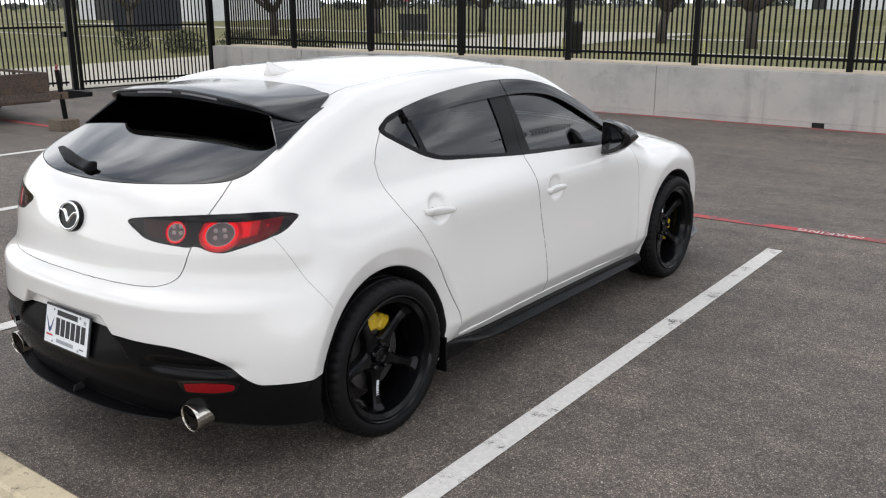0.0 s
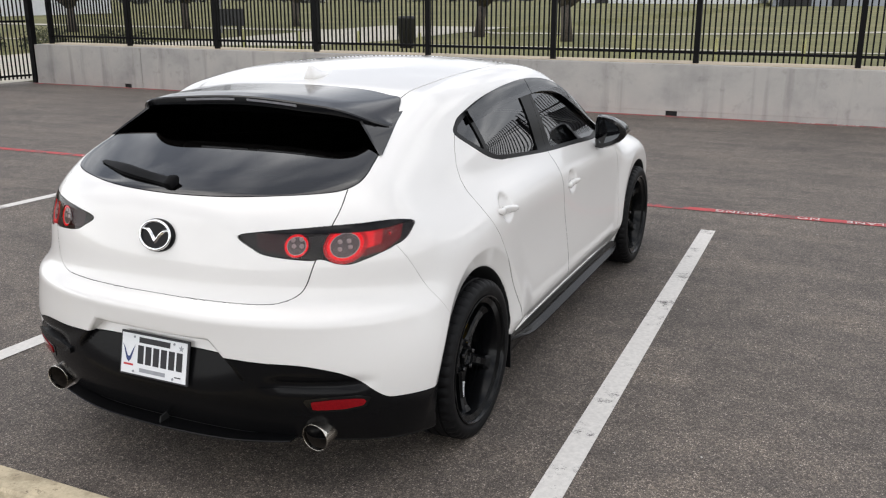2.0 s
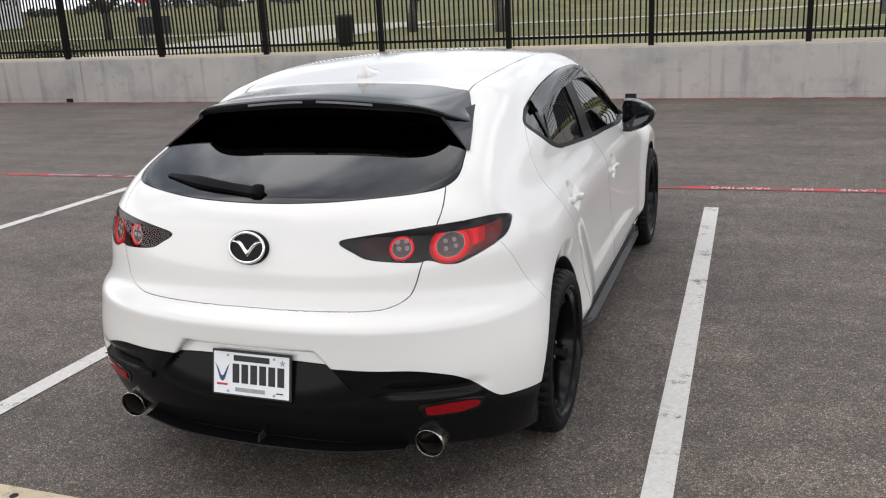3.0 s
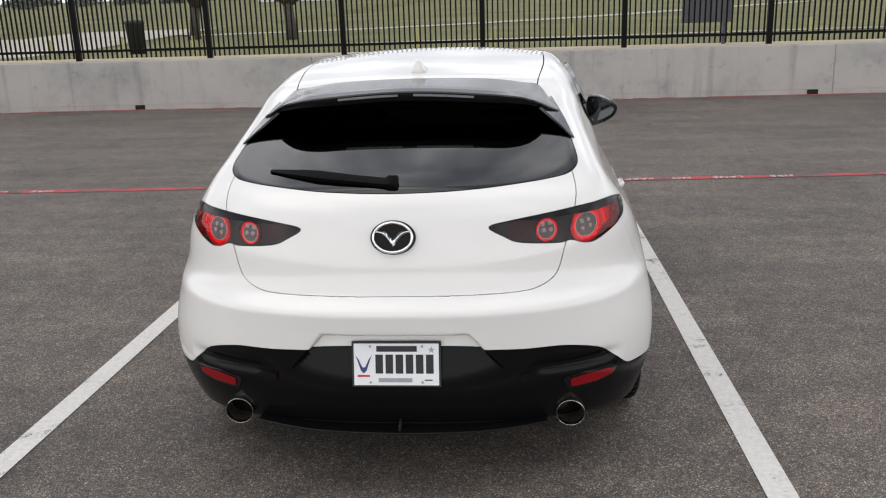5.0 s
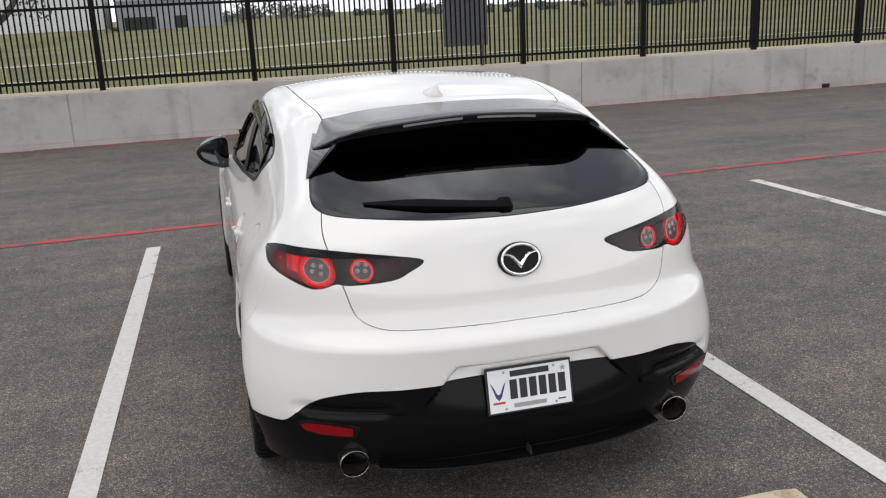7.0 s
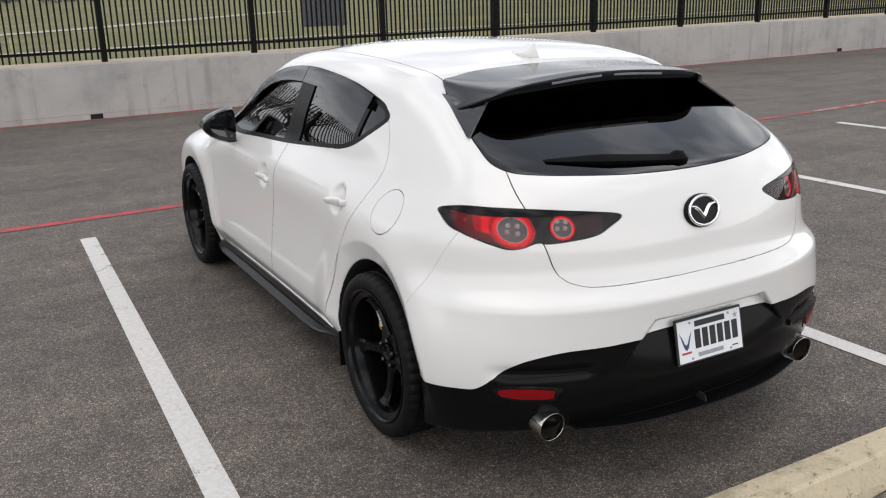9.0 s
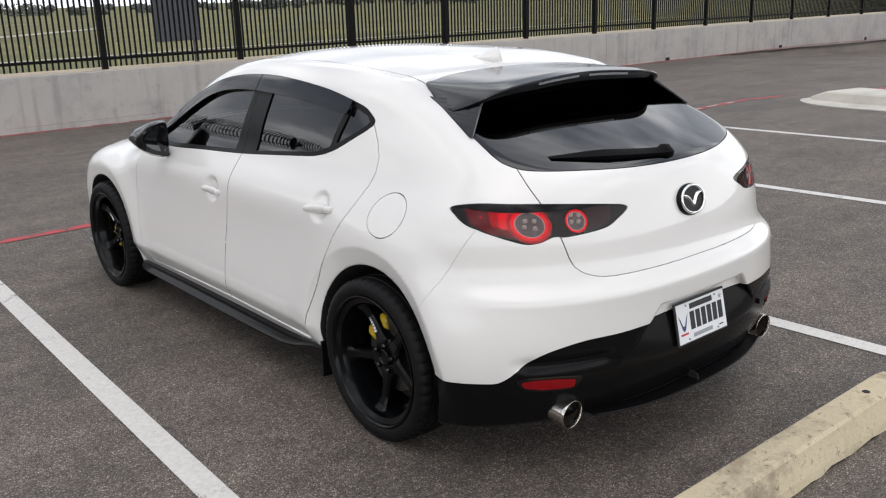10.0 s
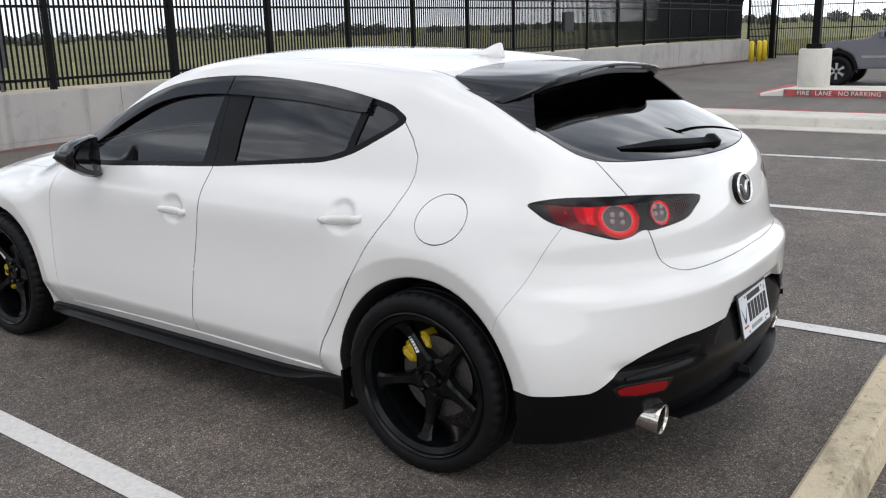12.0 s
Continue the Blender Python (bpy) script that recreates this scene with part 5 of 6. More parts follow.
LETTER_WHITE = painted("white stencil paint", (0.66, 0.62, 0.60), 0.72, (0.42, 0.09, 0.09))
CONCRETE = concrete("grey wall concrete", (0.43, 0.410, 0.385), 0.7)
TAN = concrete("tan concrete", (0.56, 0.47, 0.35))
KERB = concrete("pale kerb concrete", (0.60, 0.57, 0.51))
BLOCK = concrete("wheel stop concrete", (0.58, 0.49, 0.34), 0.9, 0.8)


def structure(ob, label, category):
    return tagged(ob, label, category, kind="structure")


def slab(name, lo, hi, material, label, category, parent=None):
    ob = part(name, box(lo, hi), material, parent)
    return structure(ob, label, category) if parent is None else ob


WALL_Y, WALL_TOP, WALL_LEFT, WALL_RIGHT = 10.5, 0.785, -13.45, 35.8


def drop(x, y=10.6):
    """How far the lot falls away on the far side: little along the wall, more out in the lane."""
    return np.interp(x, [22.0, 28.0, 36.0, 60.0], [0.0, 0.10, 0.24, 0.4]) if y > 10 else np.interp(x, [16.0, 19.0, 22.0, 30.0, 36.0, 60.0], [0.0, 0.15, 0.29, 0.26, 0.24, 0.4])


def wall_top(x):
    """The wall's top falls slowly along its length."""
    return float(np.interp(x, [-13.45, 28.0, 36.0], [WALL_TOP, 0.690, 0.600]))


GRASS_EARTH = surface("grassy earth", (0.165, 0.160, 0.046), 0.95, grain=5, vary=0.45, wear=0.14, bumpy=0.6, dirt=(0.24, 0.19, 0.11))


def field_height(x, y):
    """The land: level with the car park, a bank behind the wall, then a field that falls away."""
    bank = np.interp(y, [10.6, 10.75, 13.0, 21.0, 40.0, 90.0, 300.0], [-0.6, 0.70, 0.66, 0.27, 0.10, 0.0, 0.6])
    edge = np.interp(x, [-13.9, -13.45, 36.0, 45.0], [0.0, 1.0, 1.0, 0.6])
    roll = 0.10 * np.sin(x * 0.07) * np.interp(y, [20, 60], [0, 1])
    low = np.interp(y, [10.6, 40, 300], [-0.6, -0.3, 0.6]) - 0.02 + 0.5 * (x < 10) + 0.09 * (x < -13.4)
    return low + (bank - low) * edge + roll


xs = np.concatenate([[-900, -400, -200, -120, -80, -50, -30], [-20, -18.5, -17, -15.5, -14.2, -13.9, -13.5, -13.0], np.arange(-12, 34, 1.5), [40, 60, 90, 150, 300, 900]])
ys = np.concatenate([[-900, -300, -100, -40, -10, 0, 8, 10.6, 10.75, 11.2, 12, 13], np.arange(15, 60, 3), [70, 90, 130, 200, 300, 500, 900]])
hx, hy = np.meshgrid(xs, ys, indexing="ij")
hz = field_height(hx, hy)
verts = np.stack([hx, hy, hz], -1).reshape(-1, 3)
n = len(ys)
faces = [(i * n + j, (i + 1) * n + j, (i + 1) * n + j + 1, i * n + j + 1) for i in range(len(xs) - 1) for j in range(n - 1)]
structure(raw("ground", verts, faces, GRASS_EARTH, soft=True), "flat field of thin dry grass", "ground")
rx = [-14.3, 13.0, 14.5, 16, 18, 20, 22, 26, 30, 36, 45, 70]
structure(raw("road", [(x, y, -float(drop(x, y))) for x in rx for y in (-60, 10.0, 10.62)], [(3 * i + j, 3 * i + 3 + j, 3 * i + 4 + j, 3 * i + 1 + j) for i in range(len(rx) - 1) for j in (0, 1)], ASPHALT), "worn dark grey asphalt car park", "asphalt")

# ---- painted lines ----
def stripe(name, a, b, width, material, label, parent=None, z=0.004):
    a, b = Vector((*a, 0)), Vector((*b, 0))
    d = (b - a).normalized()
    s = Vector((-d.y, d.x, 0)) * width / 2
    q = [a + s, a - s, b - s, b + s]
    ob = raw(name, [(p.x, p.y, z) for p in q], [(0, 1, 2, 3)], material, parent)
    if ob.data.polygons[0].normal.z < 0:
        ob.data.flip_normals()
    return tagged(ob, label, "road marking", "parking bay lines", "structure") if parent is None else ob


for (x0, y0), (x1, y1) in (((1.345, -1.6), (1.243, 3.745)), ((-1.610, -1.6), (-1.447, 3.75)), ((4.35, -1.6), (4.08, 3.88)), ((7.26, -1.6), (6.90, 3.95)), ((-4.56, -1.6), (-4.25, 3.8)), ((-7.30, -1.6), (-7.18, 3.8))):
    stripe("bay_line", (x0, y0), (x1, y1), 0.108, LINE_WHITE, "worn white painted parking bay line")
RED_LINE = ((-14.5, 4.02), (2.5, 4.47), (9.5, 4.82), (10.35, 4.62))


def red_y(x):
    return float(np.interp(x, [p[0] for p in RED_LINE], [p[1] for p in RED_LINE]))


red_line = raw("red_line", [(x, y + d, 0.004) for x, y in RED_LINE for d in (-0.055, 0.055)], [(2 * i, 2 * i + 2, 2 * i + 3, 2 * i + 1) for i in range(len(RED_LINE) - 1)], LINE_RED)
tagged(red_line, "worn red fire lane line with white lettering", "road marking", "parking bay lines", "structure")


def lettering(text, place_, size, material, parent, name="lettering"):
    c = bpy.data.curves.new(name, "FONT")
    c.body, c.size, c.extrude, c.offset = text, size, 0.0005, size * 0.012
    c.align_x, c.align_y = "CENTER", "CENTER"
    c.space_character = 1.12
    c.materials.append(material)
    ob = new(name, c)
    ob.parent = parent
    ob.matrix_world = place_
    return ob


for x in (-11.9, -5.05, 1.83, 8.1):
    for word, dx in (("PARKING", -0.40), ("NO", 0.085), ("LANE", 0.50), ("FIRE", 0.98)):
        lettering(word, pose(x + dx, red_y(x + dx), 0.0065, 0, 0, 181.5), 0.105, LETTER_WHITE, red_line)
wx = [WALL_LEFT, 16, 20, 22, 24, 26, 28, 30, 33, WALL_RIGHT]
wall_line = raw("red_line", [(x, y, 0.004 - float(drop(x))) for x in wx for y in (10.34, 10.46)], [(2 * i, 2 * i + 2, 2 * i + 3, 2 * i + 1) for i in range(len(wx) - 1)], LINE_RED_OLD)
tagged(wall_line, "faded red fire lane line along the wall", "road marking", "parking bay lines", "structure")
for x in (-8.6, -4.4, 2.3, 8.2):
    for word, dx in (("FIRE", -0.75), ("LANE", -0.22), ("NO", 0.24), ("PARKING", 0.80)):
        lettering(word, pose(x + dx, 10.40, 0.0065), 0.11, LETTER_WHITE, wall_line)

# ---- retaining wall ----
wall = part("wall_back", loft([[(x, WALL_Y + 0.015, -0.6), (x, WALL_Y + 0.25, -0.6), (x, WALL_Y + 0.25, wall_top(x) - 0.03), (x, WALL_Y + 0.015, wall_top(x) - 0.03)] for x in (WALL_LEFT, 28.0, WALL_RIGHT)]), CONCRETE)
structure(wall, "grey poured concrete retaining wall with stains", "wall")
joints = [WALL_LEFT, -10.6, -2.80, 5.23, 13.1, 21.0, 28.0, WALL_RIGHT]
NOTCHES = [-10.98, -5.69, -0.353, 4.94, 10.03, 15.37, 20.46, 25.41, 30.5]
for a, b in zip(joints, joints[1:]):
    bm = bmesh.new()
    cuts = sorted([x for x in NOTCHES if a + 0.2 < x < b - 0.2])
    foot = 0.070 - float(drop(max(a, b - 4)))
    box_into(bm, (a + 0.006, WALL_Y, foot), (b - 0.006, WALL_Y + 0.20, WALL_TOP), 0.008)
    for v in bm.verts:
        if v.co.z > 0.5:
            v.co.z += wall_top(v.co.x) - WALL_TOP
    left = a + 0.006
    for x in cuts + [None]:
        right = b - 0.006 if x is None else x - 0.085
        box_into(bm, (left, WALL_Y + 0.0005, -0.5), (right, WALL_Y + 0.20, foot + 0.001))
        left = right + 0.17
    part("wall_panel", bm, CONCRETE, wall)
# a thin dark plate in each notch stands for the shade inside the drain
for x in NOTCHES:
    part("drain_hole", box((x - 0.12, WALL_Y + 0.012, -float(drop(x))), (x + 0.12, WALL_Y + 0.0145, 0.09 - float(drop(x)))), UNDER, wall, "drain hole with its shade painted dark")
coping = part("pavement", loft([[(x, WALL_Y + 0.202, wall_top(x) - 0.06), (x, WALL_Y + 0.85, wall_top(x) - 0.06), (x, WALL_Y + 0.85, wall_top(x) + 0.006), (x, WALL_Y + 0.202, wall_top(x) + 0.006)] for x in (WALL_LEFT, 28.0, WALL_RIGHT)]), TAN)
structure(coping, "narrow tan concrete strip under the fence", "pavement")

# ---- steel fence on the wall ----
PITCH, FENCE_Y = 2.215, WALL_Y + 0.32


def picket_mesh(h, curl=True):
    rings = []
    pts = [(0.0, 0.0), (0.0, h - 0.42)] + ([(-0.012, h - 0.30), (-0.05, h - 0.16), (-0.11, h - 0.05), (-0.17, h)] if curl else [(0.0, h)])
    for y, z in pts:
        rings.append([(-0.0115, y - 0.0115, z), (0.0115, y - 0.0115, z), (0.0115, y + 0.0115, z), (-0.0115, y + 0.0115, z)])
    bm = loft(rings)
    me = bpy.data.meshes.new("picket")
    bm.to_mesh(me)
    bm.free()
    me.materials.append(FENCE)
    return me


PICKET = picket_mesh(1.72)
GATE_PICKET = picket_mesh(2.35, False)


def fence_panel(width, count, height, z0, mesh, rails, label, group, name="steel_fence", post=0.04):
    ob = holder(name, label, "fence", group=group)
    part("post", box((-post, -post, -0.02), (post, post, height + 0.02), 0.004), FENCE, ob)
    bm = box((-post * 1.15, -post * 1.15, height + 0.02), (post * 1.15, post * 1.15, height + 0.04), 0.004)
    part("post_cap", bm, FENCE, ob)
    for z in rails:
        part("rail", box((post, -0.022, z - 0.02), (width - post, 0.022, z + 0.02), 0.003), FENCE, ob)
    for k in range(count):
        p = new("picket", mesh)
        p.parent = ob
        p.matrix_basis = Matrix.Translation((width * (k + 1) / (count + 1), 0, z0))
    return ob


panel = fence_panel(PITCH, 26, 1.60, 0.035, PICKET, (0.155, 1.19, 1.38), "black steel picket fence panel on a concrete wall", "fence along the wall")
POSTS = [-13.27, -11.14, -8.97, -6.76, -4.54, -2.33, -0.10, 2.11, 4.32, 6.52, 8.71, 10.90, 13.07, 15.21, 17.33, 19.42, 21.50, 23.58, 25.66, 27.73, 29.80, 31.70, 33.70, 35.72]
for k, (a, b) in enumerate(zip(POSTS, POSTS[1:])):
    one = panel if k == 0 else copy_thing(panel, Matrix())
    one.matrix_basis = pose(a, FENCE_Y, wall_top((a + b) / 2) + 0.006) @ Matrix.Diagonal(((b - a) / PITCH, 1, 1, 1))
end_post = part("fence_post", box((-0.06, -0.06, 0), (0.06, 0.06, 2.6), 0.005), FENCE)
end_post.matrix_world = pose(WALL_LEFT - 0.08, WALL_Y + 0.05, 0)
gate_post = part("fence_post", box((-0.10, -0.10, -0.1), (0.10, 0.10, 2.75), 0.005), FENCE)
gate_post.matrix_world = pose(37.3, 10.0, -0.24)
tagged(gate_post, "thick black steel post between fence and gate", "fence post")
tagged(end_post, "thick black steel corner post of the fence", "fence post")

# gate and fence at the left, down to the ground
GATE_W, GATE_END = 2.95, (-13.60, 10.52)
gate_dir = math.degrees(math.atan2(12.7, 1.85))
gx_, gy_ = math.cos(radians(gate_dir)), math.sin(radians(gate_dir))
gate = fence_panel(GATE_W, 32, 2.45, 0.09, GATE_PICKET, (0.16, 1.25, 2.2), "black steel gate panel standing on the asphalt", "gates beside the wall", "steel_gate", 0.034)
gate.matrix_world = pose(GATE_END[0] - gx_ * GATE_W, GATE_END[1] - gy_ * GATE_W, 0, 0, 0, gate_dir)
for k in range(2, 6):
    d = k * GATE_W + 0.22
    copy_thing(gate, pose(GATE_END[0] - gx_ * d, GATE_END[1] - gy_ * d, 0, 0, 0, gate_dir))
latch_post = part("fence_post", box((-0.055, -0.055, -0.1), (0.055, 0.055, 2.7), 0.005), FENCE)
latch_post.matrix_world = pose(GATE_END[0] - gx_ * (GATE_W + 0.13), GATE_END[1] - gy_ * (GATE_W + 0.13), 0, 0, 0, gate_dir)
tagged(latch_post, "thick black steel post between two gate leaves", "fence post")
part("gate_latch", box((-0.09, 0.07, 1.05), (0.09, 0.20, 1.16), 0.01), FENCE, latch_post)
for k in range(5):
    copy_thing(gate, pose(37.45 + 0.52 * k, 9.85 - 2.90 * k, -0.24, 0, 0, -80))
infill = fence_panel(1.55, 15, 2.45, 0.09, GATE_PICKET, (0.95, 1.25, 2.2), "short black steel fence panel beside the gate post", "gates beside the wall", "steel_fence", 0.034)
infill.matrix_world = pose(35.86, 10.58, -0.24, 0, 0, -20)

# ---- wheel stops ----
def wheel_stop(name):
    rng = random.Random(5)
    rings = []
    for k in range(25):
        x = -0.92 + 1.84 * k / 24
        e = 0.02 if k in (0, 24) else 0.0
        low = 0.008 * rng.random()
        chip = 0.010 * (rng.random() > 0.82)
        rings.append([(x, -0.098 + e + low - chip * 0, 0.0 + chip), (x, -0.094 + e + low, 0.035), (x, -0.062 + e * 0.6, 0.118), (x, -0.050, 0.128 - e * 0.5), (x, 0.050, 0.128 - e * 0.5), (x, 0.062 - e * 0.6, 0.118), (x, 0.098 - e, 0.035), (x, 0.100 - e, 0.0)])
    ob = part(name, loft(rings), BLOCK)
    # flat dark discs on the top stand for the shade in the bolt holes
    for x in (-0.66, 0.66):
        part("bolt_hole", lathe([(0.0, 0.016), (0.0015, 0.015), (0.0016, 0.0)], 12, pose(x, 0, 0.1278, 0, -90, 0)), UNDER, ob, "bolt hole with its shade painted dark")
    return tagged(ob, "weathered tan concrete wheel stop on the asphalt", "wheel stop", "wheel stops")


stop = wheel_stop("wheel_stop")
stop.matrix_world = pose(-0.085, -1.222, 0)
copy_thing(stop, pose(2.75, -1.175, 0, 0, 0, 0.6))
copy_thing(stop, pose(-2.98, -1.22, 0, 0, 0, -0.4))

# ---- kerbs, lamp base, bollards and truck on the far side ----
def kerb_run(name, points, width, height, label, material=KERB):
    pts = [Vector((*p, 0)) for p in points]
    rings = []
    for i, p in enumerate(pts):
        d = (pts[min(i + 1, len(pts) - 1)] - pts[max(i - 1, 0)]).normalized()
        s = Vector((-d.y, d.x, 0))
        h = height * (0.35 if i == 0 else 1.0)
        rings.append([tuple(p + s * a + Vector((0, 0, b))) for a, b in ((-width / 2, -0.02), (-width / 2 + 0.012, h - 0.02), (-width / 2 + 0.03, h), (width / 2 - 0.03, h), (width / 2 - 0.012, h - 0.02), (width / 2, -0.02))])
    ob = part(name, loft(rings), material)
    return structure(ob, label, "kerb")


kerb_run("kerb_near", [(10.42, 3.95), (10.34, 3.72), (10.28, 3.3), (10.26, 2.0), (10.25, -1.0), (10.2, -8.0)], 0.78, 0.15, "pale concrete kerb between bays and lane")
edge = outline([(9.46, -8.0), (9.46, 0.0), (9.42, 2.6), (9.44, 3.4), (9.62, 3.9), (9.98, 4.18), (10.35, 4.12), (10.55, 3.9), (10.6, 3.0), (10.6, 0.0), (10.6, -8.0)], 4)
gutter = part("gutter", loft([[(x, y, z) for x, y in edge] for z in (-0.02, 0.012)]), KERB)
structure(gutter, "pale concrete gutter round the kerb", "gutter")
stripe("red_line", (12.2, -8), (12.1, 4.0), 0.30, LINE_RED, "red line behind the kerb")
island = part("kerb_island", loft([[(14.95 + dx, y + 0.22, z) for dx, z in ((0.0, -0.02), (0.02, h - 0.02), (0.05, h), (w - 0.05, h), (w - 0.02, h - 0.02), (w, -0.02))] for y, w, h in ((3.45, 0.5, 0.05), (3.2, 0.75, 0.10), (2.9, 0.95, 0.15), (1.5, 1.1, 0.15), (-3.0, 1.2, 0.15), (-9.0, 1.3, 0.15))]), KERB)
structure(island, "pale concrete kerb island with a red painted face", "kerb")
face = raw("painted_face", [(14.942, 3.22, 0.005), (14.942, -8.8, 0.005), (14.962, -8.8, 0.132), (14.962, 3.22, 0.132)], [(0, 3, 2, 1)], LINE_RED, island, "red painted kerb face")
for k in range(3):
    y = 1.98 - 3.4 * k
    for word, dy in (("FIRE", 0.72), ("LANE", 0.35), ("NO", -0.01), ("PARKING", -0.40)):
        lettering(word, Matrix.Translation((14.925, y + dy + 0.15, 0.068)) @ Euler((radians(90), 0, radians(-90))).to_matrix().to_4x4(), 0.115, LINE_WHITE, island)
stripe("red_line", (15.3, 3.80), (18.2, 3.85), 0.28, LINE_RED, "red paint at the island's nose")

LX, LY = 15.69, 2.86
lamp_base = part("lamp_post", lathe([(0.0, 0.0), (0.0, 0.305), (0.70, 0.305), (0.73, 0.28), (0.73, 0.0)], 40, pose(LX, LY, 0.15, 0, -90, 0)), KERB, soft=True)
lamp_base.data.set_sharp_from_angle(angle=radians(40))
tagged(lamp_base, "black lamp post on a round pale concrete base", "lamp post")
part("post_shaft", box((LX - 0.07, LY - 0.07, 0.88), (LX + 0.07, LY + 0.07, 7.0), 0.01), FENCE, lamp_base, "square black steel pole")
part("base_cover", box((LX - 0.15, LY - 0.15, 0.88), (LX + 0.15, LY + 0.15, 0.98), 0.02), FENCE, lamp_base)
part("lamp_head", box((LX - 0.55, LY - 0.2, 6.9), (LX - 0.05, LY + 0.2, 7.05), 0.02), FENCE, lamp_base)

YELLOW_PAINT = surface("yellow bollard paint", (0.72, 0.52, 0.02), 0.5, grain=60, vary=0.1, wear=6)
bollard = part("bollard", lathe([(0.0, 0.0), (0.0, 0.105), (0.74, 0.105), (0.79, 0.088), (0.825, 0.045), (0.83, 0.0)], 24, pose(0, 0, 0, 0, -90, 0)), YELLOW_PAINT, soft=True)
tagged(bollard, "yellow painted steel bollard beside the gate", "bollard", "yellow bollards")
bollard.matrix_world = pose(34.10, 9.86, -0.245)
copy_thing(bollard, pose(34.72, 9.74, -0.245))
copy_thing(bollard, pose(35.15, 9.66, -0.245))

# grey pickup truck, nose towards the wall
GREY_PAINT = surface("grey metallic paint", (0.16, 0.16, 0.185), 0.35, metal=0.4, grain=500, vary=0.06, coat=0.8)
truck = holder("pickup_truck", "grey pickup truck parked beyond the kerb island", "truck")
TX = 17.5


body_side = [(2.88, 0.55), (2.94, 0.95), (2.80, 1.08), (2.0, 1.16), (1.45, 1.20), (1.40, 1.22), (-1.2, 1.24), (-2.6, 1.24), (-2.62, 0.60), (-2.3, 0.50), (-1.95, 0.50), (-1.85, 0.80), (-1.5, 0.95), (-1.1, 0.80), (-1.0, 0.48), (1.65, 0.45), (1.75, 0.80), (2.10, 0.98), (2.48, 0.80), (2.60, 0.48)]
bm = loft([[(x, y, z) for y, z in body_side] for x in (TX, TX + 1.85)])
bmesh.ops.bevel(bm, geom=[e for e in bm.edges if abs(e.verts[0].co.x - e.verts[1].co.x) < 0.01], offset=0.04, segments=2, affect="EDGES")
part("truck_body", bm, GREY_PAINT, truck, soft=False)
cab = [(1.45, 1.18), (0.75, 1.72), (0.5, 1.77), (-0.7, 1.77), (-1.15, 1.22)]
bm = loft([[(x, y * k, 1.18 + (z - 1.18)) for y, z in cab] for x, k in ((TX + 0.10, 1.0), (TX + 0.22, 1.0), (TX + 1.63, 1.0), (TX + 1.75, 1.0))])
part("cab", bm, GREY_PAINT, truck)
part("side_window", loft([[(TX + 0.085, y, z) for y, z in ((1.15, 1.25), (0.66, 1.66), (0.22, 1.68), (0.22, 1.25))], [(TX + 0.099, y, z) for y, z in ((1.15, 1.25), (0.66, 1.66), (0.22, 1.68), (0.22, 1.25))]]), GLOSS, truck, "dark side window")
part("side_window", loft([[(TX + 0.085, y, z) for y, z in ((0.14, 1.25), (0.14, 1.68), (-0.60, 1.68), (-0.85, 1.25))], [(TX + 0.099, y, z) for y, z in ((0.14, 1.25), (0.14, 1.68), (-0.60, 1.68), (-0.85, 1.25))]]), GLOSS, truck, "dark side window")
part("door_mirror", box((TX - 0.20, 1.02, 1.22), (TX - 0.02, 1.14, 1.40), 0.03), GREY_PAINT, truck)
part("fender_flare", loft([[(TX - 0.03, 2.12 + r * math.cos(a), 0.42 + r * math.sin(a)) for r in (0.44, 0.52)] + [(TX + 0.03, 2.12 + r * math.cos(a), 0.42 + r * math.sin(a)) for r in (0.52, 0.44)] for a in [i * math.pi / 14 for i in range(15)]]), PLASTIC, truck, "dark wheel arch flare")
part("fender_flare", loft([[(TX - 0.03, -1.5 + r * math.cos(a), 0.42 + r * math.sin(a)) for r in (0.44, 0.52)] + [(TX + 0.03, -1.5 + r * math.cos(a), 0.42 + r * math.sin(a)) for r in (0.52, 0.44)] for a in [i * math.pi / 14 for i in range(15)]]), PLASTIC, truck, "dark wheel arch flare")
for y in (2.12, -1.5):
    part("wheel_liner", box((TX + 0.24, y - 0.52, 0.40), (TX + 0.40, y + 0.52, 1.02)), LINER, truck)
part("door_trim", box((TX - 0.012, -0.9, 0.72), (TX + 0.004, 1.55, 0.78), 0.004), CHROME, truck, "bright door strip")
TRUCK_ALLOY = surface("machined alloy", (0.55, 0.55, 0.56), 0.3, metal=0.9, grain=60, vary=0.1)
for x in (TX + 0.10, TX + 1.75):
    for y in (2.12, -1.5):
        m = pose(x, y, 0.39, 0, 0, 180)
        w = part("wheel", lathe([(-0.12, 0.24), (-0.13, 0.36), (-0.10, 0.39), (0.10, 0.39), (0.13, 0.36), (0.125, 0.24), (0.09, 0.225), (-0.09, 0.225)], 40, m, True), RUBBER, truck, "black off-road tyre", soft=True)
        part("rim", lathe([(-0.1, 0.225), (0.11, 0.235), (0.115, 0.225), (0.085, 0.205), (0.06, 0.20), (0.05, 0.0)], 40, m), LINER, w, soft=True)
        for k in range(6):
            bm = loft([[(0.095, -h, r), (0.095, h, r), (0.06, h * 1.1, r), (0.06, -h * 1.1, r)] for r, h in ((0.0, 0.035), (0.10, 0.022), (0.22, 0.038))])
            bm.transform(m @ pose(0, 0, 0, 60 * k, 0, 0))
            part("wheel_spoke", bm, TRUCK_ALLOY, w)

truck.matrix_world = pose(4.40, 1.72, -0.30)

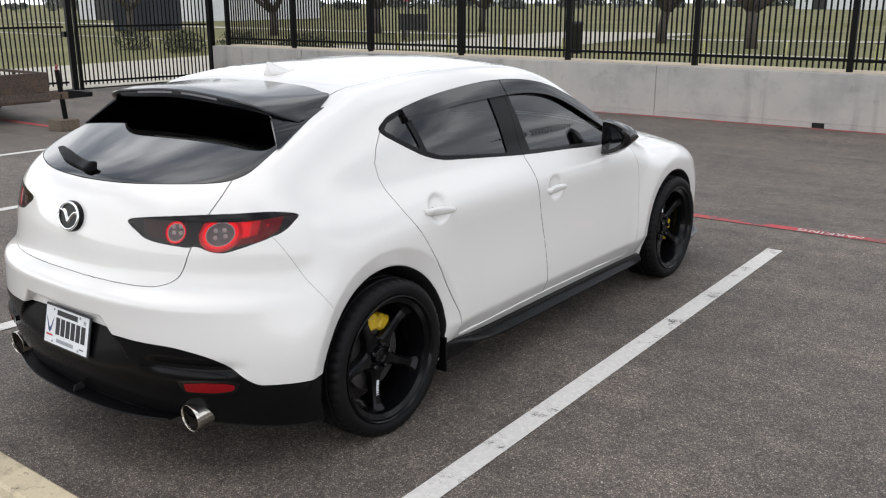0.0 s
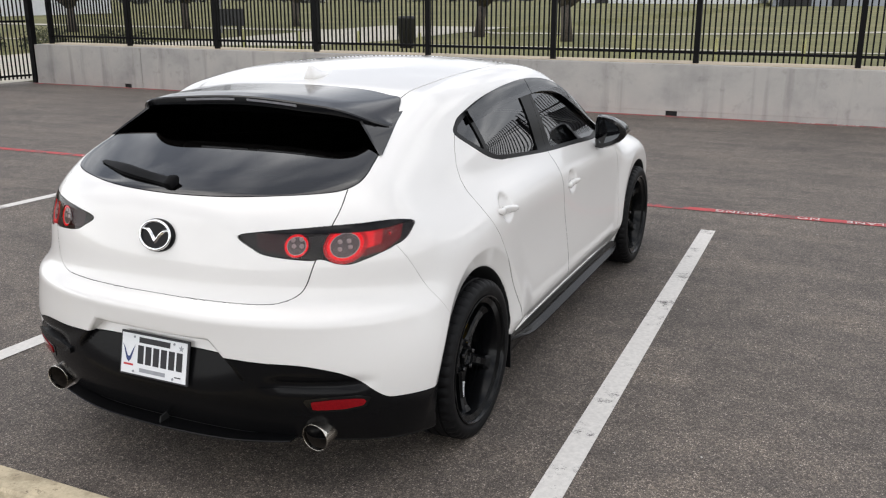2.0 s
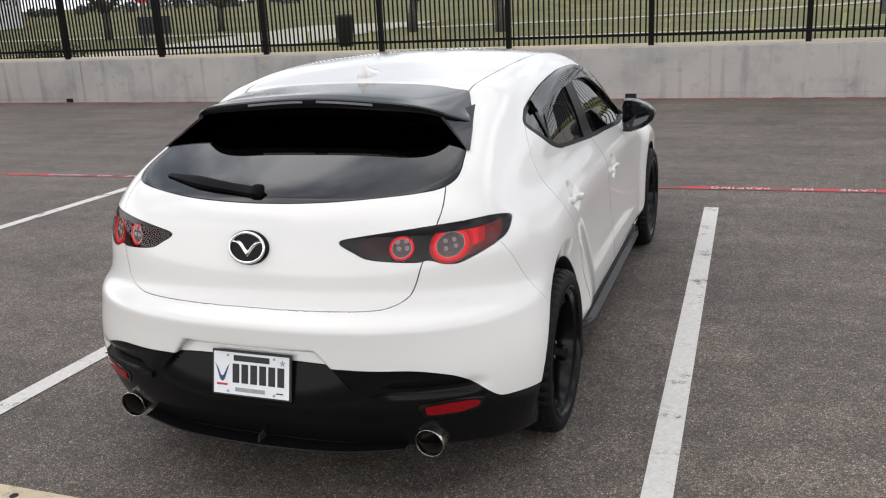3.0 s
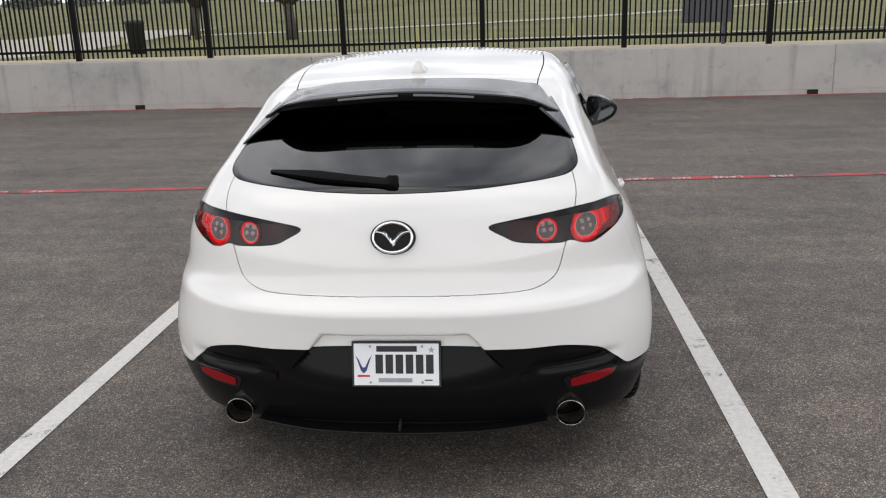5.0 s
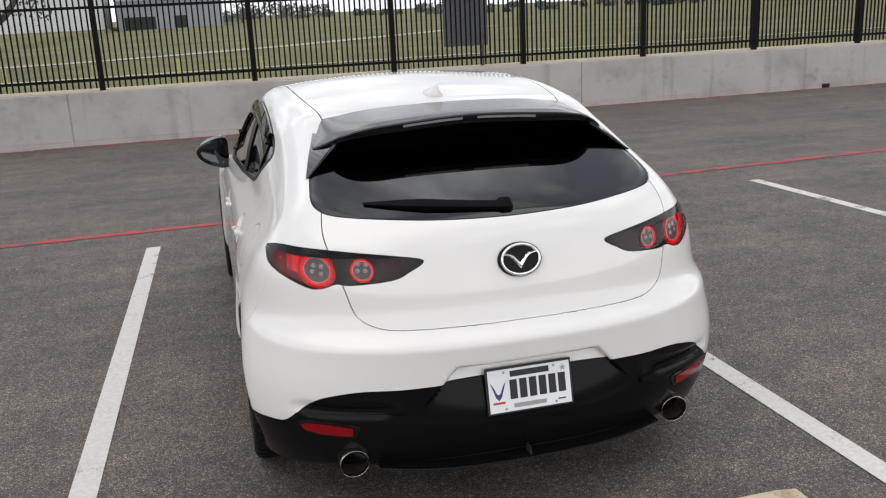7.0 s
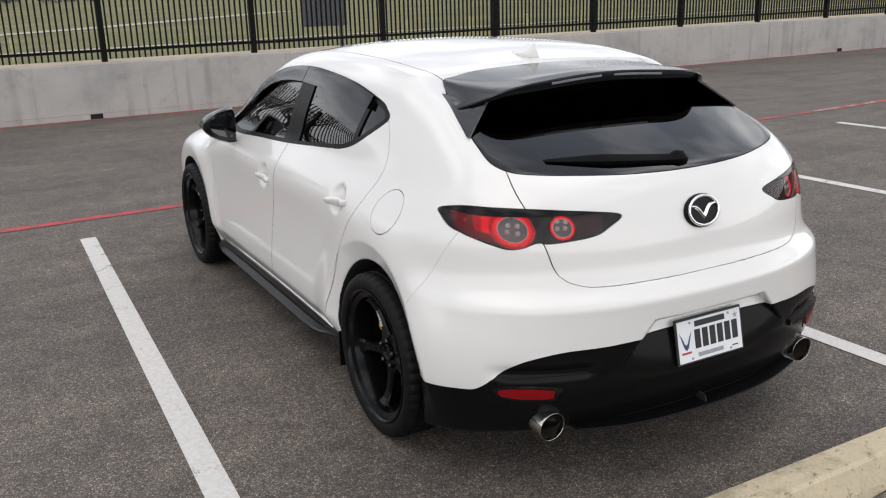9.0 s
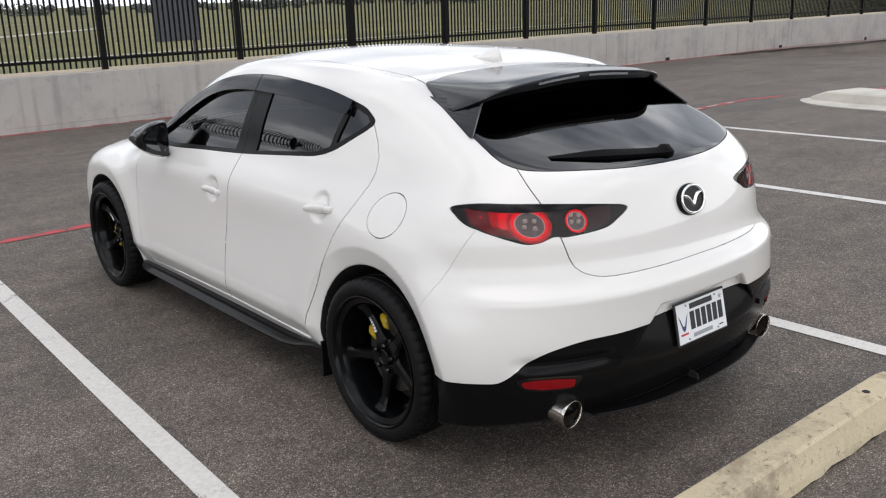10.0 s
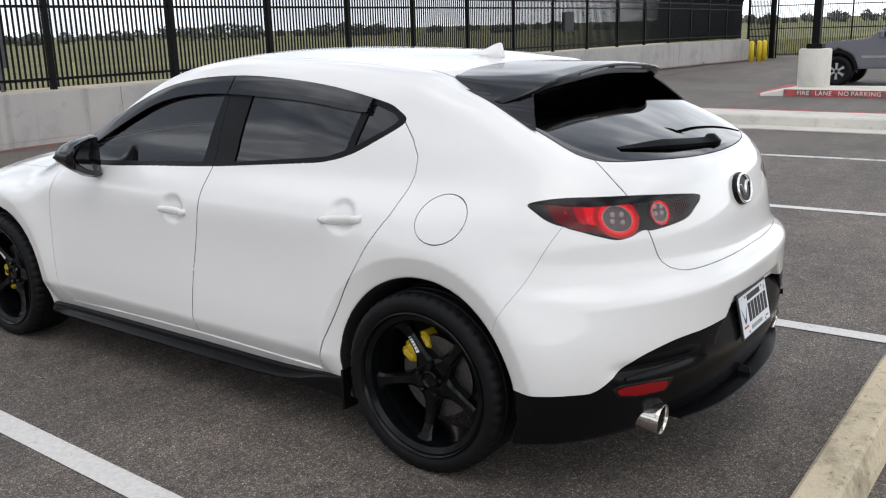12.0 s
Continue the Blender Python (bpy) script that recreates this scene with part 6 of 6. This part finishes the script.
# ---- utility trailer at the left ----
RUST = surface("rusty brown steel", (0.085, 0.060, 0.045), 0.8, grain=40, vary=0.4, wear=5, dirt=(0.14, 0.075, 0.04))
TIMBER = surface("old grey timber", (0.16, 0.125, 0.09), 0.9, grain=30, vary=0.35, wear=3)
trailer = holder("utility_trailer", "rusty brown utility trailer with its jack on a wooden block", "trailer")
part("trailer_frame", box((-13.4, 2.85, 0.28), (-9.95, 4.65, 0.38), 0.01), RUST, trailer)
for y in (2.87, 4.63):
    part("side_rail", box((-13.4, y - 0.025, 0.66), (-9.95, y + 0.025, 0.70), 0.005), RUST, trailer)
    for k in range(5):
        x = -13.38 + 3.3 * k / 4
        part("stake", box((x - 0.02, y - 0.02, 0.46), (x + 0.02, y + 0.02, 0.67)), RUST, trailer)
part("front_board", box((-9.98, 2.85, 0.26), (-9.93, 4.65, 0.70), 0.006), RUST, trailer)
part("side_board", box((-13.4, 2.84, 0.40), (-9.95, 2.862, 0.66), 0.004), RUST, trailer)
for dy in (-0.75, 0.75):
    part("tongue", loft([[(-9.95, 3.75 + dy - 0.03, 0.32), (-9.95, 3.75 + dy + 0.03, 0.32), (-9.95, 3.75 + dy + 0.03, 0.42), (-9.95, 3.75 + dy - 0.03, 0.42)], [(-8.45, 4.12, 0.44), (-8.45, 4.18, 0.44), (-8.45, 4.18, 0.54), (-8.45, 4.12, 0.54)]]), RUST, trailer)
part("coupler", loft([[(-8.5, 4.09, 0.44), (-8.5, 4.21, 0.44), (-8.5, 4.21, 0.55), (-8.5, 4.09, 0.55)], [(-8.32, 4.18, 0.46), (-8.32, 4.28, 0.46), (-8.32, 4.28, 0.55), (-8.32, 4.18, 0.55)], [(-8.22, 4.24, 0.47), (-8.22, 4.32, 0.47), (-8.22, 4.32, 0.53), (-8.22, 4.24, 0.53)]]), FENCE, trailer, "black ball coupler")
part("jack", tube([(-8.66, 4.14, 0.15), (-8.68, 4.10, 0.82)], 0.034, 12), FENCE, trailer, "trailer jack")
part("jack_handle", tube([(-8.68, 4.10, 0.82), (-8.68, 4.10, 0.86), (-8.64, 4.08, 0.88)], 0.022, 8), LINE_RED, trailer, "red jack handle")
for k in range(8):
    ring = [(-8.50 + 0.012 * math.cos(a) * (k % 2), 4.02 + 0.012 * math.cos(a) * (1 - k % 2), 0.24 + 0.035 * k + 0.022 * math.sin(a)) for a in [i * math.pi / 5 for i in range(11)]]
    part("chain_link", tube(ring, 0.005, 5, False), FENCE, trailer)
for y in (2.74, 4.76):
    part("trailer_wheel", lathe([(-0.09, 0.0), (-0.09, 0.16), (-0.10, 0.30), (-0.07, 0.33), (0.07, 0.33), (0.10, 0.30), (0.09, 0.16), (0.09, 0.0)], 32, pose(-12.0, y, 0.33, 0, 0, 90)), RUBBER, trailer, soft=True)
bm = box((-8.84, 3.97, 0.0), (-8.50, 4.25, 0.15), 0.01)
tagged(part("wooden_block", bm, TIMBER), "old grey timber block on the asphalt", "block")

# loose pebbles and grit on the asphalt
rng = random.Random(21)
verts, faces = [], []
for _ in range(420):
    x, y = rng.uniform(-4.5, 5.0), rng.uniform(-2.6, 4.5)
    r = rng.uniform(0.003, 0.008)
    i = len(verts)
    a = rng.uniform(0, 6)
    ring = [(x + r * rng.uniform(0.7, 1.2) * math.cos(a + k * 2.1), y + r * rng.uniform(0.7, 1.2) * math.sin(a + k * 2.1), 0.001) for k in range(3)]
    verts += ring + [(x, y, r * 0.9)]
    faces += [(i, i + 1, i + 3), (i + 1, i + 2, i + 3), (i + 2, i, i + 3)]
PEBBLE = surface("pale grit", (0.42, 0.40, 0.37), 0.9, grain=20, vary=0.3)
tagged(raw("pebbles", verts, faces, PEBBLE), "scattered pale pebbles and grit on the asphalt", "pebbles", kind="stuff")


# ---- beyond the fence ----
def ground_at(x, y):
    return float(field_height(np.array(x, float), np.array(y, float)))


MARK = surface("yellow-green marker plastic", (0.64, 0.63, 0.30), 0.6)
stake = part("marker_stake", box((-0.03, -0.012, 0), (0.03, 0.012, 0.44), 0.005), MARK)
tagged(stake, "thin yellow plastic marker stake behind the fence", "stake", "marker stakes")
stake.matrix_world = pose(-8.9, 11.55, 0.68)
for k in range(1, 20):
    copy_thing(stake, pose(-8.9 + 1.28 * k, 11.55 + 0.03 * (k % 3), 0.68 - 0.02 * (k % 2), 0, 0, 3 * (k % 4)))
BACK = surface("grey sign back", (0.16, 0.16, 0.175), 0.6, metal=0.2, grain=30)
board = part("sign_board", box((3.02, 11.02, 1.09), (3.78, 11.05, 1.98), 0.006), BACK)
tagged(board, "grey back of a metal sign on a post", "sign")
part("sign_post", box((3.66, 11.055, 0.66), (3.72, 11.11, 2.05), 0.006), BACK, board)
BIN = surface("black bin plastic", (0.015, 0.015, 0.016), 0.6)
z = ground_at(-9.75, 20.2)
litter = part("litter_bin", lathe([(0.0, 0.0), (0.0, 0.20), (0.80, 0.25), (0.82, 0.27), (0.88, 0.24), (0.90, 0.0)], 24, pose(-9.75, 20.2, z, 0, -90, 0)), BIN, soft=True)
tagged(litter, "round black litter bin on the grass", "bin")
z = ground_at(-22.4, 28.4)
low_sign = part("low_sign", box((-23.2, 28.36, z + 0.42), (-21.6, 28.44, z + 1.12), 0.01), BIN)
tagged(low_sign, "low black sign on two short posts", "sign")
for x in (-22.95, -21.85):
    part("sign_leg", box((x - 0.05, 28.37, z), (x + 0.05, 28.43, z + 0.42)), BIN, low_sign)
box_ob = part("junction_box", box((19.9, 10.70, 1.25), (20.45, 10.78, 1.80), 0.01), BIN)
tagged(box_ob, "dark junction box fixed to the fence", "box")

PATH_PALE = concrete("pale path concrete", (0.46, 0.43, 0.36))


def path(name, points, width, label):
    verts, faces = [], []
    pts = np.array(points, float)
    fine = []
    for (ax, ay), (bx, by) in zip(pts, pts[1:]):
        for k in range(12):
            fine.append((ax + (bx - ax) * k / 12, ay + (by - ay) * k / 12))
    fine.append(tuple(pts[-1]))
    for i, (x, y) in enumerate(fine):
        a, b = fine[max(i - 1, 0)], fine[min(i + 1, len(fine) - 1)]
        d = math.hypot(b[0] - a[0], b[1] - a[1])
        nx, ny = -(b[1] - a[1]) / d * width / 2, (b[0] - a[0]) / d * width / 2
        for s in (1, -1):
            verts.append((x + s * nx, y + s * ny, max(ground_at(x + s * nx, y + s * ny), ground_at(x, y)) + 0.03))
        if i:
            faces.append((2 * i - 2, 2 * i, 2 * i + 1, 2 * i - 1))
    ob = raw(name, verts, faces, PATH_PALE)
    if ob.data.polygons[0].normal.z < 0:
        ob.data.flip_normals()
    structure(ob, label, "path")


path("footpath_near", [(-60, 24.0), (-24, 23.0), (-10, 22.6), (8, 23.5), (40, 25)], 0.5, "pale concrete footpath through the field")
path("footpath_far", [(-70, 36), (-20, 34), (-6, 37), (4, 44), (20, 60)], 1.6, "pale concrete footpath through the field")
path("driveway", [(-17.6, 40), (-17.6, 20), (-17.6, 8), (-18.2, -12)], 7.2, "pale concrete driveway behind the gate")

BARK = surface("grey-brown bark", (0.09, 0.075, 0.06), 0.95, grain=25, vary=0.4, wear=4, bumpy=0.5)


def leafy(name, tones):
    m, t, p = shader(name)
    g = t.nodes.new("ShaderNodeNewGeometry")
    link(t, ramp(t, g.outputs["Random Per Island"], (0.0, tones[0]), (1.0, tones[1])), p.inputs["Base Color"])
    p.inputs["Roughness"].default_value = 0.75
    return m


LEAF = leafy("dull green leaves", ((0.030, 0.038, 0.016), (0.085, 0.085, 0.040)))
# haze over the distance is mixed into this paler, greyer colour
HAZY_WOODS = leafy("distant foliage paled for haze", ((0.10, 0.108, 0.098), (0.17, 0.175, 0.155)))


def leaf_cloud(rng, centres, count, size):
    verts, faces = [], []
    for cx, cy, cz, r in centres:
        for _ in range(count):
            while True:
                d = Vector((rng.uniform(-1, 1), rng.uniform(-1, 1), rng.uniform(-1, 1)))
                if 0.15 < d.length < 1:
                    break
            p = Vector((cx, cy, cz)) + Vector((d.x * r, d.y * r, d.z * r * 0.75))
            q = Euler((rng.uniform(0, 6), rng.uniform(0, 6), rng.uniform(0, 6))).to_matrix()
            s = size * rng.uniform(0.6, 1.3)
            i = len(verts)
            verts += [tuple(p + q @ Vector(v)) for v in ((-s, 0, 0), (0, -s * 0.5, s * 0.15), (s, 0, 0), (0, s * 0.5, s * 0.15))]
            faces.append((i, i + 1, i + 2, i + 3))
    return verts, faces


def tree(x, y, height, seed, spread=1.0):
    rng = random.Random(seed)
    z0 = ground_at(x, y)
    ob = holder("tree", "broad oak tree with a forked trunk and thin winter leaves", "tree", pose(x, y, z0), "trees in the field")
    fork = height * 0.20
    lean = rng.uniform(-0.15, 0.15)
    trunk = part("trunk", tube([(0, 0, -0.2), (lean * 0.4, 0, fork * 0.5), (lean, 0.05, fork)], [0.24, 0.19, 0.17], 10), BARK, ob, soft=True)
    tips = []
    for k in range(5):
        a = 2 * math.pi * k / 5 + rng.uniform(-0.4, 0.4)
        reach = spread * height * rng.uniform(0.30, 0.48)
        up = height * rng.uniform(0.55, 0.85)
        pts, rad = [], []
        for i in range(5):
            t = i / 4
            pts.append((lean + reach * math.cos(a) * t**0.8 + rng.uniform(-0.1, 0.1), 0.05 + reach * math.sin(a) * t**0.8 + rng.uniform(-0.1, 0.1), fork - 0.05 + (up - fork) * t))
            rad.append(0.12 * (1 - t) + 0.02)
        part("limb", tube(pts, rad, 7), BARK, ob, soft=True)
        tips += pts[2:]
        for _ in range(4):
            b = Vector(pts[rng.choice((1, 2, 3))])
            e = b + Vector((rng.uniform(-1.2, 1.2), rng.uniform(-1.2, 1.2), rng.uniform(0.1, 1.3)))
            part("branch", tube([tuple(b), tuple((b + e) / 2 + Vector((0, 0, 0.1))), tuple(e)], [0.035, 0.025, 0.01], 5), BARK, ob)
            tips.append(tuple(e))
    v, f = leaf_cloud(rng, [(*t_, rng.uniform(0.45, 0.95)) for t_ in tips], 55, 0.075)
    crown = raw("crown", v, f, LEAF, ob, "thin clumps of dull green leaves")
    return ob


for x, y, h, seed in ((-7.4, 28.0, 6.2, 1), (-12.0, 31.0, 6.6, 2), (-32.0, 29.0, 6.0, 3), (-29.0, 33.5, 6.4, 4), (-25.5, 38.0, 6.6, 5), (-40.0, 26.0, 6.5, 6)):
    tree(x, y, h, seed)

# far woods and hedges along the horizon
rng = random.Random(11)
centres = []
for k in range(150):
    a = radians(-75 + 190 * k / 150 + rng.uniform(-0.6, 0.6))
    d = rng.uniform(170, 260)
    h = 1.0 + 2.2 * abs(math.sin(k * 0.37) * math.sin(k * 0.11 + 1)) ** 2 + rng.uniform(0, 0.9)
    x, y = d * math.sin(a), d * math.cos(a)
    if -46 < x < 6 and 120 < y:
        continue
    for _ in range(3):
        centres.append((x + rng.uniform(-6, 6), y + rng.uniform(-6, 6), ground_at(x, y) + h * rng.uniform(0.3, 0.6), h * rng.uniform(0.5, 0.8)))
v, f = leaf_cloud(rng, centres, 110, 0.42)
tagged(raw("woods", v, f, HAZY_WOODS), "distant line of dark trees and bushes, paled for haze", "trees", kind="stuff")

# buildings across the field
CLAD = surface("white metal cladding", (0.62, 0.63, 0.64), 0.6, grain=4, vary=0.06, wear=0.3)
CLAD_GREY = surface("blue-grey metal cladding", (0.30, 0.32, 0.36), 0.6, grain=4, vary=0.06, wear=0.3)
ROOFING = surface("pale roofing", (0.45, 0.46, 0.48), 0.7, grain=2, vary=0.06)


def warehouse(x0, x1, y, depth, height, material, label, doors_):
    ob = holder("warehouse", label, "building", pose(x0, y, ground_at(x0, y) - 0.3))
    w = x1 - x0
    part("wall", box((0, 0, 0), (w, depth, height)), material, ob)
    part("roof", loft([[(-0.4, -0.4, height), (-0.4, depth / 2, height + 1.4), (-0.4, depth + 0.4, height), (-0.4, depth + 0.4, height - 0.2), (-0.4, -0.4, height - 0.2)], [(w + 0.4, -0.4, height), (w + 0.4, depth / 2, height + 1.4), (w + 0.4, depth + 0.4, height), (w + 0.4, depth + 0.4, height - 0.2), (w + 0.4, -0.4, height - 0.2)]]), ROOFING, ob)
    for k in range(int(w / 1.5)):
        part("cladding_rib", box((k * 1.5, -0.08, 0.3), (k * 1.5 + 0.12, 0.0, height - 0.3)), material, ob)
    for a, b, h in doors_:
        part("door", box((a, -0.12, 0), (b, -0.01, h)), BIN, ob, "dark loading door")
    return ob


warehouse(-43, -14.5, 150, 22, 7.0, CLAD, "long white metal warehouse far across the field", [(3, 5, 2.6)])
warehouse(-12.5, 4.5, 158, 18, 5.2, CLAD_GREY, "low blue-grey metal shed far across the field", [(1, 6, 2.4), (9, 11, 2.4)])
warehouse(-75, -58, 44, 14, 4.2, CLAD, "white metal building beyond the driveway", [(3, 6, 2.6), (10, 12, 2.4)])
DARKBOX = surface("dark blue container paint", (0.025, 0.03, 0.04), 0.6, grain=6)
cont = holder("storage_container", "dark steel storage container beyond the driveway", "container", pose(-44.5, 30.2, ground_at(-44.5, 30.2), 0, 0, 58) @ Matrix.Diagonal((0.62, 1, 1, 1)))
part("container_body", box((-3, -1.2, 0.05), (3, 1.2, 2.5), 0.03), DARKBOX, cont)
for k in range(20):
    part("container_rib", box((-2.9 + 0.3 * k, -1.25, 0.2), (-2.78 + 0.3 * k, -1.2, 2.35)), DARKBOX, cont)
v, f = leaf_cloud(random.Random(4), [(-27 + 1.6 * k, 17.5 + 0.9 * (k % 2), ground_at(-27 + 1.6 * k, 17.5) + 0.25, 0.7) for k in range(7)], 700, 0.055)
tagged(raw("hedge", v, f, LEAF), "row of low green shrubs beyond the gate", "hedge", kind="stuff")
RED_SIGN = surface("red sign enamel", (0.50, 0.02, 0.025), 0.4)
z = ground_at(-24.5, 30.5)
stop_sign = part("red_sign", lathe([(-0.01, 0.0), (-0.01, 0.38), (0.01, 0.38), (0.01, 0.0)], 8, pose(-24.5, 30.5, z + 2.0, 0, 0, -55)), RED_SIGN)
tagged(stop_sign, "red eight-sided road sign on a steel post", "sign")
part("sign_post", tube([(-24.48, 30.53, z), (-24.48, 30.53, z + 2.3)], 0.03, 8), BACK, stop_sign)
